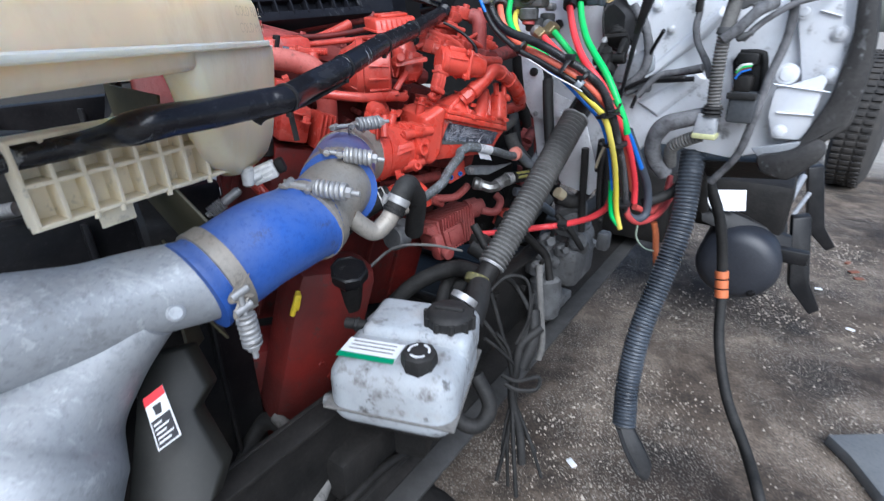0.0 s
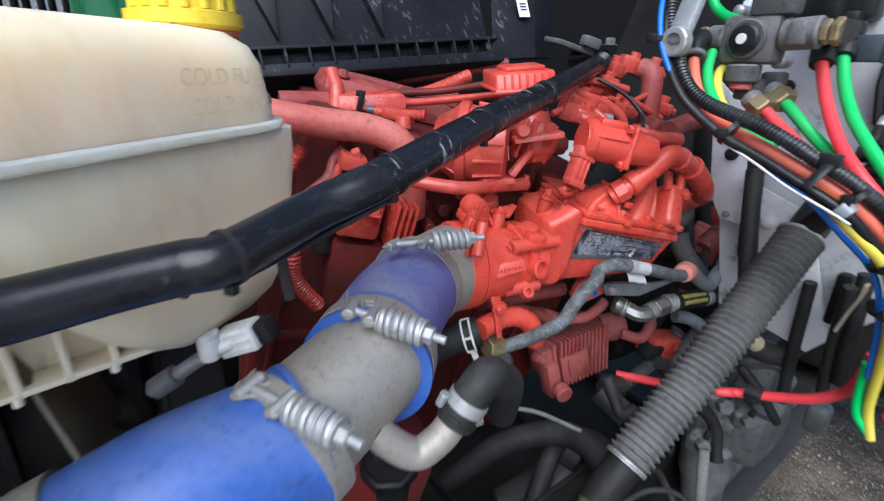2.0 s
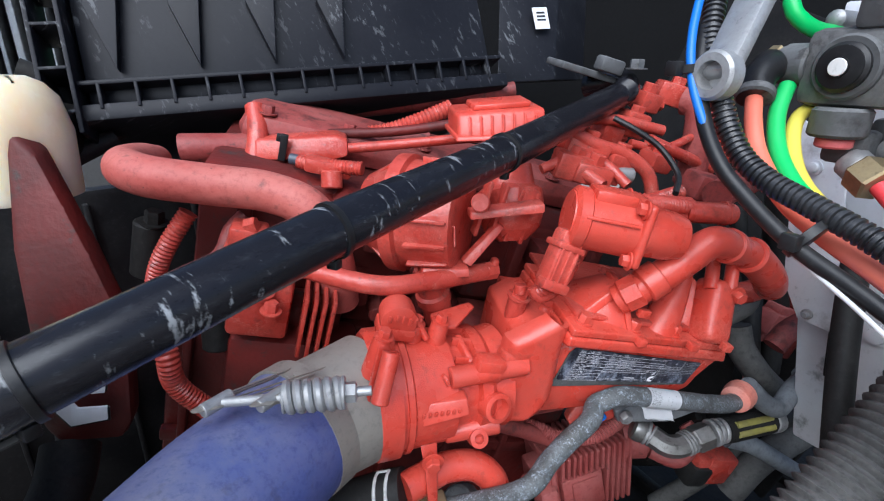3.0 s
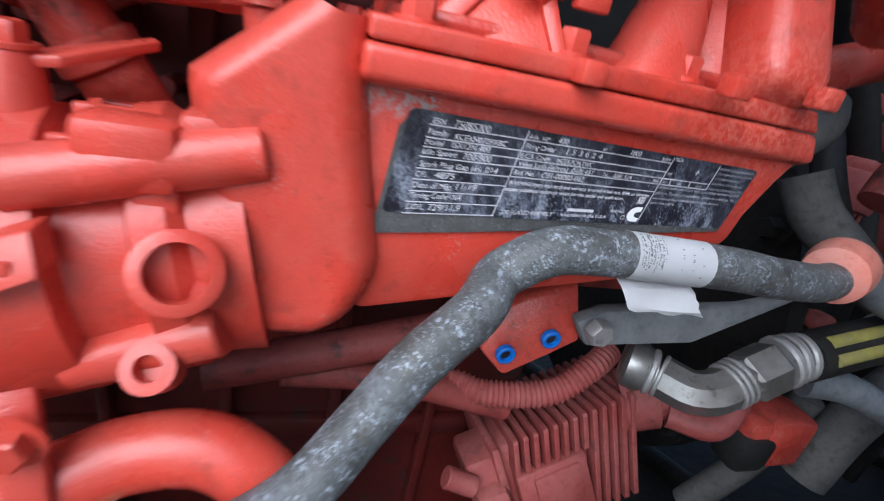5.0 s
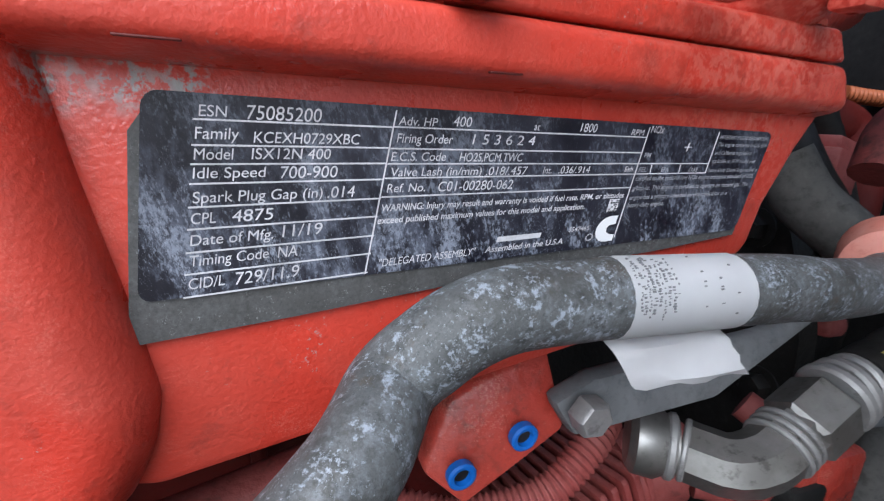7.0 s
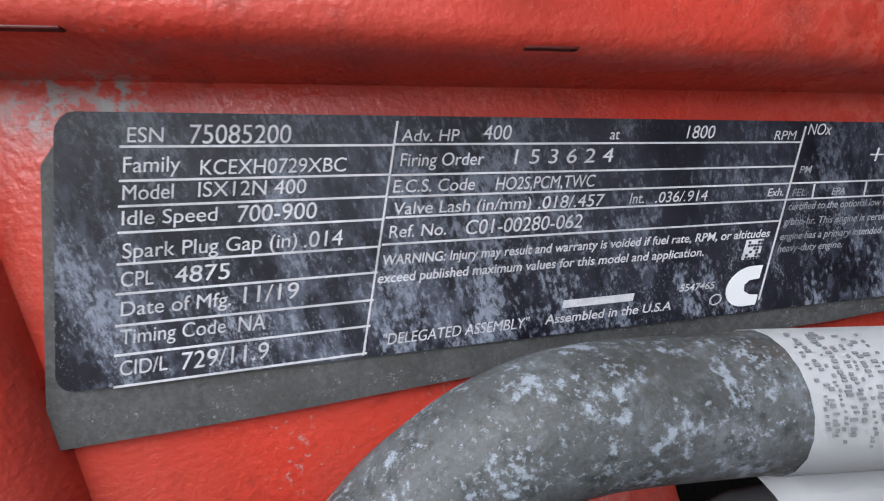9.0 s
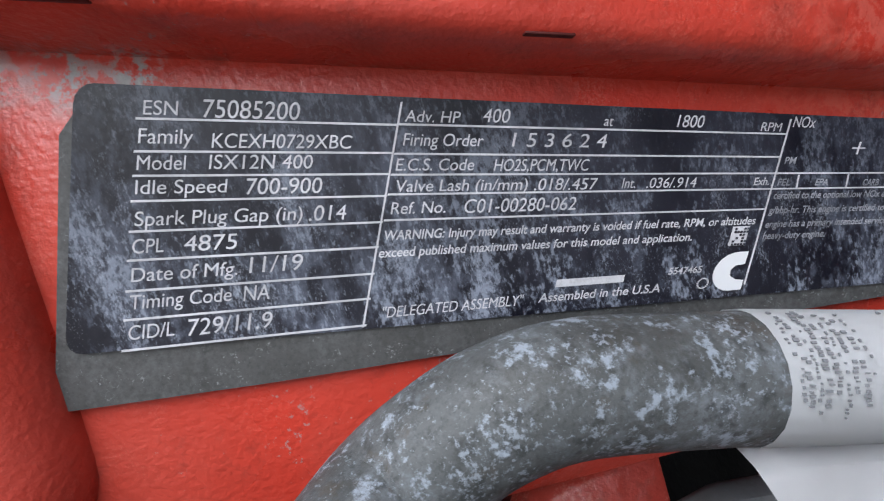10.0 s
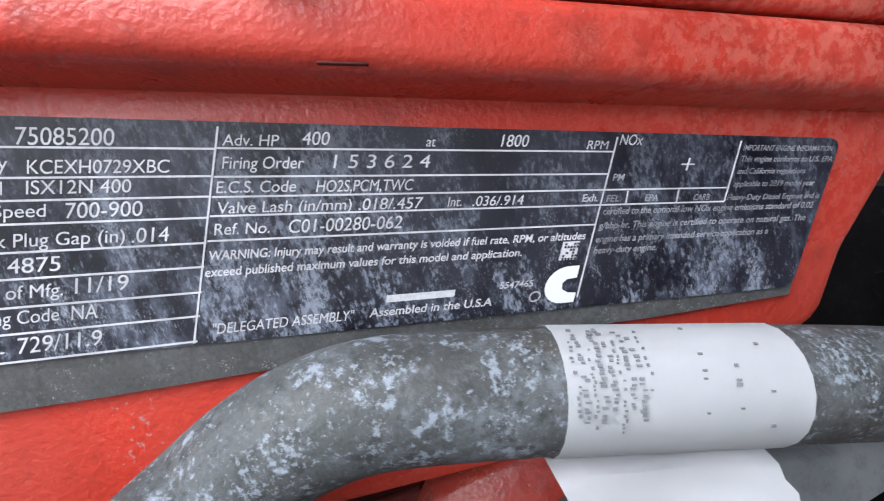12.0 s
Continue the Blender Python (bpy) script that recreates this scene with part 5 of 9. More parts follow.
# dark hoses behind the plate's end
for name, pts, r, mt, lab in (
        ("heater_hose", [P(0.215, 1.228, 0.856), P(0.242, 1.244, 0.828), P(0.260, 1.262, 0.818), P(0.276, 1.290, 0.833), P(0.299, 1.321, 0.848)], 0.0115, HOSE_SLATE, "dusty slate heater hose bent into a loop"),
        ("heater_hose", [P(0.219, 1.280, 0.739), P(0.251, 1.294, 0.730), P(0.295, 1.328, 0.692), P(0.351, 1.376, 0.641)], 0.012, HOSE_SLATE, "dusty slate hose under the fuel line"),
        ("coolant_hose", [P(0.226, 1.426, 1.082), P(0.245, 1.452, 0.972), P(0.276, 1.483, 0.854), P(0.284, 1.469, 0.753)], 0.017, RUBBER, "dark hose standing behind the engine")):
    single(name, tube(pts, r, 16), mt, lab, "hose")
single("hose_end", rod(P(0.285, 1.302, 0.841), P(0.300, 1.324, 0.853), 0.0145, 18), HOSE_SLATE, "ribbed grey hose end", "hose end")
ring_c, ring_m = P(0.2305, 1.4190, 0.8410), basis(P(0.9, 0.3, 0.1))
single("blue_hose_clip", tube([ring_c + ring_m @ Vector((0, 0.0135 * math.cos(radians(a)), 0.0135 * math.sin(radians(a)))) for a in range(0, 361, 15)], 0.0032, 10, 0.002), mat("cyan_clip", (0.02, 0.3, 0.5), 0.4), "bright blue clip round a dark hose", "clip")
# bell housing, unseen, added as a black mass in the dark gap
bell = thing("bell_housing", "black bell housing added in the dark gap behind the red engine", "bell housing")
part("case", lathe(L(330, -360, -190), L(700, -360, -190), [(0, 0.2), (0.01, 0.25), (0.03, 0.25), (0.034, 0.22), (0.2, 0.18), (0.3, 0.16)], 40), GREASE, bell)
for k in range(12):
    ang = 2 * math.pi * k / 12
    part("bolt", hexbolt(L(328, -360 + 235 * math.cos(ang), -190 + 235 * math.sin(ang)), -EU, 0.018, 0.012), GREASE, bell)
# added black sheet: the dark cavity behind the engine put into colour
single("gap_shade_panel", slab([L(520, -800, -330), L(520, -90, -330), L(520, -60, 330), L(520, -800, 500)], EU * 0.01, 0.003), mat("gap_shade_black", (0.008, 0.008, 0.009), 0.7, dust=(0.03, 0.028, 0.027), dust_amount=0.35, spec=0.15), "black panel added for the shade behind the engine", "panel")
for pts, r, lab in (([P(0.182, 1.291, 0.906), P(0.207, 1.312, 0.921), P(0.213, 1.332, 0.934)], 0.012, "short black hose behind the elbow pipe"),
                    ([P(0.259, 1.379, 0.570), P(0.290, 1.398, 0.631), P(0.344, 1.445, 0.670)], 0.022, "dark hose low behind the fuel line"), ([P(0.160, 1.386, 0.487), P(0.220, 1.403, 0.562), P(0.258, 1.410, 0.645)], 0.016, "greasy hose under the fuel line")):
    single("rubber_hose", tube(pts, r, 16), BOOT, lab, "hose")
rear_plug = thing("rear_connector", "dusty pink red connector on a bent brown red pipe", "connector")
CM = basis(P(0.55, 0.75, -0.35), P(0.25, 0.1, 0.95))
part("shell", block(P(0.2666, 1.4518, 0.846), (0.046, 0.03, 0.036), CM, 0.004), MODULE, rear_plug)
part("lock", block(P(0.2785, 1.4700, 0.862), (0.05, 0.026, 0.014), CM, 0.003), MODULE, rear_plug)
for k in range(3):
    part("prong", block(P(0.2600, 1.4480, 0.823) + CM.col[0] * (0.013 * (k - 1)), (0.009, 0.02, 0.014), CM, 0.0015), MODULE, rear_plug)
part("wire_clip", tube([P(0.287, 1.468, 0.852), P(0.300, 1.470, 0.850), P(0.306, 1.472, 0.846)], 0.002, 8), ZINC, rear_plug)
part("bent_pipe", tube([P(0.255, 1.480, 0.905), P(0.2704, 1.4856, 0.888), P(0.2942, 1.5036, 0.8738), P(0.3031, 1.5011, 0.8498), P(0.300, 1.495, 0.815), P(0.290, 1.490, 0.78)], 0.021, 18), RED_DARK, rear_plug)
for p, size in ((P(0.281, 1.548, 0.918), 0.045), (P(0.240, 1.400, 0.775), 0.03), (P(0.252, 1.420, 0.725), 0.035)):
    fitting = thing("red_fitting", "dusty red pipe fitting at the engine's rear", "fitting", "red fittings behind the engine")
    part("body", block(p, (size, size * 0.7, size * 0.5), CM, 0.006), MODULE, fitting)
    part("nut", rod(p + CM.col[0] * size * 0.4, p + CM.col[0] * size * 0.75, size * 0.22, 6), MODULE, fitting)
single("taped_harness", tube([P(0.186, 1.445, 1.02), P(0.2028, 1.429, 0.9624), P(0.222, 1.3986, 0.9223), P(0.2267, 1.356, 0.8708), P(0.2281, 1.3235, 0.8485)], 0.0115, 16, wob=0.15), RUBBER, "taped dark wiring harness dropping behind the housing", "wiring harness")
single("heater_hose", tube([P(0.205, 1.328, 0.885), P(0.2145, 1.322, 0.858), P(0.2345, 1.3218, 0.832), P(0.262, 1.345, 0.798), P(0.300, 1.392, 0.755)], 0.0175, 20), BOOT, "thick slate hose running down behind the collar", "hose")
single("orange_conduit", ribbed([P(0.3096, 1.5388, 0.8994), P(0.335, 1.546, 0.889), P(0.375, 1.56, 0.876)], 0.0075, 0.004, 0.16, 14), AIR_ORANGE_BAND, "dusty orange corrugated conduit in the dark", "conduit")
plug2 = thing("sensor_plug", "red plug and black connector on the engine's rear", "connector")
part("shell", block(P(0.221, 1.359, 0.632), (0.055, 0.045, 0.055), EM, 0.008), RED, plug2)
part("connector", block(P(0.198, 1.332, 0.629), (0.04, 0.035, 0.04), EM, 0.008), RUBBER, plug2)
# ---- charge air pipe, blue hoses, clamps ----
secA, secB, secC, secD = P(-0.228, 0.497, 0.88), P(-0.147, 0.613, 0.904), P(-0.122, 0.70, 0.924), P(-0.145, 0.875, 0.92)
HR = 0.053
charge_pipe = thing("charge_air_pipe", "dull cast aluminium charge air pipe with stains", "pipe")
bm = sweep(path_points([P(-0.52, 0.25, 0.885), P(-0.44, 0.325, 0.884), P(-0.377, 0.385, 0.879), P(-0.33, 0.429, 0.873), P(-0.287, 0.463, 0.877), secA, lerp3(secA, secB, 0.18)], 0.008), lambda s, w: 0.048 + 0.018 * max(0, 1 - s / (w * 0.75)), 36)
part("upper_duct", bm, CAST_ALU, charge_pipe)
bm = sweep(path_points([P(-0.285, 0.465, 0.858), P(-0.345, 0.44, 0.81), P(-0.385, 0.40, 0.762), P(-0.395, 0.345, 0.70), P(-0.39, 0.29, 0.62)], 0.008), lambda s, w: 0.046 + 0.085 * min(1, s / (w * 0.6)), 40, squash=0.7)
part("lower_duct", bm, CAST_ALU, charge_pipe)
part("stud", lathe(P(-0.220, 0.406, 0.888), P(-0.213, 0.395, 0.895), [(0, 0.009), (0.006, 0.0085), (0.008, 0.006)], 20), CAST_ALU, charge_pipe)


def pipe_line(*pts):
    return path_points(list(pts), 0.004)


bend = (secB + secA) / 2 + P(0.0, -0.004, 0.006)
blue = thing("silicone_hose", "bright blue silicone hose on the charge air pipe", "hose", "blue charge air hoses")
part("tube", sweep(pipe_line(lerp3(secA, bend, -0.3), lerp3(secA, bend, 0.3), bend, lerp3(bend, secB, 0.7), secB + (secB - bend).normalized() * 0.012), lambda s, w: HR + (0.0015 if s < 0.012 or s > w - 0.012 else 0) + 0.002 * math.sin(math.pi * s / w), 44), BLUE, blue)
for c, toward in ((lerp3(secA, bend, -0.26), bend - secA), (secB + (secB - bend).normalized() * 0.009, secB - bend)):
    part("edge_ring", torus_band(c, toward, HR + 0.0016, 0.006, 0.0018), BLUE, blue)
bm = bmesh.new()
for k in range(7):
    p = lerp3(bend, secB, 0.62 - 0.05 * (k % 2)) + P(0.046, -0.018, 0.020) - (secB - bend).normalized() * (0.004 * k)
    block(p, (0.0025, 0.0012, 0.0045), basis(secB - bend), 0, bm)
part("print", bm, PAPER, blue, "faint white print")
midp = thing("steel_pipe", "tan stained steel pipe joining two blue hoses", "pipe")
part("body", sweep(pipe_line(secB - (secC - secB).normalized() * 0.01, secB, secC, secC + (secC - secB).normalized() * 0.012), lambda s, w: HR - 0.004, 44), STEEL, midp)
root, knee, end = P(-0.099, 0.654, 0.899), P(-0.074, 0.669, 0.876), P(-0.041, 0.695, 0.889)
part("side_spigot", tube([lerp3(secC, root, 0.5), root, knee + P(0.004, 0, -0.009), lerp3(knee, end, 0.55) + P(0.004, 0, -0.008), end, end + (end - knee).normalized() * 0.02], 0.0135, 22, 0.003), STEEL, midp, "small bent steel spigot")
part("weld", lathe(root - (knee - root).normalized() * 0.002, knee, [(0, 0.0135), (0.002, 0.016), (0.005, 0.0135)], 20), mat("rusty_weld", (0.16, 0.1, 0.06), 0.6, metal=0.4), midp)
bm = bmesh.new()
for k in range(9):
    p = lerp3(secB, secC, 0.28 + 0.05 * k) + P(-0.02, -0.012, 0.043)
    block(p, (0.0022, 0.0012, 0.0008), None, 0, bm)
part("stamped_marks", bm, RUBBER_GREY, midp)
blue2 = thing("silicone_hose", "dusty violet blue silicone hose on the throttle body", "hose", "blue charge air hoses")
b2 = lerp3(secC, secD, 0.5) + P(-0.004, 0.0, 0.002)
part("tube", sweep(pipe_line(secC - (b2 - secC).normalized() * 0.012, secC, b2, lerp3(b2, secD, 0.75), secD), lambda s, w: HR + 0.001 + (0.0015 if s < 0.012 or s > w - 0.012 else 0), 44), BLUE_DUSTY, blue2)
part("edge_ring", torus_band(secC + (secC - b2).normalized() * 0.009, b2 - secC, HR + 0.0015, 0.007, 0.003), BLUE, blue2, "clean blue rolled edge")
part("edge_ring", torus_band(secC + (b2 - secC).normalized() * 0.025, b2 - secC, HR + 0.001, 0.008, 0.0012), BLUE, blue2)
part("inlet_cone", sweep(pipe_line(secD + (b2 - secD).normalized() * 0.02, secD, lerp3(secD, A, 0.6), A), lambda s, w: HR - 0.003 + 0.006 * s / w, 40), STEEL, blue2, "dull metal spigot")
bit = thing("rubber_elbow", "short black rubber hose on the steel spigot", "hose")
run = P(0.42, 0.35, 0.84).normalized()
part("tube", tube([end - run * 0.003, end + run * 0.014, end + run * 0.03, end + run * 0.04 + P(0.004, 0.01, 0.0), end + P(0.026, 0.045, 0.016), end + P(0.03, 0.075, -0.01), end + P(0.02, 0.12, -0.08)], 0.0166, 26, 0.003), RUBBER, bit)
for k in range(2):
    part("rib", torus_band(end + run * (0.0015 + 0.004 * k), run, 0.0164, 0.0026, 0.0016), RUBBER, bit)
part("clamp_band", torus_band(end + run * 0.018, run, 0.0168, 0.0115, 0.0012), ZINC, bit, "bright steel clamp band")
part("worm_screw", rod(end + run * 0.018 + P(-0.016, -0.010, 0.012), end + run * 0.018 + P(-0.021, -0.010, 0.0), 0.0042, 10), ZINC, bit)


def spring_clamp(c, axis, tip, start, r=HR):
    """A constant tension clamp: band, two folded loops with pins, T-bolt, coil spring and nut."""
    th = thing("spring_clamp", "steel T-bolt clamp with a coil spring on the blue hose", "hose clamp", "spring hose clamps")
    c, axis, tip, start = Vector(c), Vector(axis).normalized(), Vector(tip), Vector(start)
    d = (tip - start).normalized()
    span = (tip - start).length
    part("band", torus_band(c, axis, r + 0.003, 0.02, 0.0014), STEEL, th)

    def on_band(p, lift=0.0):
        """The nearest place on the band to a point."""
        q = p - c
        q = (q - axis * q.dot(axis)).normalized()
        return c + q * (r + 0.0045 + lift)
    at_ = lambda s: start + d * s
    x = d.orthogonal().normalized()
    y = d.cross(x)
    part("bolt", rod(at_(0.004), tip, 0.0034, 14), ZINC, th)
    s1, s0 = span - 0.02, max(span * 0.36, span - 0.056)
    pts = [at_(s0 + (s1 - s0) * k / 110) + (x * math.cos(k * 2 * math.pi * 5.5 / 110) + y * math.sin(k * 2 * math.pi * 5.5 / 110)) * 0.0084 for k in range(111)]
    part("spring", sweep(pts, 0.0033, 8), ZINC, th)
    part("sleeve", rod(at_(s0), at_(s1), 0.0064, 16), STEEL, th)
    part("washer", rod(at_(s1), at_(s1 + 0.0025), 0.0112, 24), ZINC, th)
    part("washer", rod(at_(s0 - 0.002), at_(s0), 0.0106, 24), ZINC, th)
    part("nut", lathe(at_(s1 + 0.0025), tip, [(0, 0.0072), (0.0065, 0.0072), (0.0075, 0.006)], 6), ZINC, th)
    for s_ in (0.003, s0 - 0.009):
        p = at_(s_)
        foot = on_band(p)
        up_ = (p - foot)
        gap = up_.length
        loop = []
        tang = d
        for k in range(9):
            ang = math.pi * k / 8
            loop.append(p + tang * 0.0062 * math.cos(ang) + (up_.normalized() if gap > 1e-4 else y) * 0.0062 * math.sin(ang))
        line = [foot + tang * 0.013] + loop + [foot - tang * 0.013]
        bmk = bmesh.new()
        rows_ = [[bmk.verts.new(q + axis * w) for w in (-0.0085, -0.0035, 0.0035, 0.0085)] for q in line]
        for a_, b_ in zip(rows_, rows_[1:]):
            for k in (0, 2):
                bmk.faces.new((a_[k], b_[k], b_[k + 1], a_[k + 1]))
        for v in list(bmk.verts):
            if not v.link_faces:
                bmk.verts.remove(v)
        bmesh.ops.recalc_face_normals(bmk, faces=bmk.faces[:])
        bmesh.ops.solidify(bmk, geom=bmk.faces[:], thickness=0.0012)
        part("loop", bmk, STEEL, th)
        part("pin", rod(p - axis * 0.0105, p + axis * 0.0105, 0.0048, 14), ZINC, th)
    part("bridge", slab([on_band(at_(0.0)) - axis * 0.006, on_band(at_(s0 - 0.012)) - axis * 0.006, on_band(at_(s0 - 0.012)) + axis * 0.006, on_band(at_(0.0)) + axis * 0.006], (on_band(at_(0.0)) - c).normalized() * 0.0014, 0.0003), STEEL, th)
    return th


for c_, ax_, tip, trun in ((secD, A - b2, P(-0.0627, 0.8619, 0.9948), P(-0.1469, 0.8036, 0.9944)), (lerp3(secC, b2, 0.1), b2 - secC, P(-0.0488, 0.6856, 0.9692), P(-0.1335, 0.6873, 0.9812)),
                           (secB, secC - secB, P(-0.0673, 0.5806, 0.9523), P(-0.1637, 0.5981, 0.9606)), (lerp3(secA, bend, 0.1), bend - secA, P(-0.1763, 0.4595, 0.7965), P(-0.1827, 0.4624, 0.882))):
    spring_clamp(c_, ax_, tip, trun)

# ---- coolant tank ----
tank = thing("coolant_tank", "yellowed translucent plastic coolant tank with a yellow cap", "coolant tank")


def tank_shell(z_rows, rnd=0.06, seg=9):
    """Rounded box of stacked outlines: z, x from, x to, y from, y to."""
    bm = bmesh.new()
    rings = []
    for z, x0, x1, y0, y1, rr in z_rows:
        ring = []
        for cx, cy, a0 in ((x1 - rr, y1 - rr, 0), (x0 + rr, y1 - rr, 90), (x0 + rr, y0 + rr, 180), (x1 - rr, y0 + rr, 270)):
            for k in range(seg):
                ang = radians(a0 + 90 * k / (seg - 1))
                ring.append(bm.verts.new((cx + rr * math.cos(ang), cy + rr * math.sin(ang), z)))
        rings.append(ring)
    n = len(rings[0])
    for a_, b_ in zip(rings, rings[1:]):
        for k in range(n):
            bm.faces.new((a_[k], a_[(k + 1) % n], b_[(k + 1) % n], b_[k]))
    bm.faces.new(rings[0][::-1])
    bm.faces.new(rings[-1])
    bmesh.ops.recalc_face_normals(bm, faces=bm.faces[:])
    return bm


TX0, TX1, TY0, TY1 = -0.40, -0.2, 0.15, 0.738
part("body", tank_shell([(1.1005, TX0 + 0.01, TX1 - 0.01, TY0 + 0.01, TY1 - 0.012, 0.05), (1.102, TX0 + 0.004, TX1 - 0.004, TY0 + 0.004, TY1 - 0.006, 0.05), (1.106, TX0, TX1 - 0.001, TY0, TY1 - 0.002, 0.05), (1.118, TX0, TX1, TY0, TY1, 0.05),
                         (1.126, TX0, TX1, TY0, TY1, 0.05), (1.165, TX0 + 0.004, TX1 - 0.004, TY0, TY1 - 0.005, 0.05), (1.178, TX0 + 0.008, TX1 - 0.009, TY0, TY1 - 0.01, 0.05), (1.187, TX0 + 0.02, TX1 - 0.02, TY0 + 0.02, TY1 - 0.022, 0.05), (1.19, TX0 + 0.04, TX1 - 0.04, TY0 + 0.04, TY1 - 0.042, 0.04)]), TANK, tank)
part("seam", tank_shell([(1.118, TX0 - 0.004, TX1 + 0.004, TY0 - 0.004, TY1 + 0.004, 0.052), (1.1195, TX0 - 0.0055, TX1 + 0.0055, TY0 - 0.0055, TY1 + 0.0055, 0.052), (1.1235, TX0 - 0.0055, TX1 + 0.0055, TY0 - 0.0055, TY1 + 0.0055, 0.052), (1.125, TX0 - 0.004, TX1 + 0.004, TY0 - 0.004, TY1 + 0.004, 0.052)]), TANK, tank, "pale weld seam round the tank")
part("sump", tank_shell([(0.963, -0.25, -0.234, 0.63, 0.675, 0.007), (0.967, -0.253, -0.228, 0.61, 0.695, 0.011), (0.979, -0.253, -0.219, 0.588, 0.715, 0.015), (1.0, -0.25, -0.212, 0.56, 0.727, 0.018), (1.03, -0.246, -0.2075, 0.532, 0.734, 0.019), (1.06, -0.242, -0.204, 0.514, 0.7375, 0.019), (1.085, -0.24, -0.201, 0.503, 0.7385, 0.019), (1.1, -0.24, -0.1995, 0.496, 0.7388, 0.019), (1.1185, -0.24, -0.1993, 0.485, 0.7388, 0.02)]), TANK, tank, "lower sump of the tank")
part("hump", tank_shell([(1.18, -0.38, -0.26, 0.24, 0.50, 0.05), (1.2, -0.375, -0.265, 0.25, 0.49, 0.05), (1.208, -0.36, -0.28, 0.27, 0.475, 0.038)]), TANK, tank)
part("rear_dome", tank_shell([(1.06, -0.62, -0.50, 0.85, 0.96, 0.045), (1.13, -0.62, -0.497, 0.85, 0.963, 0.045), (1.165, -0.615, -0.502, 0.855, 0.958, 0.045), (1.18, -0.605, -0.512, 0.865, 0.948, 0.04), (1.187, -0.59, -0.525, 0.88, 0.935, 0.03)]), TANK, tank)
part("spout", joined([rod(P(-0.247, 0.728, 1.139), P(-0.231, 0.744, 1.134), 0.0085, 16, chamfer=0.4), block(P(-0.236, 0.735, 1.131), (0.02, 0.012, 0.026), basis(P(0.6, 0.8, 0)), 0.005)]), TANK, tank, "milky side spout")
cc = P(-0.269, 0.702, 1.195)
cc = P(cc.x, cc.y, 1.188)
bm = lathe(cc, cc + P(0, 0, 1), [(0, 0.036), (0.004, 0.041), (0.0125, 0.041), (0.014, 0.034), (0.04, 0.033), (0.042, 0.029)], 40)
tcap = part("cap", bm, YELLOW, tank, "bright yellow screw cap")
for k in range(16):
    ang = 2 * math.pi * k / 16
    part("grip_rib", rod(cc + P(0.0335 * math.cos(ang), 0.0335 * math.sin(ang), 0.014), cc + P(0.0335 * math.cos(ang), 0.0335 * math.sin(ang), 0.04), 0.0035, 8), YELLOW, tcap)
part("cap_gasket", rod(cc - P(0, 0, 0.004), cc + P(0, 0, 0.001), 0.038, 30), mat("brick_red_gasket", (0.4, 0.12, 0.06), 0.6), tank)


def raised_text(text, origin, right, up, h, material, parent, name="lettering", depth=0.0016):
    cu = bpy.data.curves.new("lettering", "FONT")
    cu.body, cu.size = text, 1.0
    tmp = bpy.data.objects.new("tmp", cu)
    scene.collection.objects.link(tmp)
    bpy.context.view_layer.update()
    me = bpy.data.meshes.new_from_object(tmp.evaluated_get(bpy.context.evaluated_depsgraph_get()))
    bpy.data.objects.remove(tmp)
    right, up = Vector(right).normalized(), Vector(up).normalized()
    k = h / 0.69
    for q in me.vertices:
        q.co = Vector(origin) + right * (q.co.x * k) + up * (q.co.y * k) + right.cross(up) * depth
    me.materials.append(material)
    ob = new(name, me)
    ob.parent = parent
    return ob


cap_right = (P(0.35, 0.94, 0) - cdir * cdir.dot(P(0.35, 0.94, 0))).normalized()
raised_text("OIL", ca0 + cdir * 0.0136 - cap_right * 0.012 + cdir.cross(cap_right) * 0.006, cap_right, cdir.cross(cap_right), 0.006, RUBBER_GREY, cap, depth=0.0004)
EMBOSS = mat("embossed_plastic", (0.6, 0.5, 0.35), 0.35)
raised_text("COLD FULL", P(-0.2026, 0.620, 1.1525), (0, 1, 0.0), (-0.1, 0, 1), 0.0105, EMBOSS, tank)
raised_text("COLD MIN", P(-0.2008, 0.623, 1.1345), (0, 1, 0.0), (-0.1, 0, 1), 0.0105, EMBOSS, tank)
# level sensor with plug
sens = thing("level_sensor", "white electrical plug and steel nipple under the coolant tank", "sensor")
s0 = P(-0.223, 0.624, 0.961)
part("elbow", joined([lathe(s0 + P(0, 0.004, 0.012), s0 + P(0, 0.004, -0.012), [(0, 0.0085), (0.022, 0.008), (0.024, 0.006)], 16), rod(s0 + P(0.0, 0.006, -0.006), s0 + P(0.014, 0.014, 0.0), 0.0055, 14)]), WHITE, sens)
sp = P(-0.207, 0.646, 0.962)
bm = block(sp, (0.034, 0.022, 0.022), basis(P(0.9, 0.2, 0.35)), 0.003)
for k in range(3):
    block(sp + P(0, -0.011, 0.007 * (k - 1)), (0.03, 0.002, 0.003), basis(P(0.9, 0.2, 0.35)), 0.0006, bm)
part("plug", bm, WHITE, sens)
part("plug_end", block(sp + P(0.021, 0.005, 0.009), (0.012, 0.019, 0.019), basis(P(0.9, 0.2, 0.35)), 0.003), GREASE, sens)
n0, n1 = P(-0.242, 0.641, 0.940), P(-0.282, 0.617, 0.910)
part("nipple", joined([rod(n0, n1, 0.0045, 14), ribbed([lerp3(n0, n1, 0.52), lerp3(n0, n1, 0.9)], 0.0095, 0.0035, 0.25, 18), rod(lerp3(n0, n1, 0.05), lerp3(n0, n1, 0.5), 0.0062, 14)]), ZINC, sens)

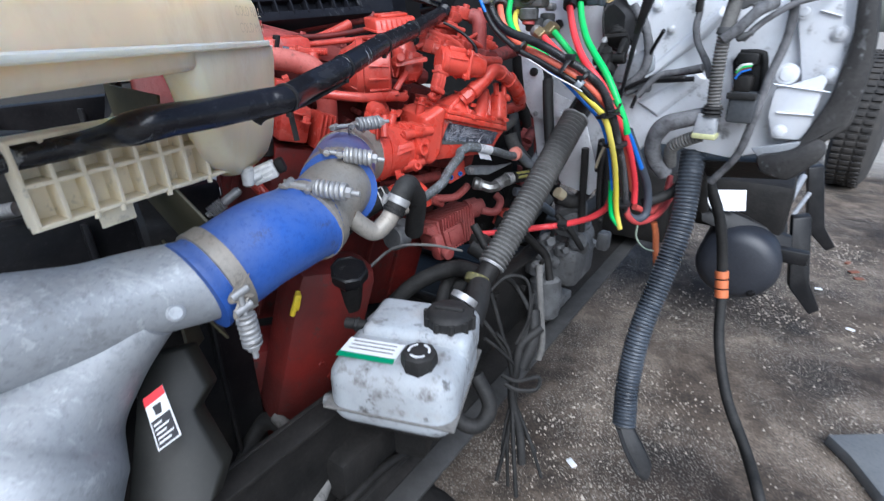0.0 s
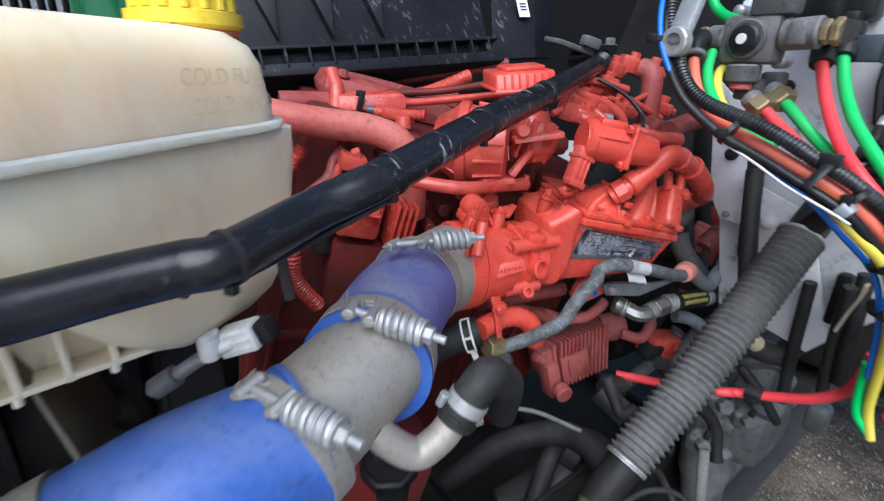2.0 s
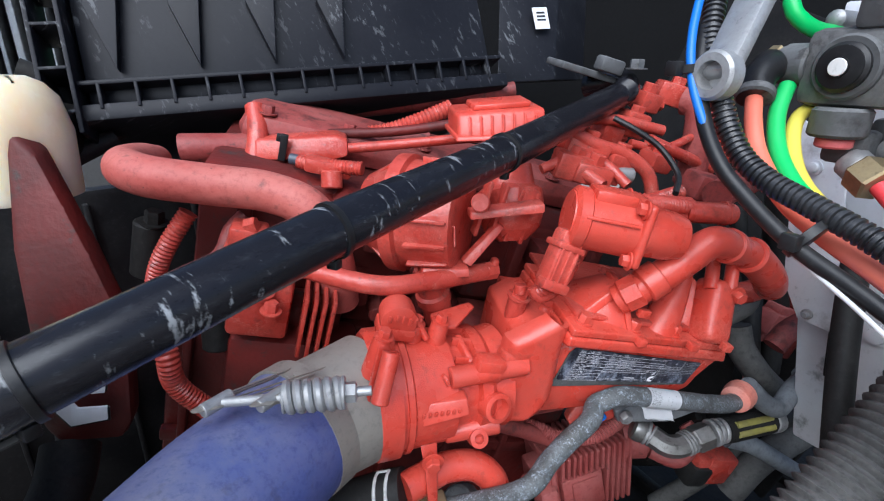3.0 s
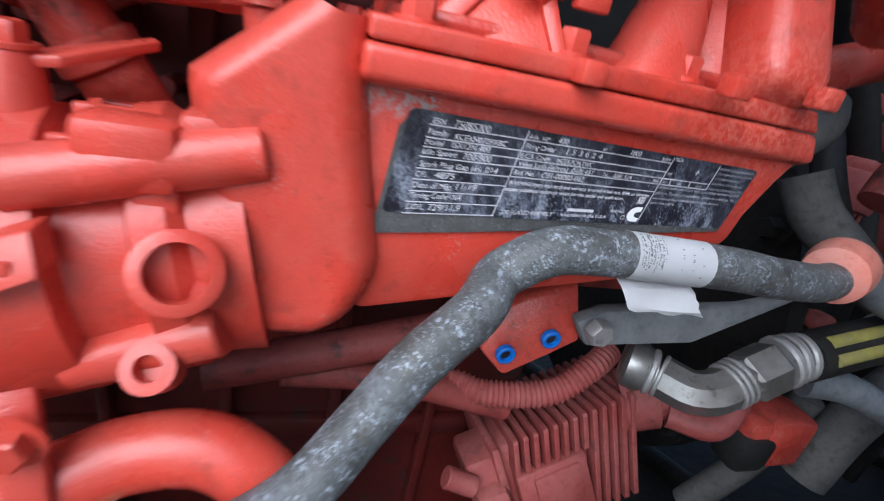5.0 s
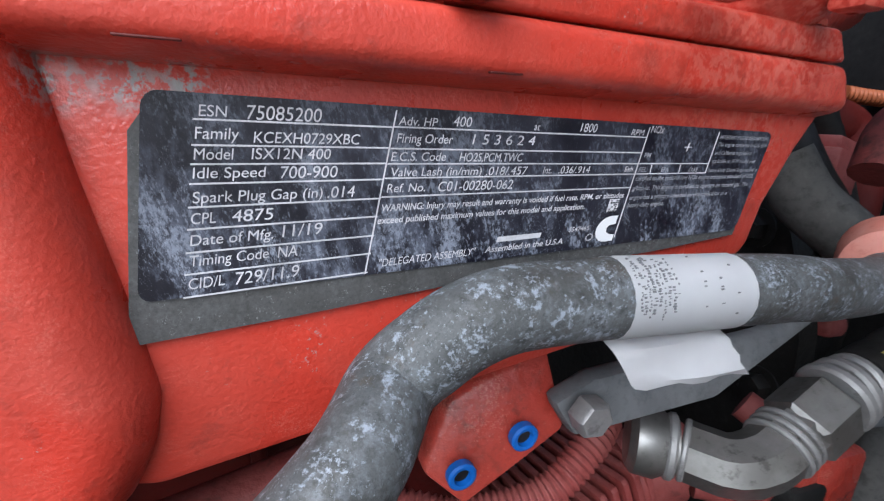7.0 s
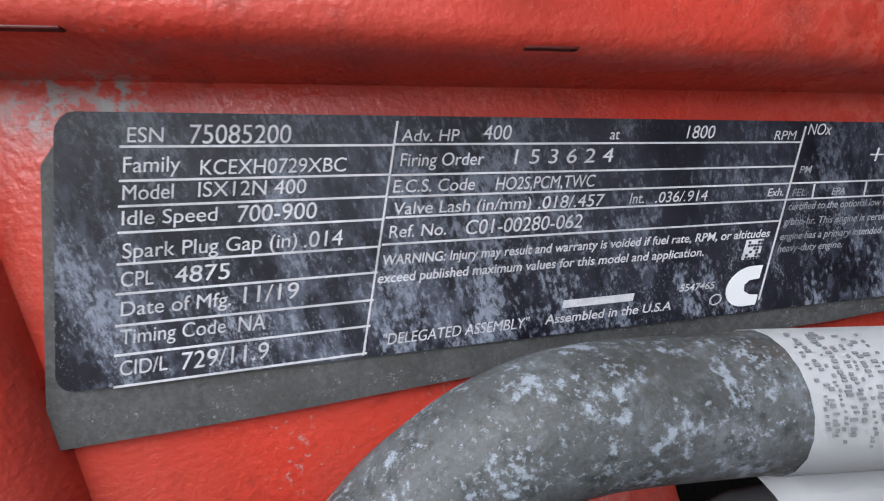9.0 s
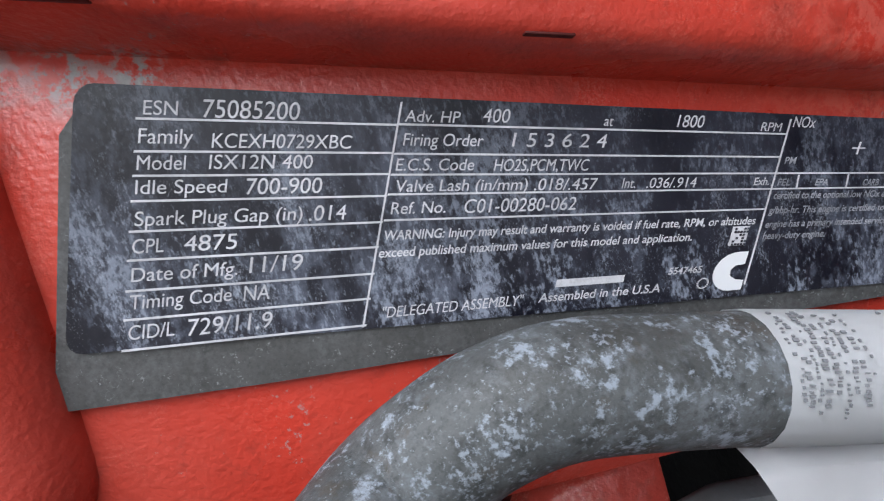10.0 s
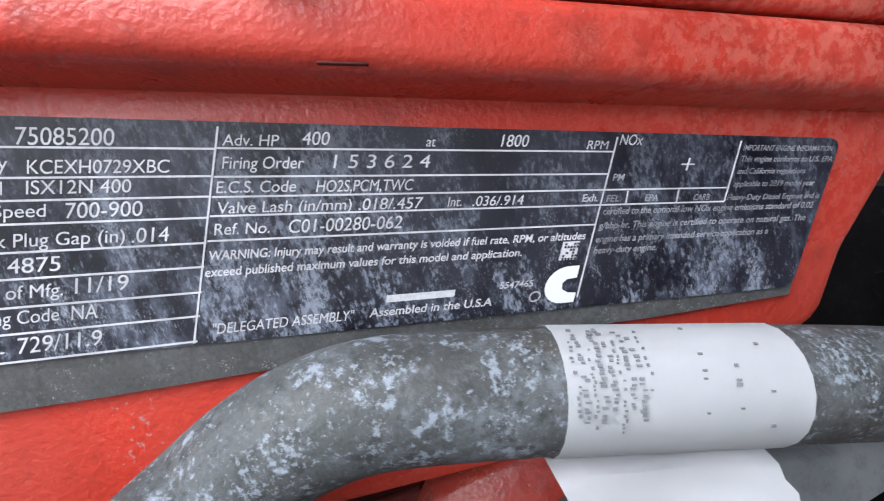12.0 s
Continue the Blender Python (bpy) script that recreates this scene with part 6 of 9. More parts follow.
# ---- ribbed white shroud under the tank ----
shroud = thing("ribbed_shroud", "milky white plastic shroud with a grid of ribs", "shroud")
g0, g1 = P(-0.232, 0.592, 0.978), P(-0.333, 0.415, 0.9695)
gd = (g1 - g0).normalized()
gn = gd.cross(P(0, 0, 1)).normalized()
gn = gn if gn.x > 0 else -gn
gl = (g1 - g0).length
part("back_plate", block((g0 + g1) / 2 + P(0, 0, 0.036) - gn * 0.022, (gl, 0.004, 0.09), basis(gd), 0.001), TANK_LIGHT, shroud)
for z in (0.001, 0.04, 0.08):
    part("flange", block((g0 + g1) / 2 + P(0, 0, z) - gn * 0.01, (gl, 0.024, 0.0045), basis(gd), 0.0012), TANK_LIGHT, shroud)
for k in range(9):
    part("rib", block(g0 + gd * (gl * k / 8) + P(0, 0, 0.04) - gn * 0.01, (0.0045, 0.024, 0.084), basis(gd), 0.0012), TANK_LIGHT, shroud)
for k in (1, 3, 5, 6):
    part("peg", rod(g0 + gd * (gl * k / 8) + P(0, 0, 0.001), g0 + gd * (gl * k / 8) - P(0, 0, 0.006), 0.003, 10), TANK_LIGHT, shroud)
part("tab", block(g0 + gd * gl * 0.62 - P(0, 0, 0.015) - gn * 0.02, (0.036, 0.003, 0.02), basis(gd), 0.001), TANK_LIGHT, shroud)
fan_shroud = thing("fan_shroud", "black plastic fan shroud behind the white ribs and an added dark panel", "fan shroud")
# second panel is added, unseen, only to darken the gap at the left
for c, size, turn in ((P(-0.52, 0.50, 0.62), (0.03, 0.62, 0.62), -40), (P(-0.82, 0.92, 0.66), (0.03, 0.8, 0.7), -21)):
    turn = Matrix.Rotation(radians(turn), 3, "Z")
    part("panel", block(c, size, turn, 0.01), BLACK, fan_shroud)
    for k in range(5):
        part("stiffener", block(c + turn @ Vector((0.02, size[1] * (0.2 * k - 0.4), 0)), (0.014, 0.008, size[2] * 0.94), turn, 0.002), BLACK, fan_shroud)
fan = thing("cooling_fan", "dark cooling fan with broad blades behind the shroud", "fan")
fc = P(-0.38, 0.66, 0.88)
fx = P(0.745, 0.667, 0.0)
part("hub", rod(fc - fx * 0.03, fc + fx * 0.03, 0.06, 28), BLACK, fan)
for k in range(7):
    ang = 2 * math.pi * k / 7
    rad = P(-fx.y, fx.x, 0) * math.cos(ang) + P(0, 0, 1) * math.sin(ang)
    tan = fx.cross(rad)
    part("blade", slab([fc + rad * 0.06 - tan * 0.03 - fx * 0.012, fc + rad * 0.19 - tan * 0.05 - fx * 0.02, fc + rad * 0.2 + tan * 0.04 + fx * 0.02, fc + rad * 0.06 + tan * 0.03 + fx * 0.012], fx * 0.004, 0.001), mat("olive_fan_plastic", (0.06, 0.055, 0.03), 0.45, dust=(0.1, 0.09, 0.06), dust_amount=0.4), fan)
sticker = thing("warning_sticker", "white warning sticker on the black shroud", "sticker")
k0, k1, k2, k3 = P(-0.291, 0.420, 0.769), P(-0.270, 0.427, 0.784), P(-0.251, 0.408, 0.731), P(-0.276, 0.400, 0.714)
sn = (k1 - k0).cross(k3 - k0).normalized()
sn = sn if sn.y < 0 else -sn
part("sheet", slab([k0, k1, k2, k3], sn * 0.0006, 0), PAPER, sticker)
part("red_band", slab([k0 + sn * 0.0007, k1 + sn * 0.0007, lerp3(k1, k2, 0.16) + sn * 0.0007, lerp3(k0, k3, 0.16) + sn * 0.0007], sn * 0.0003, 0), AIR_RED, sticker)
def on_sticker(across, down, lift=0.0007):
    return lerp3(lerp3(k0, k3, down), lerp3(k1, k2, down), across) + sn * lift


part("black_block", slab([on_sticker(0.06, 0.46), on_sticker(0.94, 0.46), on_sticker(0.94, 0.97), on_sticker(0.06, 0.97)], sn * 0.0003, 0), INK, sticker)
bm = bmesh.new()
for k in range(5):
    f0, f1 = 0.53 + 0.085 * k, 0.565 + 0.085 * k
    slab([on_sticker(0.14, f0, 0.0011), on_sticker(0.5 + 0.09 * (k * 3 % 5), f0, 0.0011), on_sticker(0.5 + 0.09 * (k * 3 % 5), f1, 0.0011), on_sticker(0.14, f1, 0.0011)], sn * 0.0002, 0, bm)
part("white_bars", bm, PAPER, sticker)
bm = slab([on_sticker(0.3, 0.22), on_sticker(0.7, 0.24), on_sticker(0.62, 0.42), on_sticker(0.34, 0.4)], sn * 0.0003, 0)
part("picture_mark", bm, INK, sticker)
single("shroud_panel", slab([P(-0.340, 0.495, 0.768), P(-0.295, 0.518, 0.768), P(-0.270, 0.505, 0.715), P(-0.284, 0.484, 0.693), P(-0.235, 0.442, 0.647), P(-0.235, 0.401, 0.629), P(-0.321, 0.386, 0.647)], P(0, 0.03, -0.01), 0.004), mat("olive_black_plastic", (0.012, 0.012, 0.009), 0.5, dust=(0.03, 0.028, 0.022), dust_amount=0.2, dust_scale=8), "black plastic shroud panel beneath the charge pipe", "shroud panel")

# ---- support bar over the engine ----
bar = thing("support_bar", "scuffed black tubular support bar with cable ties", "bar")
BAR_END = P(0.017, 1.242, 1.171)
bp = [P(-0.386, 0.394, 1.029), P(-0.333, 0.430, 1.035), P(-0.298, 0.455, 1.041), P(-0.233, 0.442, 1.058), P(-0.213, 0.466, 1.061), P(-0.196, 0.5, 1.061), P(-0.175, 0.534, 1.063), P(-0.155, 0.559, 1.065), P(-0.141, 0.573, 1.067), P(-0.132, 0.645, 1.075), P(-0.099, 0.700, 1.092), P(-0.063, 0.832, 1.117), P(-0.028, 1.006, 1.138), P(0.017, 1.242, 1.171), BAR_END + P(0.012, 0.02, 0.01), BAR_END + P(0.002, 0.05, 0.018), BAR_END + P(-0.04, 0.07, 0.012)]
part("tube", sweep(path_points(bp, 0.005), lambda s, w: 0.0149 if s > 0.17 else 0.0149 - 0.004 * min(1, (0.17 - s) / 0.03), 28), BAR_BLACK, bar)
for i, j, f in ((8, 9, 0.0), (10, 11, 0.0), (11, 12, 0.0), (12, 13, 0.0)):
    c0 = lerp3(bp[i], bp[j], f)
    ax = bp[i + 1] - bp[i - 1]
    bm = torus_band(c0, ax, 0.0151, 0.004, 0.0012)
    block(c0 + P(0.003, -0.004, -0.017), (0.007, 0.006, 0.006), None, 0.001, bm)
    part("cable_tie", bm, BLACK, bar)
bm = tube([bp[8] + P(0.0, 0.0, -0.014), bp[9] + P(0, 0, -0.019), bp[10] + P(0, 0, -0.018)], 0.005, 8, squash=0.5)
tube([bp[8] + P(-0.005, 0.0, -0.012), bp[8] + P(-0.03, 0.0, -0.02), bp[8] + P(-0.036, -0.003, -0.027)], 0.0055, 8, bm=bm)
part("hanging_strap", bm, RUBBER, bar)
part("strap_end", tube([bp[9] + P(-0.03, -0.0, -0.02), bp[9] + P(-0.028, 0.0, -0.045), bp[9] + P(-0.025, 0.0, -0.07)], 0.004, 8, squash=0.5), RUBBER, bar)
bk = P(0.018, 1.260, 1.198)
bm = block(bk + P(-0.03, 0.02, 0.0), (0.11, 0.05, 0.008), EM, 0.002)
block(bk + P(-0.01, 0.0, 0.01), (0.03, 0.02, 0.016), EM, 0.003, bm)
hexbolt(bk + P(0.02, 0.0, 0.006), (0, 0, 1), 0.014, 0.01, bm)
single("bar_bracket", bm, GREY_CAST, "dusty grey steel bracket holding the bar's end", "bracket")
single("bar_end_bracket", joined([block(P(-0.509, 0.599, 0.999), (0.06, 0.05, 0.05), None, 0.008), block(P(-0.518, 0.596, 0.946), (0.05, 0.05, 0.14), None, 0.006)]), GREASE, "greasy black bracket under the bar's end", "bracket")
single("bolt_stack", ribbed([P(-0.481, 0.531, 0.945), P(-0.458, 0.533, 0.949)], 0.009, 0.004, 0.3, 14), ZINC, "zinc bolt with washers", "bolt")
# hood struts behind the tank
single("black_post", block(P(-0.707, 0.927, 1.001) - P(0, 0, 0.4), (0.02, 0.02, 1.0), Matrix.Rotation(0.3, 3, "Y"), 0.003), BLACK, "black post behind the coolant tank", "post")

# ---- black air box at the top ----
box = thing("air_box", "dusty black plastic air cleaner box with ribs", "air cleaner")
q = [P(-0.538, 0.985, 1.139), P(-0.177, 1.389, 1.181), P(-0.211, 1.469, 1.335), P(-0.588, 1.024, 1.297)]
bn = (q[1] - q[0]).cross(q[3] - q[0]).normalized()
bn = bn if bn.y < 0 else -bn
bx = (q[1] - q[0]).normalized()
bu = bn.cross(bx)
bu = bu if bu.z > 0 else -bu
bl = (q[1] - q[0]).length
part("body", block((q[0] + q[1]) / 2 + bu * 0.14 - bn * 0.15, (bl, 0.3, 0.26), Matrix((bx, -bn, bu)).transposed(), 0.012), AIRBOX, box)
part("lip", block((q[0] + q[1]) / 2 + bu * 0.034 - bn * 0.128, (bl + 0.01, 0.3, 0.006), Matrix((bx, -bn, bu)).transposed(), 0.002), AIRBOX, box)
part("rim", block((q[0] + q[1]) / 2 + bu * 0.0 - bn * 0.13, (bl + 0.02, 0.3, 0.02), Matrix((bx, -bn, bu)).transposed(), 0.003), AIRBOX, box)
for k in range(14):
    part("tooth", block(lerp3(q[0], q[1], (k + 0.5) / 14) + bu * 0.018 + bn * 0.012, (0.004, 0.02, 0.03), Matrix((bx, -bn, bu)).transposed(), 0.001), AIRBOX, box)
for k in range(4):
    part("fin", slab([lerp3(q[0], q[1], (k + 0.2) / 6) + bu * 0.13 + bn * 0.001, lerp3(q[0], q[1], (k + 0.8) / 6) + bu * 0.26 + bn * 0.001, lerp3(q[0], q[1], (k + 0.82) / 6) + bu * 0.26 + bn * 0.001, lerp3(q[0], q[1], (k + 0.46) / 6) + bu * 0.05 + bn * 0.001], bn * 0.014, 0.001), AIRBOX, box)
for k in range(5):
    part("ladder_rung", block(q[0] - bx * 0.018 + bu * 0.05 * k, (0.034, 0.06, 0.004), Matrix((bx, -bn, bu)).transposed(), 0.001), AIRBOX, box)
for k in range(2):
    part("ladder_rail", block(q[0] - bx * (0.003 + 0.03 * k) + bu * 0.1, (0.005, 0.06, 0.25), Matrix((bx, -bn, bu)).transposed(), 0.001), AIRBOX, box)
st = P(-0.148, 1.511, 1.284)
tag = thing("code_label", "small white printed label on the black box", "label")
part("sheet", block(st, (0.028, 0.001, 0.036), Matrix((bx, -bn, bu)).transposed(), 0), PAPER, tag)
part("print_bars", joined([block(st + bn * 0.001 + bu * (0.009 - 0.006 * k), (0.016, 0.0006, 0.003), Matrix((bx, -bn, bu)).transposed(), 0) for k in range(3)]), INK, tag)
single("box_lid_side", slab([P(-0.187, 1.419, 1.181), P(-0.114, 1.500, 1.187), P(-0.144, 1.592, 1.370), P(-0.225, 1.507, 1.360)], P(0.03, 0.1, 0), 0.004), AIRBOX, "black side of the air box", "panel")
# added black panel; its colour stands for the cavity's shade
single("cavity_shade_panel", block(P(0.05, 2.05, 1.6), (1.8, 0.06, 1.3), Matrix.Rotation(radians(6), 3, "Z"), 0.01), mat("cavity_shade_black", (0.006, 0.006, 0.0065), 0.8, spec=0.1), "black panel put in for the dark cavity behind the engine", "cab panel", kind="structure")
# ---- firewall and cab ----
FN = P(-0.62, -0.785, 0).normalized()
FX = P(0.785, -0.62, 0).normalized()
fw = tagged(bm_object("wall_firewall", slab([P(0.224, 1.314, 1.273), P(0.718, 0.924, 1.230), P(0.731, 0.914, 1.130), P(0.730, 0.915, 1.049), P(0.716, 0.925, 0.973), P(0.694, 0.943, 0.928), P(0.616, 1.005, 0.896), P(0.489, 1.105, 0.910), P(0.409, 1.168, 0.787), P(0.282, 1.269, 0.779), P(0.249, 1.294, 0.972)], -FN * 0.02, 0.004), PANEL), "grey painted sheet metal firewall with bolts", "firewall", kind="structure")


def fpart(name, bm, material=PANEL, label=""):
    return part(name, bm, material, fw, label)


fpart("lower_plate", slab([P(0.208, 1.301, 1.164), P(0.256, 1.264, 1.112), P(0.287, 1.239, 0.937), P(0.253, 1.266, 0.939), P(0.234, 1.281, 0.976)], FN * 0.004, 0.001))
fpart("black_strip", slab([P(0.267, 1.265, 1.063), P(0.288, 1.248, 1.046), P(0.304, 1.236, 0.887), P(0.288, 1.248, 0.882)], FN * 0.006, 0.002), RUBBER, "black rubber strip")
fpart("lower_skirt", slab([P(0.296, 1.247, 1.001), P(0.357, 1.199, 0.974), P(0.409, 1.158, 0.795), P(0.392, 1.172, 0.764), P(0.330, 1.221, 0.780), P(0.307, 1.238, 0.886)], FN * 0.004, 0.001))
fpart("side_pressing", slab([P(0.638, 0.972, 1.219), P(0.694, 0.928, 1.215), P(0.723, 0.905, 1.050), P(0.678, 0.940, 1.046)], FN * 0.006, 0.003))
fpart("side_pressing", slab([P(0.643, 0.957, 1.035), P(0.702, 0.911, 1.068), P(0.697, 0.915, 0.995), P(0.700, 0.913, 0.950), P(0.655, 0.949, 0.948), P(0.643, 0.957, 0.989)], FN * 0.006, 0.003))
for p, q in ((P(0.636, 0.953, 1.045), P(0.704, 0.900, 1.036)), (P(0.649, 0.943, 0.996), P(0.693, 0.908, 0.996)), (P(0.672, 0.935, 1.165), P(0.696, 0.916, 1.156))):
    fpart("crease", tube([p, q], 0.004, 8, squash=0.5), PANEL)
fpart("pressed_ridge", loft([P(0.420, 1.159, 1.008), P(0.495, 1.100, 1.099), P(0.562, 1.047, 1.182), P(0.571, 1.040, 1.157), P(0.538, 1.066, 1.110), P(0.481, 1.111, 1.051), P(0.440, 1.143, 1.000)], [p + FN * 0.013 for p in (P(0.432, 1.1495, 1.012), P(0.497, 1.0985, 1.091), P(0.560, 1.0485, 1.168), P(0.564, 1.0455, 1.160), P(0.532, 1.0705, 1.112), P(0.484, 1.1085, 1.057), P(0.441, 1.1425, 1.008))], 0.003), PANEL)
fpart("pressed_ridge", loft([P(0.457, 1.130, 0.992), P(0.546, 1.060, 1.066), P(0.562, 1.047, 1.045), P(0.496, 1.100, 0.962)], [p + FN * 0.008 for p in (P(0.466, 1.1225, 0.990), P(0.543, 1.062, 1.056), P(0.552, 1.055, 1.047), P(0.494, 1.1015, 0.972))], 0.002), PANEL)
fpart("bright_brace", slab([P(0.406, 1.163, 1.058), P(0.457, 1.122, 1.102), P(0.475, 1.108, 1.088), P(0.478, 1.105, 1.059), P(0.438, 1.137, 1.029), P(0.414, 1.156, 1.031)], FN * 0.012, 0.006), CAST_ALU, "bright folded brace")
for p, r in ((P(0.444, 1.136, 1.172), 0.008), (P(0.493, 1.098, 1.138), 0.006), (P(0.654, 0.949, 1.063), 0.013), (P(0.702, 0.911, 1.066), 0.009), (P(0.700, 0.913, 1.130), 0.009), (P(0.654, 0.949, 1.164), 0.008), (P(0.658, 0.935, 0.963), 0.009), (P(0.433, 1.144, 1.238), 0.009), (P(0.466, 1.118, 1.183), 0.008), (P(0.417, 1.098, 1.097), 0.008), (P(0.313, 1.229, 0.949), 0.009), (P(0.231, 1.278, 1.108), 0.006)):
    fpart("panel_bolt", lathe(p, p + FN, [(0, r * 1.4), (0.002, r * 1.4), (0.0025, r), (0.006, r * 0.9), (0.007, r * 0.5)], 18), PANEL)
for p in (P(0.298, 1.250, 1.150), P(0.250, 1.263, 1.046)):
    fpart("rubber_stop", lathe(p, p + FN, [(0, 0.0075), (0.004, 0.01), (0.01, 0.01), (0.012, 0.006)], 16), RUBBER)
fpart("small_stud", lathe(P(0.258, 1.257, 0.948), Vector(P(0.258, 1.257, 0.948)) + FN, [(0, 0.006), (0.003, 0.006), (0.0035, 0.0035), (0.008, 0.003)], 12), ZINC)
fpart("rubber_stop", lathe(P(0.260, 1.305, 1.039), P(0.254, 1.283, 1.038), [(0, 0.008), (0.008, 0.0095), (0.014, 0.0095), (0.016, 0.005)], 16), RUBBER)
single("black_upright", slab([P(0.264, 1.270, 1.065), P(0.289, 1.271, 1.040), P(0.307, 1.260, 0.902), P(0.311, 1.247, 0.804), P(0.302, 1.253, 0.798), P(0.292, 1.268, 0.910)], FN * -0.015, 0.003), RUBBER, "black upright strap beside the grey panel", "strap")
single("drain_hose", tube([P(0.2735, 1.2193, 1.0304), P(0.2754, 1.195, 0.9686), P(0.2797, 1.1729, 0.9098), P(0.2871, 1.1473, 0.8393), P(0.293, 1.14, 0.80)], 0.0125, 18), RUBBER, "black hose hanging along the panel's edge", "hose")
# steering shaft with rubber boot
steer = thing("steering_shaft", "black steering shaft joint with a rubber boot in the firewall", "steering shaft")
rim = [P(0.383, 1.173, 1.108), P(0.376, 1.179, 1.157), P(0.376, 1.179, 1.183), P(0.385, 1.172, 1.199), P(0.398, 1.162, 1.205), P(0.411, 1.151, 1.196), P(0.427, 1.138, 1.179), P(0.436, 1.132, 1.166), P(0.438, 1.130, 1.111), P(0.428, 1.138, 1.095), P(0.410, 1.152, 1.092)]
part("shield", slab(rim, FN * 0.012, 0.004), BLACK, steer, "black moulded shield")
top = P(0.389, 1.120, 1.158)
inner = [lerp3(p, top, 0.42) + FN * 0.03 for p in rim]
bm = bmesh.new()
lo = [bm.verts.new(lerp3(p, top, 0.1) + FN * 0.011) for p in rim]
hi = [bm.verts.new(p) for p in inner]
for k in range(len(rim)):
    bm.faces.new((lo[k], lo[(k + 1) % len(rim)], hi[(k + 1) % len(rim)], hi[k]))
bm.faces.new(hi)
bmesh.ops.recalc_face_normals(bm, faces=bm.faces[:])
part("boot", bm, BLACK, steer)
g0_, g1_ = P(0.400, 1.149, 1.150), P(0.386, 1.100, 1.119)
part("gaiter", ribbed([g0_, g1_], 0.019, 0.006, 0.18, 20), RUBBER, steer)
ya, yb = P(0.385, 1.098, 1.118), P(0.366, 1.069, 1.083)
ym = basis(yb - ya, FN)
part("yoke", joined([block(ya, (0.012, 0.05, 0.03), ym, 0.004), block(lerp3(ya, yb, 0.55) + ym.col[1] * 0.021, (0.042, 0.013, 0.028), ym, 0.005), block(lerp3(ya, yb, 0.55) - ym.col[1] * 0.021, (0.042, 0.013, 0.028), ym, 0.005)]), GREASE, steer)
part("cross_joint", joined([rod(yb - ym.col[1] * 0.032, yb + ym.col[1] * 0.032, 0.0105, 16), rod(yb - ym.col[2] * 0.026, yb + ym.col[2] * 0.026, 0.0105, 16)]), GREASE, steer)
part("bright_clip", block(ya - ym.col[1] * 0.02 + FN * 0.014, (0.016, 0.01, 0.012), ym, 0.003), ZINC, steer, "bright zinc clip")
part("lower_yoke", joined([block(lerp3(ya, yb, 1.35), (0.03, 0.02, 0.05), ym, 0.006), rod(lerp3(ya, yb, 1.4), lerp3(ya, yb, 1.8), 0.019, 18)]), GREASE, steer)
part("shaft", tube([lerp3(ya, yb, 1.5), P(0.345, 1.069, 1.036), P(0.336, 1.111, 0.993), P(0.330, 1.128, 0.970)], 0.017, 18), BLACK, steer)
# corrugated cover over the lower shaft
corr = thing("corrugated_boot", "long dusty grey corrugated rubber boot on the steering shaft", "boot")
h0, h1 = P(0.324, 1.131, 0.954), P(0.131, 0.921, 0.690)
part("bellows", ribbed([h0, lerp3(h0, h1, 0.35) + P(0.004, 0, 0.006), lerp3(h0, h1, 0.7) + P(0.004, 0, 0.004), h1], 0.0305, 0.0095, 0.17, 28), BOOT, corr)
part("top_cuff", rod(h0 + (h0 - h1).normalized() * 0.005, h0, 0.0315, 28), ZINC, corr, "bright clamp ring")
part("clamp_ring", torus_band(h1, h1 - h0, 0.0275, 0.006, 0.0012), ZINC, corr)
part("top_sleeve", rod(h0 + (h0 - h1).normalized() * 0.075, h0, 0.024, 24), BLACK, corr)
part("lower_sleeve", rod(h1, h1 + (h1 - h0).normalized() * 0.09, 0.023, 20), GREASE, corr)

# ---- air valve ----
valve = thing("air_valve", "grey cast air valve with brass fittings and bolts", "valve")
v0 = P(0.196, 1.099, 1.206)
VZ = P(0, 0, 1)
VM = Matrix((FX, -FN, VZ)).transposed()
vp = lambda x, y, z: v0 + FX * x + FN * y + VZ * z
VGREY = mat("sooty_valve_casting", (0.08, 0.08, 0.08), 0.45, metal=0.2, dust=(0.19, 0.185, 0.18), dust_amount=0.4, dust_scale=40, bump=0.5, bump_scale=150, speck=0.5, settle=(0.25, 0.25, 0.25), settle_amount=0.5)
part("body", block(vp(0, -0.02, 0), (0.068, 0.036, 0.056), VM, 0.008), VGREY, valve)
part("boss", rod(vp(0, -0.004, 0), vp(0, 0.003, 0), 0.023, 30), GREY_CAST, valve)
part("side_port", joined([rod(vp(-0.03, -0.015, 0.002), vp(-0.052, -0.015, 0.002), 0.0165, 22), rod(vp(-0.05, -0.015, 0.002), vp(-0.056, -0.015, 0.002), 0.0145, 22)]), GREY_CAST, valve)
part("side_port", joined([rod(vp(0.036, -0.012, 0.004), vp(0.075, -0.012, 0.006), 0.0175, 22), block(vp(0.056, -0.012, 0.005), (0.02, 0.04, 0.026), VM, 0.004)]), VGREY, valve)
part("lower_port", rod(vp(0, -0.012, -0.028), vp(0, -0.012, -0.05), 0.0195, 22), GREY_CAST, valve)
part("upper_port", block(vp(0.02, -0.015, 0.05), (0.05, 0.03, 0.05), VM, 0.006), GREY_CAST, valve)
part("hub", lathe(vp(0, 0.003, 0), vp(0, 0.02, 0), [(0, 0.0175), (0.003, 0.0175), (0.005, 0.015), (0.006, 0.015), (0.007, 0.007), (0.0085, 0.007)], 32), BLACK, valve)
part("hub_dot", rod(vp(0, 0.0105, 0), vp(0, 0.0125, 0), 0.0062, 20), WHITE, valve)
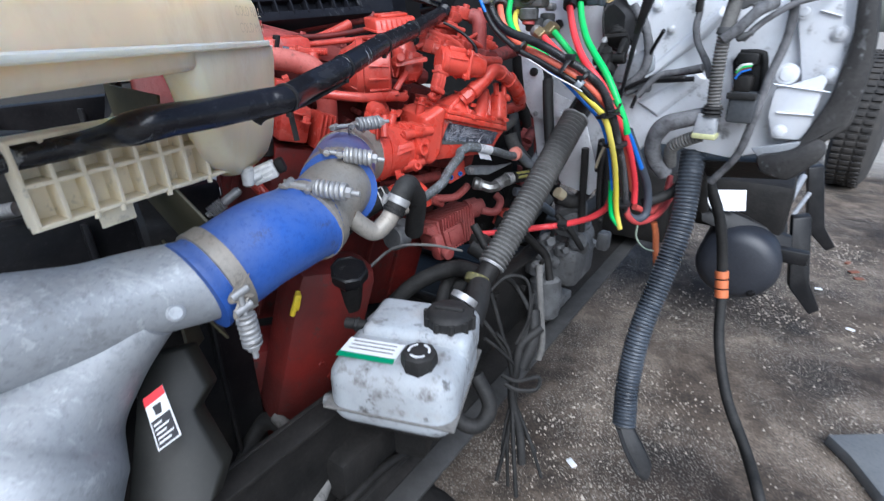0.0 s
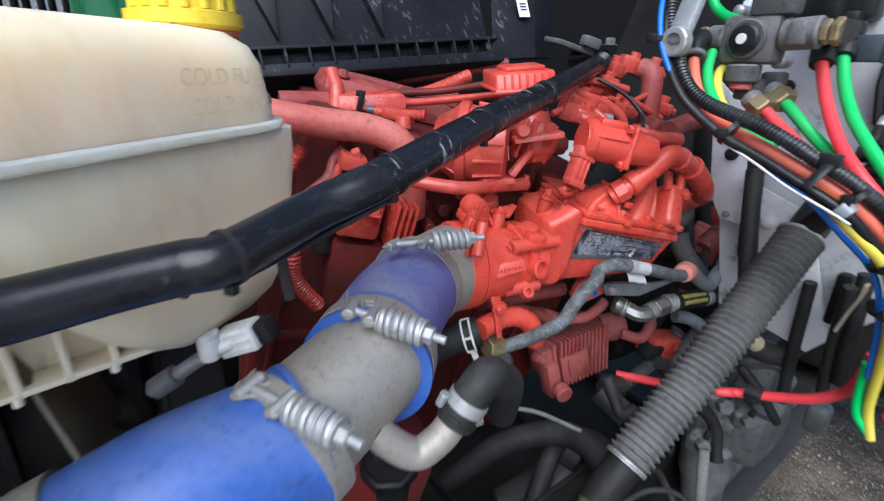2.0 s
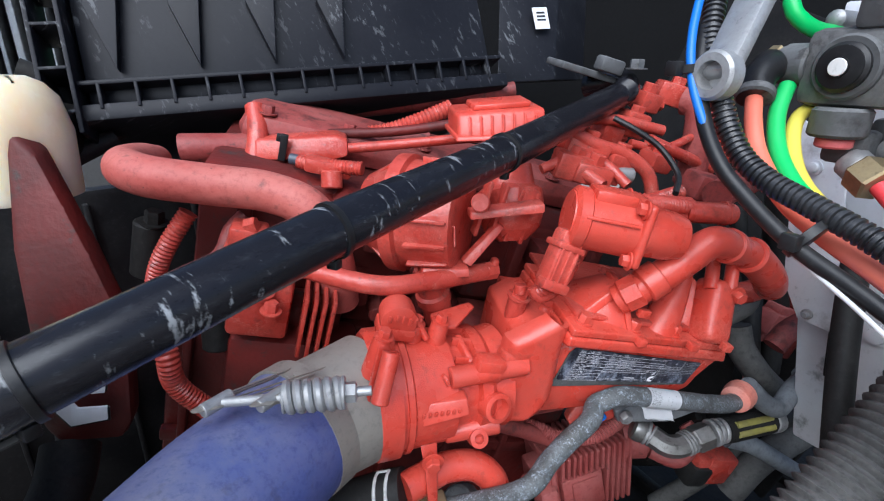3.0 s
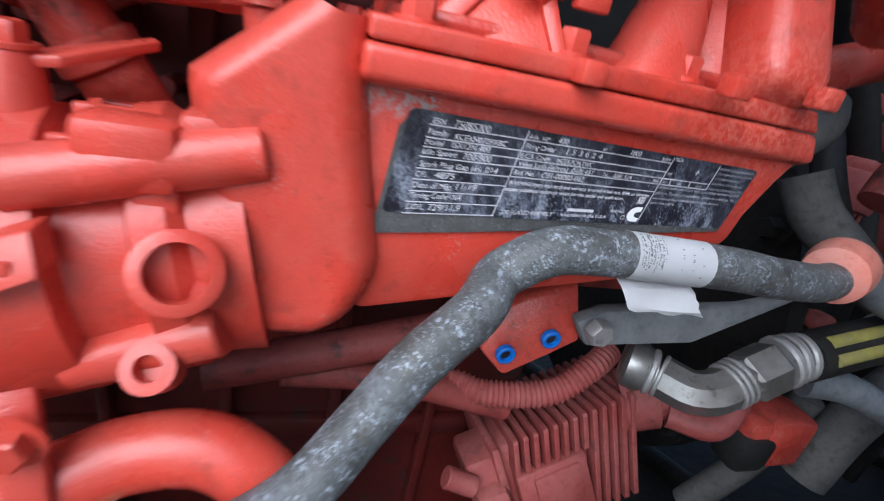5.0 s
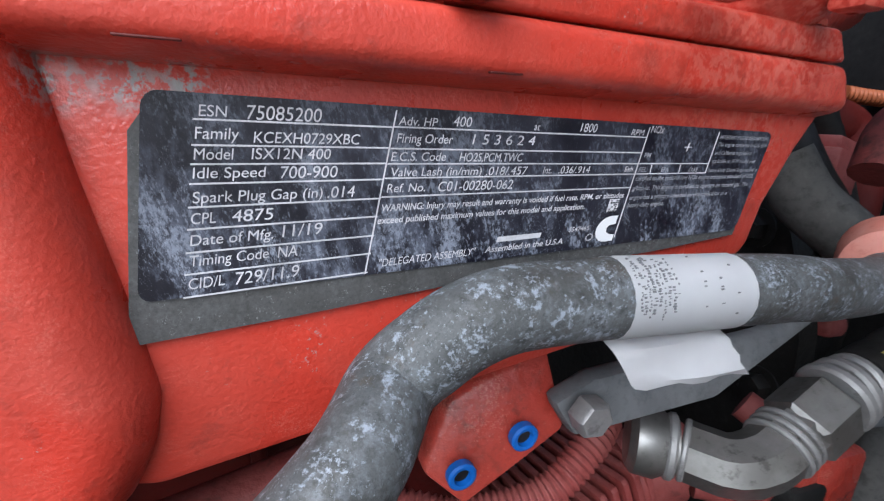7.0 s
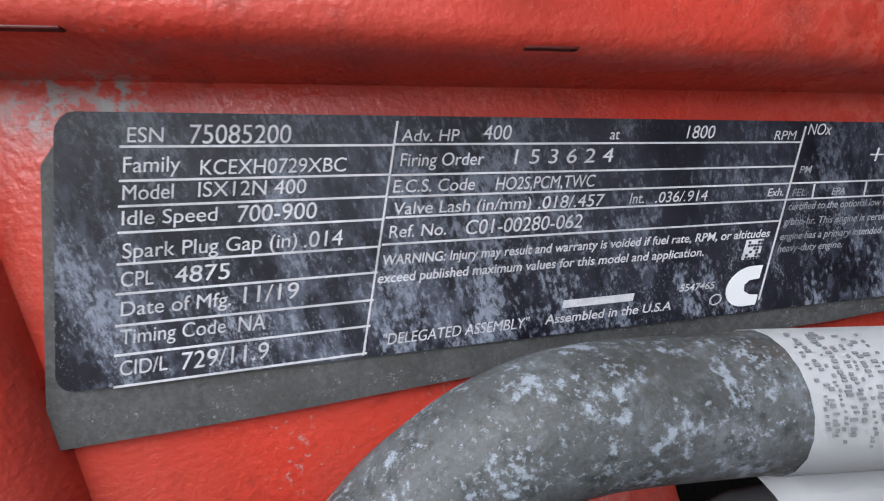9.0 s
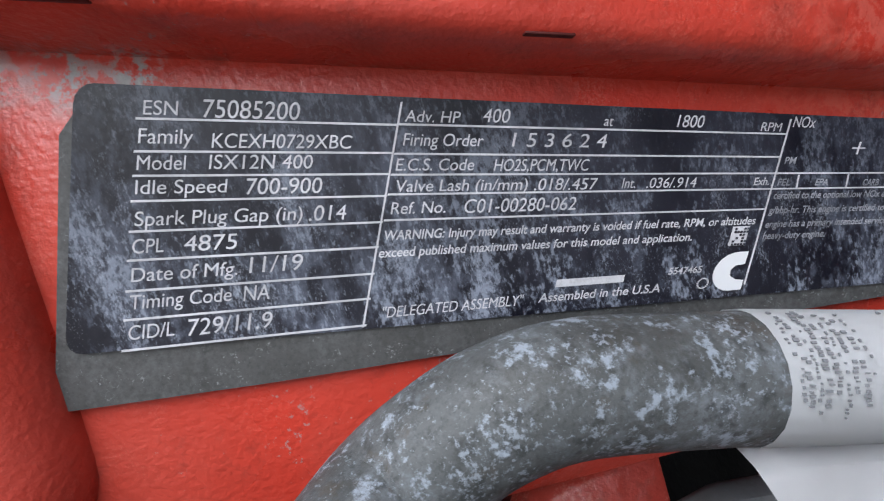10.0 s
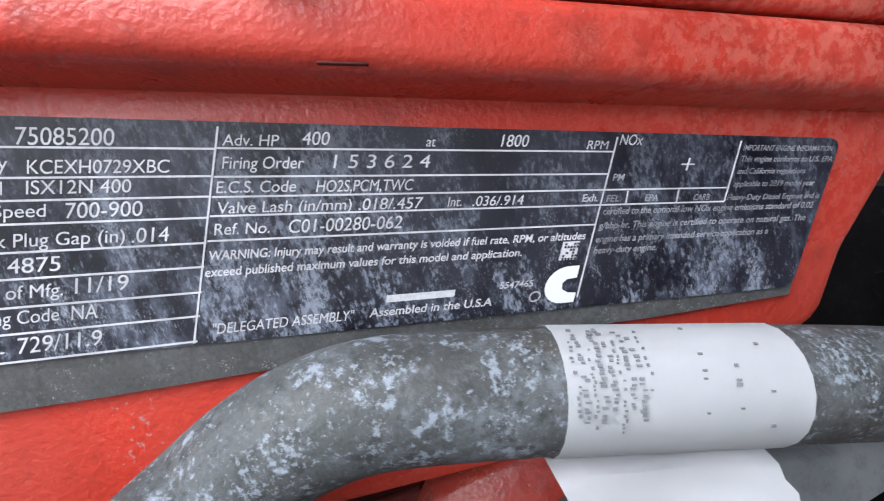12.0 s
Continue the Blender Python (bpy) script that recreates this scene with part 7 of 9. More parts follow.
for p, r in ((P(0.193, 1.132, 1.190), 0.006), (P(0.231, 1.141, 1.190), 0.006), (P(0.191, 1.153, 1.230), 0.006), (P(0.232, 1.163, 1.232), 0.0068), (P(0.194, 1.161, 1.243), 0.0075), (P(0.253, 1.176, 1.246), 0.0085), (P(0.249, 1.146, 1.182), 0.0085)):
    part("screw", lathe(p, p + FN, [(-0.02, r), (0.002, r), (0.004, r * 0.7), (0.005, r * 0.4)], 14), ZINC, valve)
part("brass_nut", rod(vp(-0.056, -0.015, 0.002), vp(-0.067, -0.015, 0.002), 0.0155, 6), BRASS, valve)
part("brass_nut", rod(vp(0.075, -0.012, 0.006), vp(0.083, -0.012, 0.006), 0.0135, 6), BRASS, valve)
part("brass_nut", rod(vp(0.085, -0.012, 0.006), vp(0.094, -0.012, 0.006), 0.015, 6), BRASS, valve)
el = P(0.144, 1.107, 1.182)
part("elbow", tube([vp(-0.066, -0.015, 0.002), P(0.152, 1.129, 1.206), P(0.145, 1.119, 1.198), el], 0.0128, 18), BLACK, valve)
part("elbow_collar", rod(lerp3(el, P(0.145, 1.117, 1.195), 0.5), el, 0.0145, 18), GREY_CAST, valve)
part("red_ring", rod(vp(0, -0.012, -0.05), vp(0, -0.012, -0.058), 0.0125, 20), mat("pink_seal", (0.5, 0.1, 0.1), 0.5), valve)
tee0, tee1 = P(0.219, 1.127, 1.148), P(0.247, 1.138, 1.158)
part("tee", joined([block(tee0, (0.03, 0.028, 0.026), VM, 0.005), block(tee1, (0.026, 0.026, 0.024), VM, 0.005)]), GREY_CAST, valve)
f1, f2 = P(0.235, 1.094, 1.124), P(0.258, 1.107, 1.133)
n1_, n2_ = P(0.226, 1.107, 1.132), P(0.251, 1.119, 1.141)
for p, q in ((n1_, f1), (n2_, f2)):
    d = (q - p).normalized()
    part("union_nut", rod(q - d * 0.02, q, 0.0155, 6), BRASS, valve, "brass union nut")
    part("nut_collar", rod(q - d * 0.032, q - d * 0.019, 0.0125, 18), ZINC, valve)
r1_, r2_ = P(0.285, 1.112, 1.182), P(0.308, 1.120, 1.189)
for k, (p, up_) in enumerate(((r1_, P(0.291, 1.137, 1.212)), (r2_, P(0.316, 1.145, 1.219)))):
    part("push_fitting", joined([lathe(p, up_, [(-0.003, 0.0125), (0.004, 0.0135), (0.01, 0.0135), (0.011, 0.0115), (0.017, 0.0115), (0.018, 0.0135), (0.024, 0.0135), (0.028, 0.011)], 20), block(up_, (0.03, 0.026, 0.024), VM, 0.008)]), BLACK, valve, "black elbow push fitting")
part("elbow", tube([vp(0.096, -0.012, 0.006), lerp3(vp(0.096, -0.012, 0.006), P(0.291, 1.137, 1.215), 0.5), P(0.291, 1.137, 1.215)], 0.0125, 16), BLACK, valve)
cn = P(0.335, 1.125, 1.198)
part("connector", joined([block(cn, (0.034, 0.026, 0.03), VM, 0.004), block(cn + FX * 0.02, (0.008, 0.03, 0.034), VM, 0.003)]), mat("slate_connector", (0.035, 0.045, 0.055), 0.45), valve)
TAN = mat("tan_wire", (0.45, 0.32, 0.14), 0.5)
for k in range(3):
    o = P(0.003 * k, 0, -0.003 * k)
    part("wire", tube([P(0.346, 1.120, 1.194) + o, P(0.368, 1.127, 1.198) + o, P(0.382, 1.151, 1.223) + o, P(0.375, 1.169, 1.244) + o, P(0.360, 1.180, 1.255) + o], 0.0013, 6), TAN, valve)
part("upper_block", joined([block(P(0.289, 1.183, 1.249), (0.06, 0.04, 0.05), VM, 0.006), block(P(0.335, 1.196, 1.255), (0.05, 0.04, 0.045), VM, 0.006), block(P(0.323, 1.179, 1.233), (0.03, 0.03, 0.02), VM, 0.004)]), BLACK, valve)
# pressed lug with an eye
lug = thing("cable_lug", "silver metal lug with a round eye", "lug")
e0, e1 = P(0.112, 1.03, 1.199), P(0.134, 1.079, 1.271)
part("eye", lathe(e0 - FN * 0.006, e0 + FN, [(0, 0.012), (0.001, 0.0165), (0.012, 0.0165), (0.014, 0.0145), (0.0142, 0.0095), (0.002, 0.009)], 28), ZINC, lug)
part("arm", block((e0 + e1) / 2, ((e1 - e0).length, 0.027, 0.012), basis(e1 - e0, FN), 0.004), ZINC, lug)
part("printed_strip", block(lerp3(e0, e1, 0.6) + FN * 0.0065, ((e1 - e0).length * 0.35, 0.015, 0.001), basis(e1 - e0, FN), 0), RUBBER_GREY, lug)

# ---- air lines ----
def airline(pts, r, material, label, group="air lines of the cab"):
    return single("air_line", tube(pts, r * 0.86, 14, 0.006), material, label, "air line", group)


airline([f1, P(0.248, 1.075, 1.109), P(0.260, 1.050, 1.095), P(0.275, 1.020, 1.077), P(0.298, 0.977, 1.054), P(0.323, 0.953, 1.031), P(0.347, 0.941, 1.000), P(0.370, 0.950, 0.967), P(0.406, 0.985, 0.910), P(0.441, 1.025, 0.835), P(0.451, 1.037, 0.789)], 0.0078, AIR_RED, "bright red nylon air line in the bundle")
airline([f2, P(0.270, 1.083, 1.116), P(0.287, 1.057, 1.094), P(0.305, 1.026, 1.076), P(0.323, 0.982, 1.050), P(0.344, 0.958, 1.017)], 0.0078, AIR_GREEN, "green nylon air line leaving the valve")
airline([r1_, P(0.287, 1.084, 1.150), P(0.290, 1.051, 1.120), P(0.297, 1.020, 1.093), P(0.308, 0.992, 1.071), P(0.326, 0.970, 1.046), P(0.343, 0.951, 1.015)], 0.0078, AIR_RED, "bright red nylon air line under the fittings")
airline([r2_, P(0.308, 1.091, 1.156), P(0.311, 1.052, 1.123), P(0.322, 1.015, 1.093), P(0.334, 0.986, 1.068), P(0.345, 0.961, 1.040), P(0.355, 0.949, 1.015), P(0.370, 0.945, 0.983), P(0.381, 0.948, 0.957)], 0.0078, AIR_GREEN, "green nylon air line under the fittings")
airline([el, P(0.146, 1.089, 1.163), P(0.152, 1.071, 1.143), P(0.168, 1.040, 1.119), P(0.186, 1.010, 1.106), P(0.207, 0.978, 1.096), P(0.235, 0.951, 1.081), P(0.264, 0.935, 1.065), P(0.290, 0.926, 1.047), P(0.313, 0.926, 1.026), P(0.340, 0.944, 0.999), P(0.365, 0.962, 0.973), P(0.387, 0.975, 0.936), P(0.415, 1.005, 0.885), P(0.444, 1.041, 0.817)], 0.0074, AIR_ORANGE, "faded red nylon air line in the bundle")
airline([P(0.167, 1.127, 1.192), P(0.162, 1.106, 1.170), P(0.165, 1.081, 1.146), P(0.176, 1.054, 1.126), P(0.196, 1.025, 1.110), P(0.224, 0.991, 1.092)], 0.0074, AIR_GREEN, "green nylon air line behind the lug")
airline([P(0.198, 1.141, 1.181), P(0.179, 1.121, 1.169), P(0.175, 1.090, 1.148), P(0.182, 1.055, 1.126), P(0.209, 1.008, 1.100), P(0.243, 0.953, 1.067), P(0.267, 0.923, 1.046), P(0.293, 0.912, 1.022), P(0.312, 0.912, 1.005), P(0.328, 0.920, 0.986), P(0.343, 0.927, 0.953), P(0.367, 0.956, 0.901), P(0.390, 0.991, 0.836), P(0.405, 1.011, 0.780), P(0.420, 1.014, 0.736)], 0.0066, AIR_YELLOW, "yellow nylon air line in the bundle")
airline([P(0.094, 1.081, 1.273), P(0.092, 1.050, 1.228), P(0.097, 1.034, 1.197), P(0.109, 1.022, 1.169), P(0.125, 1.011, 1.143), P(0.152, 1.000, 1.115), P(0.191, 0.977, 1.090), P(0.243, 0.944, 1.057), P(0.285, 0.934, 1.019), P(0.317, 0.935, 0.989), P(0.335, 0.939, 0.960), P(0.361, 0.967, 0.904), P(0.385, 0.999, 0.831)], 0.0036, AIR_BLUE, "thin blue nylon air line along the bundle")
airline([P(0.349, 0.952, 1.001), P(0.373, 0.960, 0.978), P(0.397, 0.975, 0.945), P(0.421, 0.993, 0.908), P(0.442, 1.007, 0.874)], 0.0062, AIR_BLUE, "blue nylon air line low in the bundle")
airline([P(0.170, 0.981, 1.097), P(0.197, 0.948, 1.082), P(0.223, 0.923, 1.065), P(0.257, 0.906, 1.048), P(0.275, 0.902, 1.038)], 0.0017, WIRE_WHITE, "thin white wire along the bundle")
airline([P(0.107, 1.096, 1.275), P(0.100, 1.057, 1.221), P(0.107, 1.030, 1.177), P(0.121, 1.010, 1.147), P(0.138, 1.000, 1.128), P(0.168, 0.978, 1.104), P(0.201, 0.954, 1.087), P(0.235, 0.928, 1.068), P(0.260, 0.914, 1.054), P(0.281, 0.910, 1.040), P(0.299, 0.911, 1.022), P(0.319, 0.916, 1.002), P(0.349, 0.945, 0.966), P(0.376, 0.973, 0.911)], 0.006, BLACK, "black nylon air line along the bundle")
airline([P(0.383, 1.005, 0.846), P(0.391, 1.014, 0.795), P(0.398, 1.016, 0.766), P(0.414, 1.016, 0.744)], 0.006, AIR_GREEN, "thin green line low in the bundle")
airline([P(0.434, 1.035, 0.780), P(0.442, 1.033, 0.757), P(0.472, 1.045, 0.740), P(0.522, 1.075, 0.745), P(0.566, 1.118, 0.773), P(0.583, 1.143, 0.798)], 0.0085, mat("dull_red_tube", (0.4, 0.05, 0.05), 0.5), "dull red line looping under the bundle")
airline([P(0.458, 1.049, 0.775), P(0.504, 1.074, 0.755), P(0.534, 1.098, 0.769), P(0.562, 1.133, 0.785), P(0.580, 1.169, 0.811)], 0.0085, mat("brick_red_tube", (0.45, 0.07, 0.06), 0.5), "dull red line looping behind the bundle")
airline([P(0.126, 1.165, 0.662), P(0.158, 1.156, 0.668), P(0.199, 1.139, 0.679), P(0.273, 1.107, 0.704), P(0.296, 1.115, 0.703), P(0.343, 1.095, 0.721), P(0.376, 1.073, 0.743), P(0.398, 1.056, 0.771), P(0.398, 1.036, 0.804), P(0.400, 1.030, 0.845)], 0.0085, AIR_RED, "bright red nylon air line crossing to the engine")
single("tube_clip", joined([torus_band(P(0.317, 1.107, 0.711), P(0.8, -0.5, 0), 0.0095, 0.022, 0.002), block(Vector(P(0.317, 1.106, 0.709)) - VZ * 0.006 + FN * 0.008, (0.016, 0.008, 0.01), VM, 0.001)]), BLACK, "black clip round the red air line", "clip")
airline([P(0.521, 1.078, 0.726), P(0.531, 1.079, 0.695), P(0.537, 1.076, 0.654), P(0.549, 1.084, 0.610)], 0.0085, AIR_ORANGE_BAND, "orange wire hanging under the bundle")
airline([P(0.469, 1.042, 0.736), P(0.473, 1.047, 0.702), P(0.501, 1.062, 0.669), P(0.539, 1.076, 0.653)], 0.0024, mat("pale_green_wire", (0.3, 0.36, 0.28), 0.5), "thin pale green wire under the bundle")
airline([P(0.197, 1.160, 1.232), P(0.178, 1.152, 1.236), P(0.162, 1.148, 1.248), P(0.159, 1.153, 1.263), P(0.168, 1.163, 1.283)], 0.0074, AIR_GREEN, "green nylon air line over the valve")
airline([P(0.399, 0.995, 0.954), P(0.443, 1.021, 0.881), P(0.480, 1.049, 0.818), P(0.488, 1.052, 0.763), P(0.470, 1.044, 0.748), P(0.444, 1.039, 0.757), P(0.433, 1.039, 0.778)], 0.0105, mat("slate_blue_hose", (0.05, 0.058, 0.075), 0.55), "slate grey hose looping in the bundle")
loom = thing("wire_loom", "black corrugated wire loom tied to the air lines", "wire loom")
LOOM = mat("loom_plastic", (0.011, 0.011, 0.012), 0.3, dust=(0.08, 0.08, 0.085), dust_amount=0.15, dust_scale=30, settle=(0.16, 0.16, 0.165), settle_amount=0.3)
part("conduit", ribbed([P(0.103, 1.089, 1.274), P(0.105, 1.058, 1.221), P(0.117, 1.041, 1.186), P(0.126, 1.032, 1.164), P(0.138, 1.020, 1.146), P(0.155, 1.006, 1.134), P(0.175, 0.990, 1.126), P(0.200, 0.968, 1.116), P(0.224, 0.949, 1.104), P(0.248, 0.933, 1.089), P(0.272, 0.925, 1.076), P(0.291, 0.919, 1.062), P(0.309, 0.919, 1.047), P(0.322, 0.919, 1.030), P(0.333, 0.921, 1.008), P(0.347, 0.930, 0.980), P(0.363, 0.945, 0.945), P(0.388, 0.975, 0.895), P(0.413, 1.008, 0.837), P(0.427, 1.027, 0.792), P(0.434, 1.035, 0.768)], 0.0078, 0.0042, 0.2, 16, soft=False), LOOM, loom)
for c0, ax, r in ((P(0.176, 0.982, 1.107), P(1, -0.5, -0.7), 0.013), (P(0.280, 0.922, 1.059), P(1, -0.4, -1), 0.014), (P(0.333, 0.928, 0.996), P(0.3, 0, -1), 0.02), (P(0.363, 0.958, 0.936), P(0.1, 0.1, -1), 0.022), (P(0.418, 1.030, 0.791), P(0, 0.2, -1), 0.02), (P(0.093, 1.042, 1.203), P(0.1, 0, -1), 0.01)):
    tie = thing("cable_tie", "black cable tie round the air lines", "cable tie", "cable ties on the air lines")
    part("band", torus_band(c0, ax, r, 0.006, 0.0016, seg=24), BLACK, tie)
    part("head", block(c0 + FN * (r + 0.003), (0.01, 0.008, 0.01), VM, 0.001), BLACK, tie)
for pts in ([P(0.324, 0.905, 1.003), P(0.343, 0.910, 1.007), P(0.351, 0.918, 1.016)], [P(0.325, 0.904, 1.000), P(0.348, 0.910, 0.997), P(0.355, 0.911, 0.991)]):
    single("tie_tail", tube(pts, 0.0035, 8, squash=0.35), BLACK, "loose black end of a cable tie", "cable tie")
strap = thing("cable_tie", "wide black tie strap over the loom", "cable tie", "cable ties on the air lines")
part("band", tube([P(0.254, 0.922, 1.091), P(0.243, 0.912, 1.081), P(0.235, 0.911, 1.068)], 0.0052, 10, squash=0.4), BLACK, strap)
part("head", block(P(0.253, 0.922, 1.093), (0.018, 0.01, 0.012), VM, 0.002), BLACK, strap)
single("clear_band", torus_band(P(0.271, 0.911, 1.049), P(1, -0.5, -0.8), 0.0085, 0.012, 0.001), mat("clear_tape", (0.2, 0.22, 0.24), 0.25), "clear tape round the black air line", "tape")
single("tan_ribbon", tube([P(0.371, 1.036, 0.934), P(0.370, 1.039, 0.915), P(0.363, 1.039, 0.892), P(0.357, 1.039, 0.866)], 0.006, 8, squash=0.3), mat("tan_tape", (0.36, 0.31, 0.22), 0.6, speck=0.5), "loose strip of tan tape", "tape")
# gas strut and wiring across the firewall
stay = thing("hood_stay", "flat tapered black stay standing before the firewall", "stay")
sa, sb, sc = P(0.4195, 1.0200, 1.2290), P(0.4060, 1.0470, 1.1300), P(0.3960, 1.0700, 0.9860)
smx = basis(sa - sc, FN)
def stay_ring(c, w, d):
    return [c + smx.col[1] * (w * i) + smx.col[2] * (d * j) for i, j in ((-1, -1), (1, -1), (1, 1), (-1, 1))]


part("blade", loft(stay_ring(sb, 0.0055, 0.004), stay_ring(sa, 0.0125, 0.006), 0.001), BLACK, stay)
part("rod", loft(stay_ring(sc, 0.0025, 0.0025), stay_ring(sb + (sa - sb) * 0.05, 0.005, 0.0035), 0.0008), BLACK, stay)
single("thin_cable", tube([P(0.459, 1.052, 1.136), P(0.458, 1.101, 1.088), P(0.450, 1.107, 1.026), P(0.441, 1.115, 0.981)], 0.004, 8), BLACK, "thin black cable beside the rod", "cable")
HARN = mat("worn_cloth_tape", (0.035, 0.035, 0.038), 0.7, dust=(0.2, 0.2, 0.208), dust_amount=0.5, dust_scale=60, bump=0.4, bump_scale=300)
single("wrapped_harness", tube([P(0.380, 1.163, 1.290), P(0.393, 1.155, 1.254), P(0.415, 1.138, 1.191), P(0.442, 1.116, 1.150), P(0.455, 1.106, 1.108), P(0.457, 1.104, 1.080), P(0.452, 1.108, 1.056), P(0.438, 1.117, 1.036), P(0.407, 1.142, 1.007)], 0.0092, 14, wob=0.2), HARN, "tape wrapped black wiring harness", "wiring harness")
single("wrapped_harness", tube([P(0.430, 1.124, 1.012), P(0.454, 1.105, 1.030), P(0.476, 1.087, 1.048), P(0.518, 1.054, 1.052)], 0.008, 10, wob=0.1), HARN, "thin black wiring harness across the firewall", "wiring harness")
single("wrapped_harness", tube([P(0.449, 1.108, 1.026), P(0.468, 1.093, 1.038), P(0.501, 1.067, 1.043), P(0.532, 1.043, 1.047)], 0.005, 8), BLACK, "thin black cable along the harness", "cable")
single("harness_clip", block(P(0.458, 1.101, 1.026), (0.026, 0.014, 0.02), VM, 0.004), HARN, "dusty black clip on the harness", "clip")
tg = thing("tag_label", "white printed tag folded round the harness", "tag")
part("sheet", slab([P(0.386, 1.133, 1.216), P(0.401, 1.121, 1.232), P(0.425, 1.102, 1.193), P(0.408, 1.115, 1.182)], FN * 0.001, 0), PAPER, tg)
for k in range(4):
    a_, b_ = lerp3(P(0.389, 1.130, 1.216), P(0.408, 1.115, 1.186), 0.12 + 0.24 * k), lerp3(P(0.400, 1.122, 1.227), P(0.421, 1.105, 1.195), 0.12 + 0.24 * k)
    part("print_bar", tube([lerp3(a_, b_, 0.15), lerp3(a_, b_, 0.75)], 0.0011, 6), RUBBER_GREY, tg)
single("tag_label", slab([P(0.353, 1.159, 1.214), P(0.376, 1.141, 1.227), P(0.380, 1.138, 1.217), P(0.362, 1.151, 1.198)], FN * 0.001, 0), PAPER, "small white tag on the valve wire", "tag")
single("upper_box", block(P(0.584, 1.242, 1.202), (0.12, 0.05, 0.1), VM, 0.006), mat("slate_cover", (0.06, 0.062, 0.068), 0.5), "slate grey cover on the firewall", "cover")

# right-hand harness, connector block, looms
single("taped_hose", tube([P(0.534, 0.980, 0.985), P(0.504, 0.991, 0.976), P(0.477, 1.012, 0.962), P(0.468, 1.032, 0.928), P(0.481, 1.047, 0.886), P(0.512, 1.048, 0.851)], 0.0165, 16, wob=0.1), HARN, "tape wrapped grey harness elbow", "wiring harness")
single("corrugated_elbow", ribbed([P(0.533, 0.975, 0.948), P(0.514, 0.996, 0.933), P(0.502, 1.018, 0.914), P(0.516, 1.045, 0.874)], 0.0135, 0.006, 0.16, 16), RUBBER_GREY, "grey corrugated harness elbow", "wiring harness")
conn = thing("harness_connector", "grey and yellow connector on a corrugated harness", "connector")
part("shell", block(P(0.536, 0.966, 0.972), (0.04, 0.03, 0.04), VM, 0.004, taper=0.8), mat("pale_grey_connector", (0.34, 0.35, 0.37), 0.5, speck=0.4), conn)
part("yellow_lip", block(P(0.537, 0.965, 0.950), (0.043, 0.032, 0.011), VM, 0.003), mat("pale_yellow_plastic", (0.5, 0.5, 0.26), 0.5), conn)
part("collar", ribbed([P(0.540, 0.963, 0.987), P(0.540, 0.963, 1.006)], 0.0185, 0.007, 0.2, 16), RUBBER, conn)
single("wire_loom", ribbed([P(0.541, 0.962, 0.993), P(0.537, 0.965, 1.044), P(0.535, 0.967, 1.093), P(0.535, 0.967, 1.132)], 0.0125, 0.006, 0.18, 18), RUBBER_GREY, "dusty corrugated loom rising to the cab", "wire loom")
single("wrapped_harness", tube([P(0.512, 1.045, 1.225), P(0.516, 1.040, 1.170), P(0.514, 1.037, 1.141), P(0.521, 1.031, 1.112), P(0.530, 1.005, 1.082), P(0.534, 0.985, 1.055)], 0.0062, 10, wob=0.2), HARN, "thin taped harness beside the loom", "wiring harness")
white_plug = thing("wire_connector", "white wire connector on a taped harness", "connector")
part("shell", block(P(0.510, 1.034, 1.206), (0.018, 0.014, 0.03), VM, 0.003), WHITE, white_plug)
part("sleeve", rod(P(0.511, 1.036, 1.190), P(0.513, 1.038, 1.168), 0.0065, 12), GREASE, white_plug)
head = thing("loom_bracket", "dusty grey bracket and joints above the loom", "bracket")
part("plate", slab([P(0.534, 0.975, 1.205), P(0.590, 0.972, 1.212), P(0.600, 0.966, 1.185), P(0.560, 0.972, 1.168), P(0.538, 0.972, 1.180)], FN * 0.006, 0.002), GREY_CAST, head)
part("post", tube([P(0.536, 0.968, 1.130), P(0.541, 0.972, 1.155), P(0.549, 0.978, 1.190), P(0.556, 0.982, 1.23)], 0.0125, 16), RUBBER_GREY, head)
part("band", torus_band(P(0.5365, 0.9685, 1.134), P(0.1, 0.1, 1), 0.0128, 0.011, 0.002), GREY_CAST, head)
for p, r in ((P(0.517, 0.973, 1.190), 0.009), (P(0.575, 0.966, 1.168), 0.01), (P(0.553, 0.960, 1.122), 0.0075)):
    part("joint", lathe(p, p + P(0.6, -0.5, 0.3), [(0, r * 0.6), (0.003, r), (0.012, r), (0.016, r * 0.7), (0.026, r * 0.6)], 16), GREY_CAST, head)
single("wrapped_harness", tube([P(0.562, 0.955, 1.120), P(0.590, 0.950, 1.150), P(0.630, 0.935, 1.178), P(0.68, 0.915, 1.19)], 0.0055, 10, wob=0.15), HARN, "dusty thin leads running to the cab corner", "wiring harness")
single("wrapped_harness", tube([P(0.633, 0.953, 1.200), P(0.637, 0.950, 1.157), P(0.636, 0.951, 1.112), P(0.622, 0.949, 1.055), P(0.613, 0.949, 0.985), P(0.611, 0.970, 0.910), P(0.593, 1.010, 0.844)], 0.0075, 10, wob=0.1), HARN, "long black harness hanging across the cab", "wiring harness")
single("wrapped_harness", tube([P(0.530, 0.958, 1.121), P(0.546, 0.945, 1.139), P(0.570, 0.939, 1.166), P(0.598, 0.943, 1.179)], 0.01, 10, wob=0.15), HARN, "thick taped harness on the cab", "wiring harness")
single("wrapped_harness", tube([P(0.439, 1.081, 1.010), P(0.465, 1.060, 1.051), P(0.494, 1.038, 1.060), P(0.519, 0.992, 1.072)], 0.0065, 10, wob=0.1), HARN, "dark twin leads running to the loom", "wiring harness")
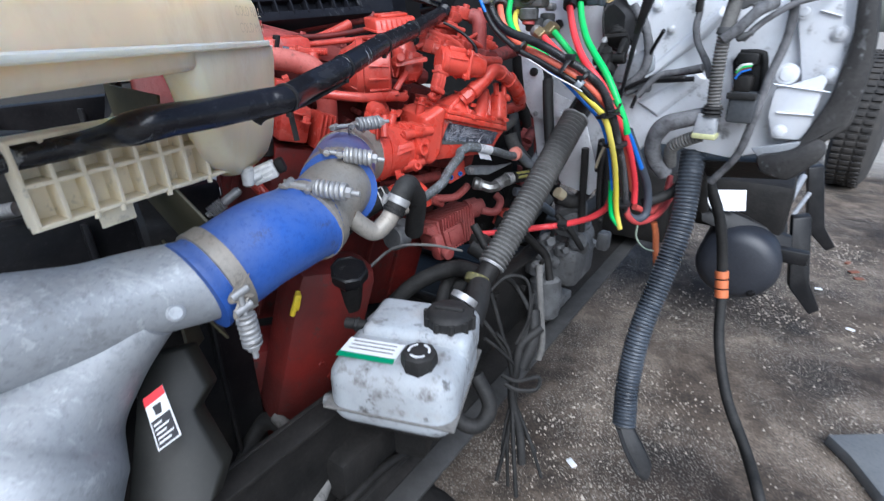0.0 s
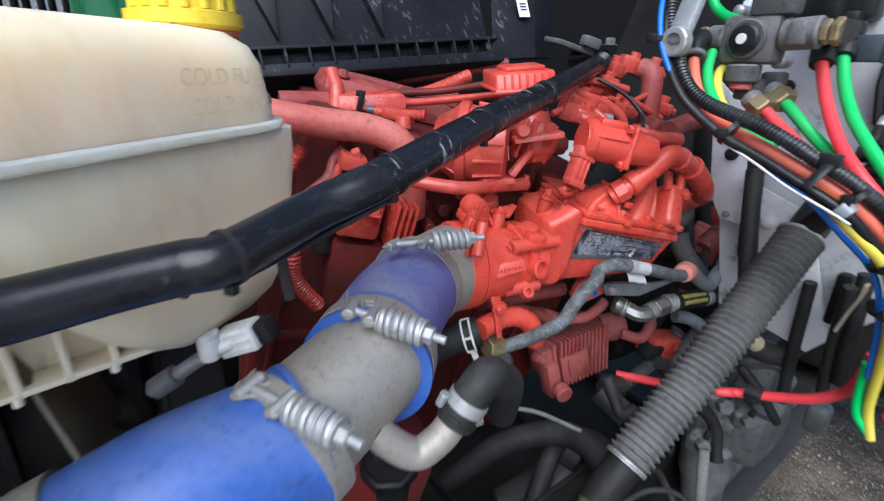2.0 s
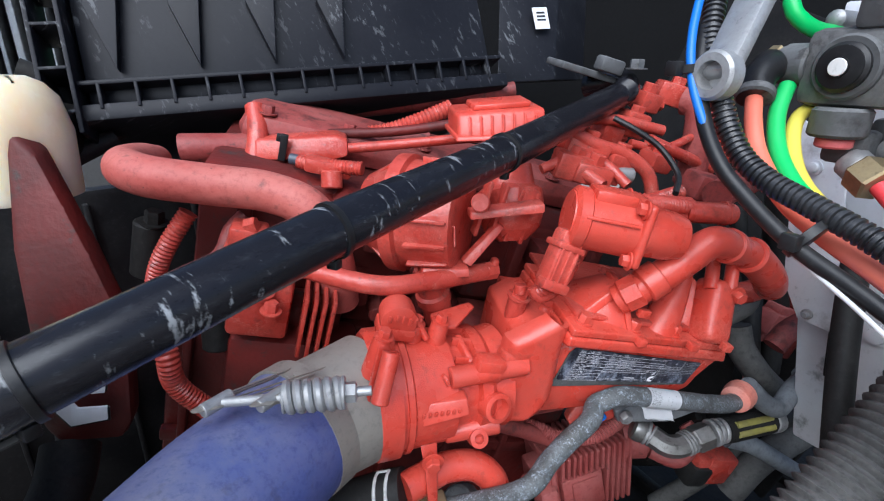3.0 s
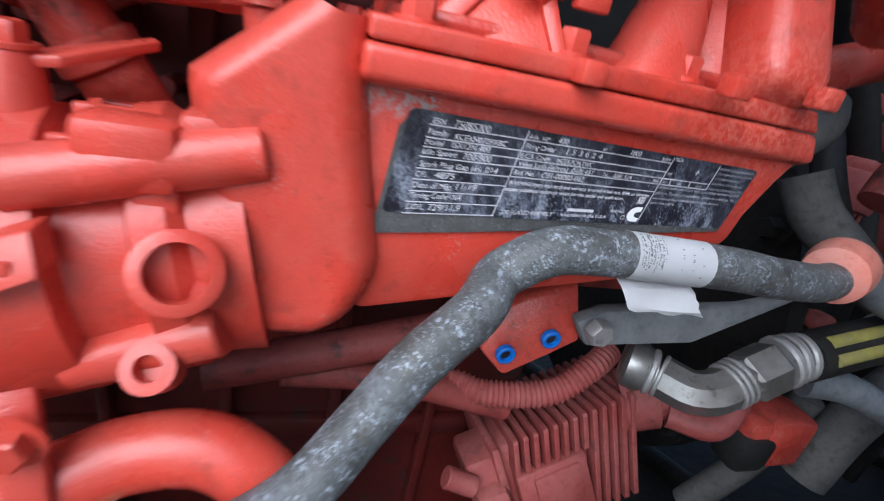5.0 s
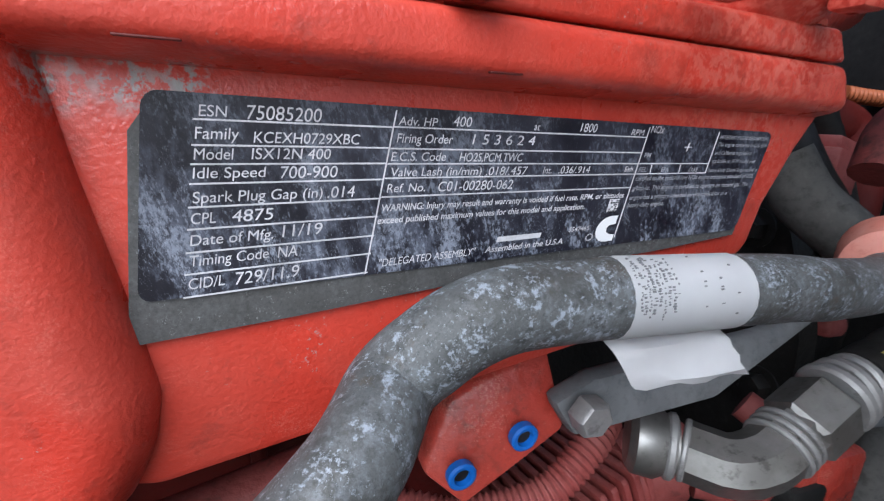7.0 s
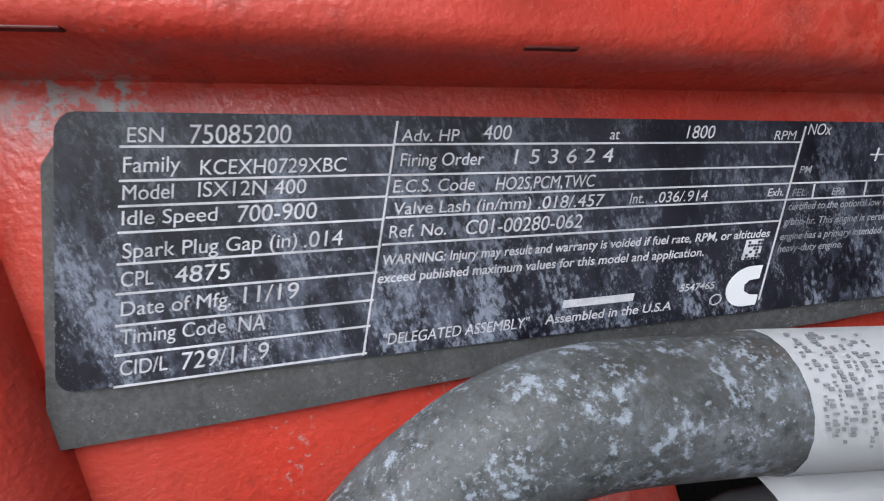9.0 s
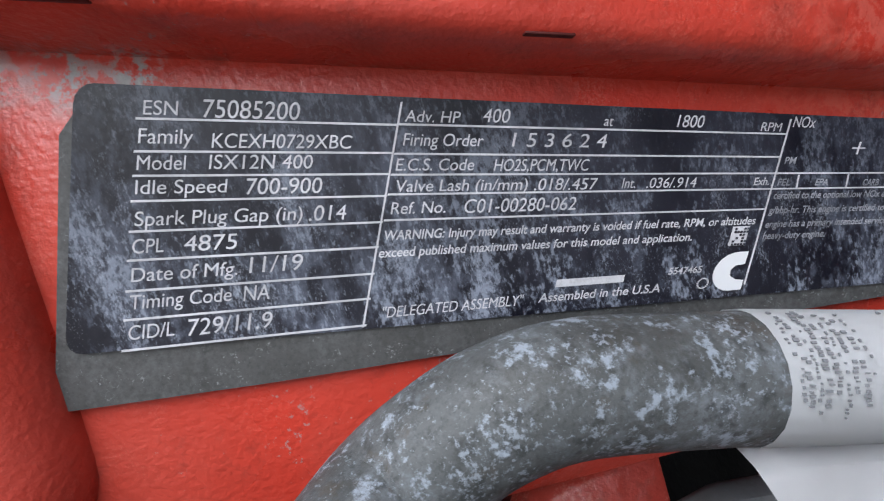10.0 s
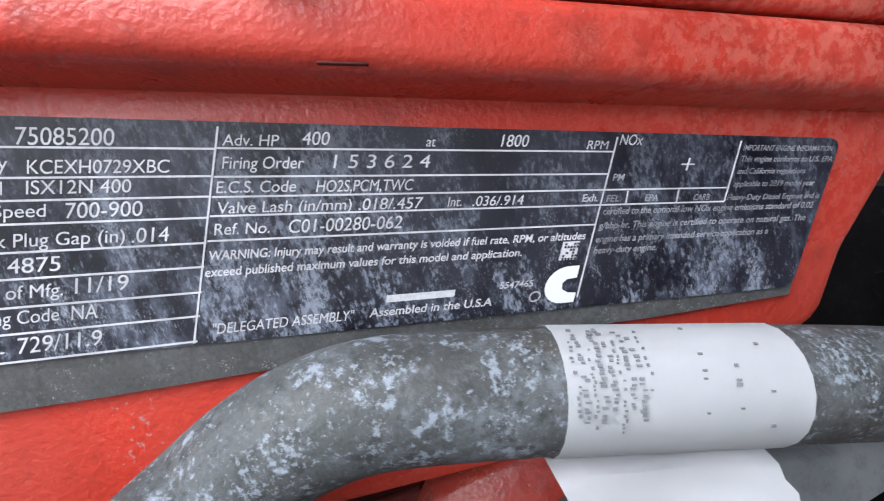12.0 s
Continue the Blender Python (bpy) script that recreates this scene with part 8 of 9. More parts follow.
single("wrapped_harness", tube([P(0.407, 1.131, 1.010), P(0.457, 1.080, 1.044), P(0.525, 1.000, 1.066)], 0.0045, 8), BLACK, "thin black cable running to the loom", "cable")
cb = thing("connector_block", "black connector block in a rounded recess of the cab", "connector")
part("recess", slab([P(0.594, 1.014, 1.098), P(0.622, 0.992, 1.099), P(0.631, 0.985, 1.088), P(0.640, 0.978, 1.017), P(0.630, 0.986, 0.998), P(0.603, 1.007, 1.003), P(0.588, 1.019, 1.080)], FN * 0.004, 0.002), BLACK, cb)
part("frame", tube([P(0.592, 1.006, 1.097), P(0.617, 0.986, 1.097), P(0.625, 0.980, 1.086), P(0.632, 0.974, 1.023), P(0.625, 0.980, 1.003)], 0.006, 10), RUBBER, cb)
part("plug", block(P(0.599, 0.967, 1.003), (0.046, 0.05, 0.055), VM, 0.006), mat("slate_plug", (0.03, 0.036, 0.044), 0.45, dust=(0.09, 0.09, 0.09), dust_amount=0.3), cb)
part("plug_lid", block(P(0.590, 0.961, 1.024), (0.05, 0.04, 0.012), VM, 0.003), RUBBER, cb)
part("plug", block(P(0.598, 0.981, 1.044), (0.03, 0.04, 0.03), VM, 0.006), GREASE, cb)
part("cap", block(P(0.601, 0.991, 1.086), (0.036, 0.02, 0.022), VM, 0.005), RUBBER, cb)
for k, mt in enumerate((AIR_BLUE, mat("brown_wire", (0.12, 0.05, 0.03), 0.5), AIR_GREEN, WIRE_WHITE)):
    part("wire", tube([P(0.575, 0.974, 1.053) + VZ * 0.005 * k, P(0.580, 0.969, 1.065) + VZ * 0.004 * k, P(0.595, 0.964, 1.070) + VZ * 0.003 * k], 0.0022, 6), mt, cb)
single("rubber_bellow", tube([P(0.543, 1.117, 1.121), P(0.566, 1.122, 1.125), P(0.584, 1.118, 1.134)], 0.018, 14), RUBBER, "short black rubber spout on the firewall", "rubber spout")
single("wrapped_harness", tube([P(0.668, 1.150, 0.734), P(0.603, 1.092, 0.849), P(0.545, 1.070, 0.803), P(0.481, 1.059, 0.780)], 0.012, 10, wob=0.1), RUBBER, "dark harness under the cab edge", "wiring harness")
# big hanging corrugated loom
hang = thing("hanging_loom", "thick black corrugated loom hanging to the ground", "wire loom")
LOOM2 = mat("worn_silver_conduit", (0.014, 0.017, 0.022), 0.26, dust=(0.12, 0.14, 0.17), dust_amount=0.28, dust_scale=9, speck=0.6, speck_scale=40, settle=(0.16, 0.185, 0.22), settle_amount=0.25)
hl = [P(0.573, 1.067, 0.894), P(0.566, 1.047, 0.849), P(0.550, 1.010, 0.744), P(0.514, 0.973, 0.638), P(0.468, 0.929, 0.518), P(0.446, 0.890, 0.408), P(0.437, 0.851, 0.325)]
part("conduit", ribbed(hl, 0.026, 0.0078, 0.1, 26), LOOM2, hang)
part("torn_end", slab([P(0.416, 0.846, 0.325), P(0.452, 0.850, 0.333), P(0.478, 0.824, 0.288), P(0.497, 0.803, 0.252), P(0.489, 0.787, 0.230), P(0.474, 0.783, 0.222), P(0.453, 0.797, 0.240), P(0.432, 0.821, 0.282)], P(0.0, 0.014, 0.004), 0.005), BLACK, hang, "torn black flap")
part("torn_fold", tube([P(0.420, 0.836, 0.327), P(0.436, 0.811, 0.285), P(0.459, 0.788, 0.245)], 0.006, 8, squash=0.6), BLACK, hang)
cable = thing("hanging_cable", "black cable with an orange sleeve hanging to the floor", "cable")
cp = [P(0.709, 1.227, 0.783), P(0.755, 1.208, 0.667), P(0.786, 1.191, 0.508), P(0.778, 1.127, 0.367), P(0.770, 1.024, 0.261), P(0.773, 0.903, 0.189), P(0.757, 0.795, 0.145), P(0.805, 0.787, 0.020)]
part("cable", tube(cp, 0.0135, 14), RUBBER, cable)
for k in range(3):
    p, q = P(0.783, 1.200, 0.541), P(0.786, 1.176, 0.468)
    part("sleeve", rod(lerp3(p, q, 0.34 * k), lerp3(p, q, 0.34 * k + 0.29), 0.0168, 18), AIR_ORANGE_BAND, cable, "faded orange sleeve")
# cab corner
single("cab_fender", joined([slab([P(0.708, 0.920, 1.230), P(0.729, 0.903, 1.228), P(0.746, 0.889, 1.130), P(0.751, 0.885, 1.051), P(0.748, 0.888, 0.980), P(0.715, 0.914, 0.937), P(0.692, 0.932, 0.914), P(0.672, 0.948, 0.904), P(0.700, 0.926, 0.960), P(0.717, 0.912, 1.030), P(0.720, 0.910, 1.130)], FN * 0.03, 0.012), slab([P(0.718, 0.909, 0.966), P(0.687, 0.933, 0.933), P(0.645, 0.966, 0.919), P(0.655, 0.958, 0.885), P(0.695, 0.927, 0.873), P(0.734, 0.896, 0.933)], FN * 0.04, 0.015)]), CAB_BLACK, "worn black plastic cab fender edge", "fender")
single("torn_panel", slab([P(0.627, 0.957, 0.928), P(0.687, 0.910, 0.951), P(0.679, 0.917, 0.923), P(0.658, 0.933, 0.903), P(0.642, 0.946, 0.910)], FN * 0.01, 0.003), CAST_ALU, "torn bright metal edge of the cab", "panel edge")
single("cab_sill", slab([P(0.567, 1.043, 0.882), P(0.699, 0.939, 0.901), P(0.749, 1.027, 0.844), P(0.629, 1.122, 0.825)], FN * -0.05, 0.004), GREASE, "dark underside of the cab", "sill")
# ---- chassis and low parts ----
R0, R1 = P(0.615, 1.560, 0.360), P(0.151, 0.878, 0.360)
rd = (R0 - R1).normalized()
rn = P(rd.y, -rd.x, 0)
rail = thing("chassis_rail", "greasy black steel chassis rail", "chassis rail")
rl0, rl1 = R1 - rd * 0.9, R0 + rd * 1.6
m_r = basis(rd)
part("web", block((rl0 + rl1) / 2 - rn * 0.13 + P(0, 0, 0.1), ((rl1 - rl0).length, 0.01, 0.24), m_r, 0.003), GREASE, rail)
part("flange", block((rl0 + rl1) / 2 - rn * 0.026 + P(0, 0, -0.018), ((rl1 - rl0).length, 0.05, 0.009), m_r, 0.002), mat("greasy_grey_rail", (0.045, 0.045, 0.045), 0.5, dust=(0.015, 0.014, 0.013), dust_amount=0.5, dust_scale=10, speck=0.7, settle=(0.1, 0.1, 0.097), settle_amount=0.35, bump=0.3), rail, "grey worn lower flange")
part("flange_root", block((rl0 + rl1) / 2 - rn * 0.092 + P(0, 0, -0.019), ((rl1 - rl0).length, 0.08, 0.009), m_r, 0.002), GREASE, rail, "greasy root of the lower flange")
part("flange", block((rl0 + rl1) / 2 - rn * 0.105 + P(0, 0, 0.215), ((rl1 - rl0).length, 0.04, 0.009), m_r, 0.002), GREASE, rail)
for k in range(9):
    part("rail_bolt", hexbolt(lerp3(rl0, rl1, 0.28 + 0.05 * k) - rn * 0.125 + P(0, 0, 0.1 + 0.05 * (k % 2)), rn, 0.02, 0.012), GREASE, rail)
cm = thing("crossmember", "greasy black crossmember below the engine", "crossmember")
xm = P(-0.232, 0.756, 0.371) + P(-0.05, 0.1, -0.12)
xd = P(-rd.y, rd.x, 0)
part("beam", tube([xm - xd * 0.45, xm - xd * 0.1 + P(0, 0, 0.02), xm + xd * 0.2, xm + xd * 0.45], 0.06, 18, 0.02, wob=0.25), GREASE, cm)
part("pad", lathe(xm + P(0.05, -0.02, 0.02), xm + P(0.05, -0.02, 1), [(0, 0.08), (0.03, 0.085), (0.05, 0.06), (0.07, 0.05)], 24), GREASE, cm)
part("pad", lathe(xm + P(0.2, -0.15, 0.0), xm + P(0.2, -0.15, 1), [(0, 0.06), (0.04, 0.065), (0.06, 0.04)], 24), GREASE, cm)
for k in range(6):
    part("bolt", hexbolt(xm + P(0.05 + 0.07 * math.cos(k * 1.05), -0.02 + 0.07 * math.sin(k * 1.05), 0.05), (0, 0, 1), 0.016, 0.01), GREASE, cm)
for k, (pts, r) in enumerate((([P(-0.233, 0.560, 0.423), P(-0.231, 0.627, 0.450), P(-0.245, 0.670, 0.473), P(-0.278, 0.698, 0.486)], 0.011), ([P(-0.254, 0.546, 0.441), P(-0.236, 0.601, 0.466), P(-0.224, 0.647, 0.469)], 0.008), ([P(-0.191, 0.595, 0.378), P(-0.163, 0.664, 0.410), P(-0.119, 0.719, 0.409)], 0.014), ([P(-0.142, 0.595, 0.378), P(-0.082, 0.675, 0.383), P(-0.022, 0.738, 0.375)], 0.01))):
    single("greasy_cable", tube(pts, r, 12, wob=0.15), GREASE if k % 2 else RUBBER_GREY, "dusty cable lying on the crossmember", "cable", "cables on the crossmember")
single("engine_mount", joined([block(P(-0.130, 0.719, 0.409), (0.2, 0.12, 0.1), m_r, 0.02), block(P(-0.069, 0.733, 0.318), (0.3, 0.06, 0.08), m_r, 0.02)]), GREASE, "greasy black engine mount on the rail", "engine mount")
tray = thing("undertray", "dark oily undertray beneath the engine", "undertray")
part("sheet", block((R0 + R1) / 2 - rn * 0.45, (1.6, 0.6, 0.03), m_r, 0.012), GREASE, tray)
for k in range(6):
    part("rib", block((R0 + R1) / 2 - rn * 0.45 + rd * (0.28 * k - 0.7) + P(0, 0, 0.02), (0.03, 0.58, 0.03), m_r, 0.01), GREASE, tray)
# steering gear
gear = thing("steering_gear", "dirty grey cast steering gear under the boot", "steering gear")
sg = P(0.318, 1.255, 0.475)
part("housing", joined([lathe(sg + P(0.0, 0.0, 0.02), sg + P(0.01, -0.02, -0.12), [(0, 0.035), (0.01, 0.045), (0.06, 0.046), (0.08, 0.04), (0.12, 0.036), (0.13, 0.025)], 24), block(sg + P(0.07, 0.06, 0.05), (0.16, 0.12, 0.12), m_r, 0.025), rod(sg + P(-0.02, 0.02, 0.06), sg + P(0.14, 0.18, 0.09), 0.05, 20)]), GREY_CAST, gear)
for k in range(6):
    part("bolt", hexbolt(sg + P(0.03 + 0.025 * k, -0.0 + 0.02 * k, 0.10 - 0.02 * (k % 2)), P(0.3, -0.7, 0.5), 0.016, 0.012), GREY_CAST, gear)
part("piston_housing", lathe(P(0.323, 1.283, 0.553), P(0.344, 1.295, 0.325), [(0, 0.03), (0.004, 0.037), (0.03, 0.037), (0.034, 0.0335), (0.17, 0.0335), (0.175, 0.04), (0.19, 0.04), (0.195, 0.03)], 28), GREY_CAST, gear)
part("clamp_boss", merge(rod(P(0.288, 1.265, 0.549), P(0.352, 1.260, 0.538), 0.022, 16), block(P(0.282, 1.258, 0.532), (0.03, 0.04, 0.06), m_r, 0.008)), GREY_CAST, gear)
part("sector_cover", lathe(P(0.398, 1.343, 0.566), P(0.404, 1.265, 0.556), [(0, 0.06), (0.03, 0.062), (0.04, 0.05), (0.055, 0.045), (0.06, 0.03)], 24), GREY_CAST, gear)
for p in (P(0.401, 1.262, 0.550), P(0.420, 1.284, 0.572), P(0.374, 1.253, 0.538), P(0.350, 1.274, 0.574), P(0.386, 1.280, 0.603)):
    part("bolt", hexbolt(p, P(0.4, -0.8, 0.3), 0.022, 0.018), GREY_CAST, gear)
part("top_cap", lathe(P(0.408, 1.286, 0.637), P(0.399, 1.280, 0.681), [(0, 0.032), (0.006, 0.034), (0.012, 0.03), (0.013, 0.018), (0.026, 0.016)], 18), GREY_CAST, gear)
part("port", rod(sg + P(0.09, 0.03, 0.09), sg + P(0.08, 0.0, 0.13), 0.028, 20), GREY_CAST, gear)
part("arm", block(sg + P(0.05, 0.05, -0.09), (0.14, 0.05, 0.03), m_r, 0.008), GREY_CAST, gear)
single("grey_bracket", joined([block(P(0.372, 1.242, 0.678), (0.09, 0.06, 0.09), m_r, 0.015), rod(P(0.353, 1.204, 0.698), P(0.357, 1.235, 0.721), 0.035, 20), block(P(0.456, 1.212, 0.624), (0.04, 0.03, 0.05), m_r, 0.008)]), GREY_CAST, "dirty grey cast bracket below the firewall", "bracket")
single("rubber_hose", tube([P(0.314, 1.187, 0.753), P(0.369, 1.191, 0.743), P(0.400, 1.202, 0.813), P(0.402, 1.220, 0.887), P(0.364, 1.222, 0.961)], 0.0175, 16), RUBBER, "black rubber drain hose beside the boot", "hose")
single("hose_tip", rod(P(0.310, 1.172, 0.772), P(0.327, 1.180, 0.758), 0.014, 14), mat("tan_plug", (0.42, 0.36, 0.24), 0.6), "tan plastic plug in the hose end", "plug")
for pts, r, lab in (([P(0.383, 1.095, 0.907), P(0.395, 1.116, 0.816), P(0.403, 1.115, 0.728)], 0.008, "dark wire hanging behind the air lines"), ([P(0.400, 1.104, 0.924), P(0.404, 1.103, 0.865), P(0.413, 1.106, 0.756)], 0.01, "grey cable end hanging by the bundle"),
                    ([P(0.364, 1.159, 0.883), P(0.373, 1.169, 0.767), P(0.382, 1.174, 0.666)], 0.009, "dark hose hanging under the firewall")):
    single("cable", tube(pts, r, 10), RUBBER, lab, "cable")
single("plug_body", block(P(0.399, 1.147, 0.868), (0.02, 0.02, 0.08), VM, 0.006), BLACK, "black rubber flap under the firewall", "rubber flap")
# greasy clutter between the engine and the rail
for pts, r, mt, lab in (
        ([P(0.098, 1.04, 0.735), P(0.115, 1.03, 0.705), P(0.127, 1.022, 0.687), P(0.147, 1.035, 0.69)], 0.010, RUBBER, "frayed black tape end beside the boot"),
        ([P(0.179, 1.104, 0.737), P(0.24, 1.15, 0.66), P(0.2925, 1.165, 0.602), P(0.308, 1.15, 0.538)], 0.011, GREASE, "greasy steel pipe bent along the rail"),
        ([P(0.321, 1.205, 0.700), P(0.36, 1.19, 0.66), P(0.38, 1.195, 0.63), P(0.40, 1.21, 0.60)], 0.008, RUBBER, "black hose arched over the steering gear"),
        ([P(0.170, 1.0, 0.623), P(0.202, 1.03, 0.58), P(0.236, 1.005, 0.518), P(0.225, 0.97, 0.47), P(0.23, 0.95, 0.40)], 0.0065, RUBBER, "thin black hose hanging in a loop"),
        ([P(0.26, 1.07, 0.62), P(0.262, 1.04, 0.56), P(0.27, 1.003, 0.445), P(0.262, 0.99, 0.40)], 0.008, RUBBER_GREY, "dusty hose dropping past the steering gear")):
    single("greasy_hose", tube(pts, r, 12, wob=0.2), mt, lab, "hose", "greasy hoses by the rail")
for p, size in ((P(0.30, 1.19, 0.63), 0.045), (P(0.345, 1.20, 0.60), 0.035), (P(0.272, 1.15, 0.57), 0.04), (P(0.38, 1.225, 0.645), 0.03)):
    lump = thing("greasy_fitting", "grease caked grey fitting beside the steering gear", "fitting", "greasy fittings by the steering gear")
    part("body", block(p, (size, size * 0.8, size * 0.9), m_r, size * 0.25, segs=3), GREY_CAST, lump)
    part("nut", rod(p + P(0, -size * 0.35, size * 0.2), p + P(0.004, -size * 0.75, size * 0.3), size * 0.3, 6), GREY_CAST, lump)
    part("stud", rod(p + P(size * 0.2, -0.01, size * 0.4), p + P(size * 0.25, -0.012, size * 0.8), size * 0.14, 10), GREASE, lump)
# lower hoses near the reservoir
for name, pts, r, lab in (
        ("radiator_hose", [P(-0.240, 0.848, 0.746), P(-0.181, 0.876, 0.777), P(-0.133, 0.900, 0.814), P(-0.097, 0.915, 0.834), P(-0.075, 0.924, 0.842)], 0.0205, "thick black coolant hose joining the red stub"),
        ("rubber_hose", [P(-0.125, 0.966, 0.522), P(-0.042, 1.000, 0.599), P(0.042, 1.009, 0.637), P(0.092, 0.975, 0.650), P(0.122, 0.918, 0.652)], 0.019, "black rubber hose below the engine"),
        ("rubber_hose", [P(-0.340, 0.637, 0.353), P(-0.338, 0.686, 0.413), P(-0.310, 0.716, 0.455), P(-0.262, 0.689, 0.467), P(-0.254, 0.630, 0.433), P(-0.252, 0.560, 0.423)], 0.018, "greasy hose low beside the shroud"),
        ("rubber_hose", [P(0.009, 0.886, 0.524), P(0.042, 1.029, 0.599), P(0.102, 1.026, 0.621), P(0.121, 0.948, 0.637)], 0.015, "black return hose under the boot"),
        ("rubber_hose", [P(0.098, 0.780, 0.717), P(0.090, 0.732, 0.709), P(0.077, 0.691, 0.691)], 0.021, "black hose with printed band to the reservoir")):
    single(name, tube(pts, r, 16), RUBBER, lab, "hose")
clip = thing("hose_clip", "flat white slotted clip round the coolant hose", "hose clip")
ca_, cd_ = P(-0.088, 0.918, 0.836), P(0.9, 0.3, 0.3).normalized()
cu_ = (P(0, 0, 1) - cd_ * cd_.z).normalized()
co_ = cd_.cross(cu_)
co_ = co_ if co_.y < 0 else -co_


def clip_point(ang, along):
    return ca_ + cd_ * along + (cu_ * math.sin(radians(ang)) + co_ * math.cos(radians(ang))) * 0.0216


for side in (-0.0055, 0.0055):
    part("band", tube([clip_point(a, side) for a in range(-70, 111, 12)], 0.0016, 8, 0.003), WHITE, clip)
for a in (-66, 20, 106):
    part("bridge", tube([clip_point(a, -0.0055), clip_point(a, 0.0055)], 0.0018, 8), WHITE, clip)
part("tab", slab([clip_point(-66, -0.003), clip_point(-66, 0.005), clip_point(-66, 0.006) - cu_ * 0.014, clip_point(-66, -0.002) - cu_ * 0.014], co_ * 0.0015, 0.0005), WHITE, clip)
single("hose_clamp", torus_band(P(0.068, 0.715, 0.728), P(0.5, 0.5, 0.7), 0.022, 0.012, 0.0015), ZINC, "bright spring clamp above the reservoir", "hose clamp")
single("print_band", torus_band(P(0.093, 0.797, 0.721), P(0.3, 0.6, 0.7), 0.0215, 0.014, 0.0006), mat("worn_yellow_print", (0.2, 0.18, 0.05), 0.6, dust=(0.02, 0.02, 0.02), dust_amount=0.5, dust_scale=120, dust_sharp=0.04), "worn yellow print on a hose", "hose print")
single("thin_wire", tube([P(-0.114, 0.829, 0.724), P(-0.065, 0.884, 0.746), P(0.000, 0.923, 0.735), P(0.070, 0.919, 0.724)], 0.003, 8), RUBBER_GREY, "thin grey wire across the engine side", "wire")
single("pump_body", joined([lathe(P(0.042, 0.995, 0.429), P(0.026, 0.963, 0.575), [(0, 0.07), (0.03, 0.074), (0.06, 0.07), (0.08, 0.058), (0.093, 0.035), (0.097, 0.012)], 28), rod(P(0.089, 1.062, 0.526), P(-0.023, 0.985, 0.456), 0.05, 24), rod(P(0.042, 1.063, 0.573), P(0.086, 1.045, 0.566), 0.03, 16)]), mat("oily_grey_pump", (0.05, 0.05, 0.048), 0.4, dust=(0.012, 0.011, 0.011), dust_amount=0.4, dust_scale=16, bump=0.2, speck=0.5, settle=(0.11, 0.105, 0.1), settle_amount=0.5, spec=0.3), "greasy grey domed pump below the module", "pump")
single("grey_spigot", joined([rod(P(-0.085, 0.999, 0.717), P(-0.063, 1.033, 0.711), 0.028, 20), rod(P(-0.063, 1.020, 0.738), P(-0.061, 1.040, 0.725), 0.02, 16)]), GREY_CAST, "grey cast hose spigot low on the engine", "spigot")
single("tape_wrap", joined([block(P(0.120, 1.139, 0.654), (0.05, 0.03, 0.03), EM, 0.006), rod(P(0.098, 1.132, 0.644), P(0.148, 1.108, 0.619), 0.022, 14)]), RUBBER, "frayed black tape on the red line's end", "tape")

# ---- power steering reservoir ----
res = thing("steering_reservoir", "dirty white plastic power steering fluid reservoir", "reservoir")
o_ = P(-0.061, 0.733, 0.726)
rx, ry, rz = P(0.969, -0.248, 0), P(0.248, 0.969, 0), P(0, 0, 1)
RMX = Matrix((rx, ry, rz)).transposed()
rp = lambda x, y, z: o_ + rx * x + ry * y + rz * z


def rounded(x0, x1, y0, y1, z0, z1, bev):
    return block(rp((x0 + x1) / 2, (y0 + y1) / 2, (z0 + z1) / 2), (x1 - x0, y1 - y0, z1 - z0), RMX, bev, segs=5)


part("body", merge(rounded(-0.03, 0.162, -0.19, 0.0, -0.125, -0.014, 0.034), rounded(-0.008, 0.162, -0.105, 0.0, -0.07, 0.0, 0.016)), WHITE_RES, res)
part("seam", rounded(-0.0325, 0.1645, -0.1925, 0.0025, -0.089, -0.0845, 0.002), RUBBER_GREY, res, "grimy weld seam")
part("base", rounded(-0.012, 0.144, -0.17, -0.018, -0.138, -0.1, 0.016), GREASE, res)
ca = rp(0.122, -0.055, -0.012)
bm = lathe(ca, ca + rz, [(0, 0.034), (0.006, 0.037), (0.026, 0.037), (0.031, 0.033), (0.033, 0.028), (0.034, 0.012)], 30)
rcap = part("cap", bm, RUBBER, res, "large black screw cap")
for k in range(10):
    ang = 2 * math.pi * k / 10
    part("grip_rib", rod(ca + rx * 0.036 * math.cos(ang) + ry * 0.036 * math.sin(ang) + rz * 0.004, ca + rx * 0.036 * math.cos(ang) + ry * 0.036 * math.sin(ang) + rz * 0.027, 0.0055, 8), RUBBER, rcap)
part("grip_bar", block(ca + rz * 0.035, (0.046, 0.011, 0.007), RMX, 0.003), RUBBER, rcap)
cb_ = rp(0.103, -0.15, -0.02)
dip = part("dip_cap", lathe(cb_, cb_ + rz, [(0, 0.025), (0.012, 0.026), (0.024, 0.025), (0.027, 0.021)], 8), RUBBER, res, "smaller octagonal black cap with arrows")
bm = bmesh.new()
for k in range(3):
    for a0 in range(0, 84, 12):
        ang = radians(a0 + 120 * k)
        block(cb_ + rz * 0.0272 + rx * 0.0145 * math.cos(ang) + ry * 0.0145 * math.sin(ang), (0.0032, 0.0032, 0.0012), RMX, 0, bm)
part("arrow_marks", bm, PAPER, dip)
part("nipple", joined([rod(rp(0.0, -0.075, -0.018), rp(-0.045, -0.075, -0.018), 0.009, 16), rod(rp(-0.022, -0.075, -0.018), rp(-0.028, -0.075, -0.018), 0.012, 6)]), RUBBER, res)
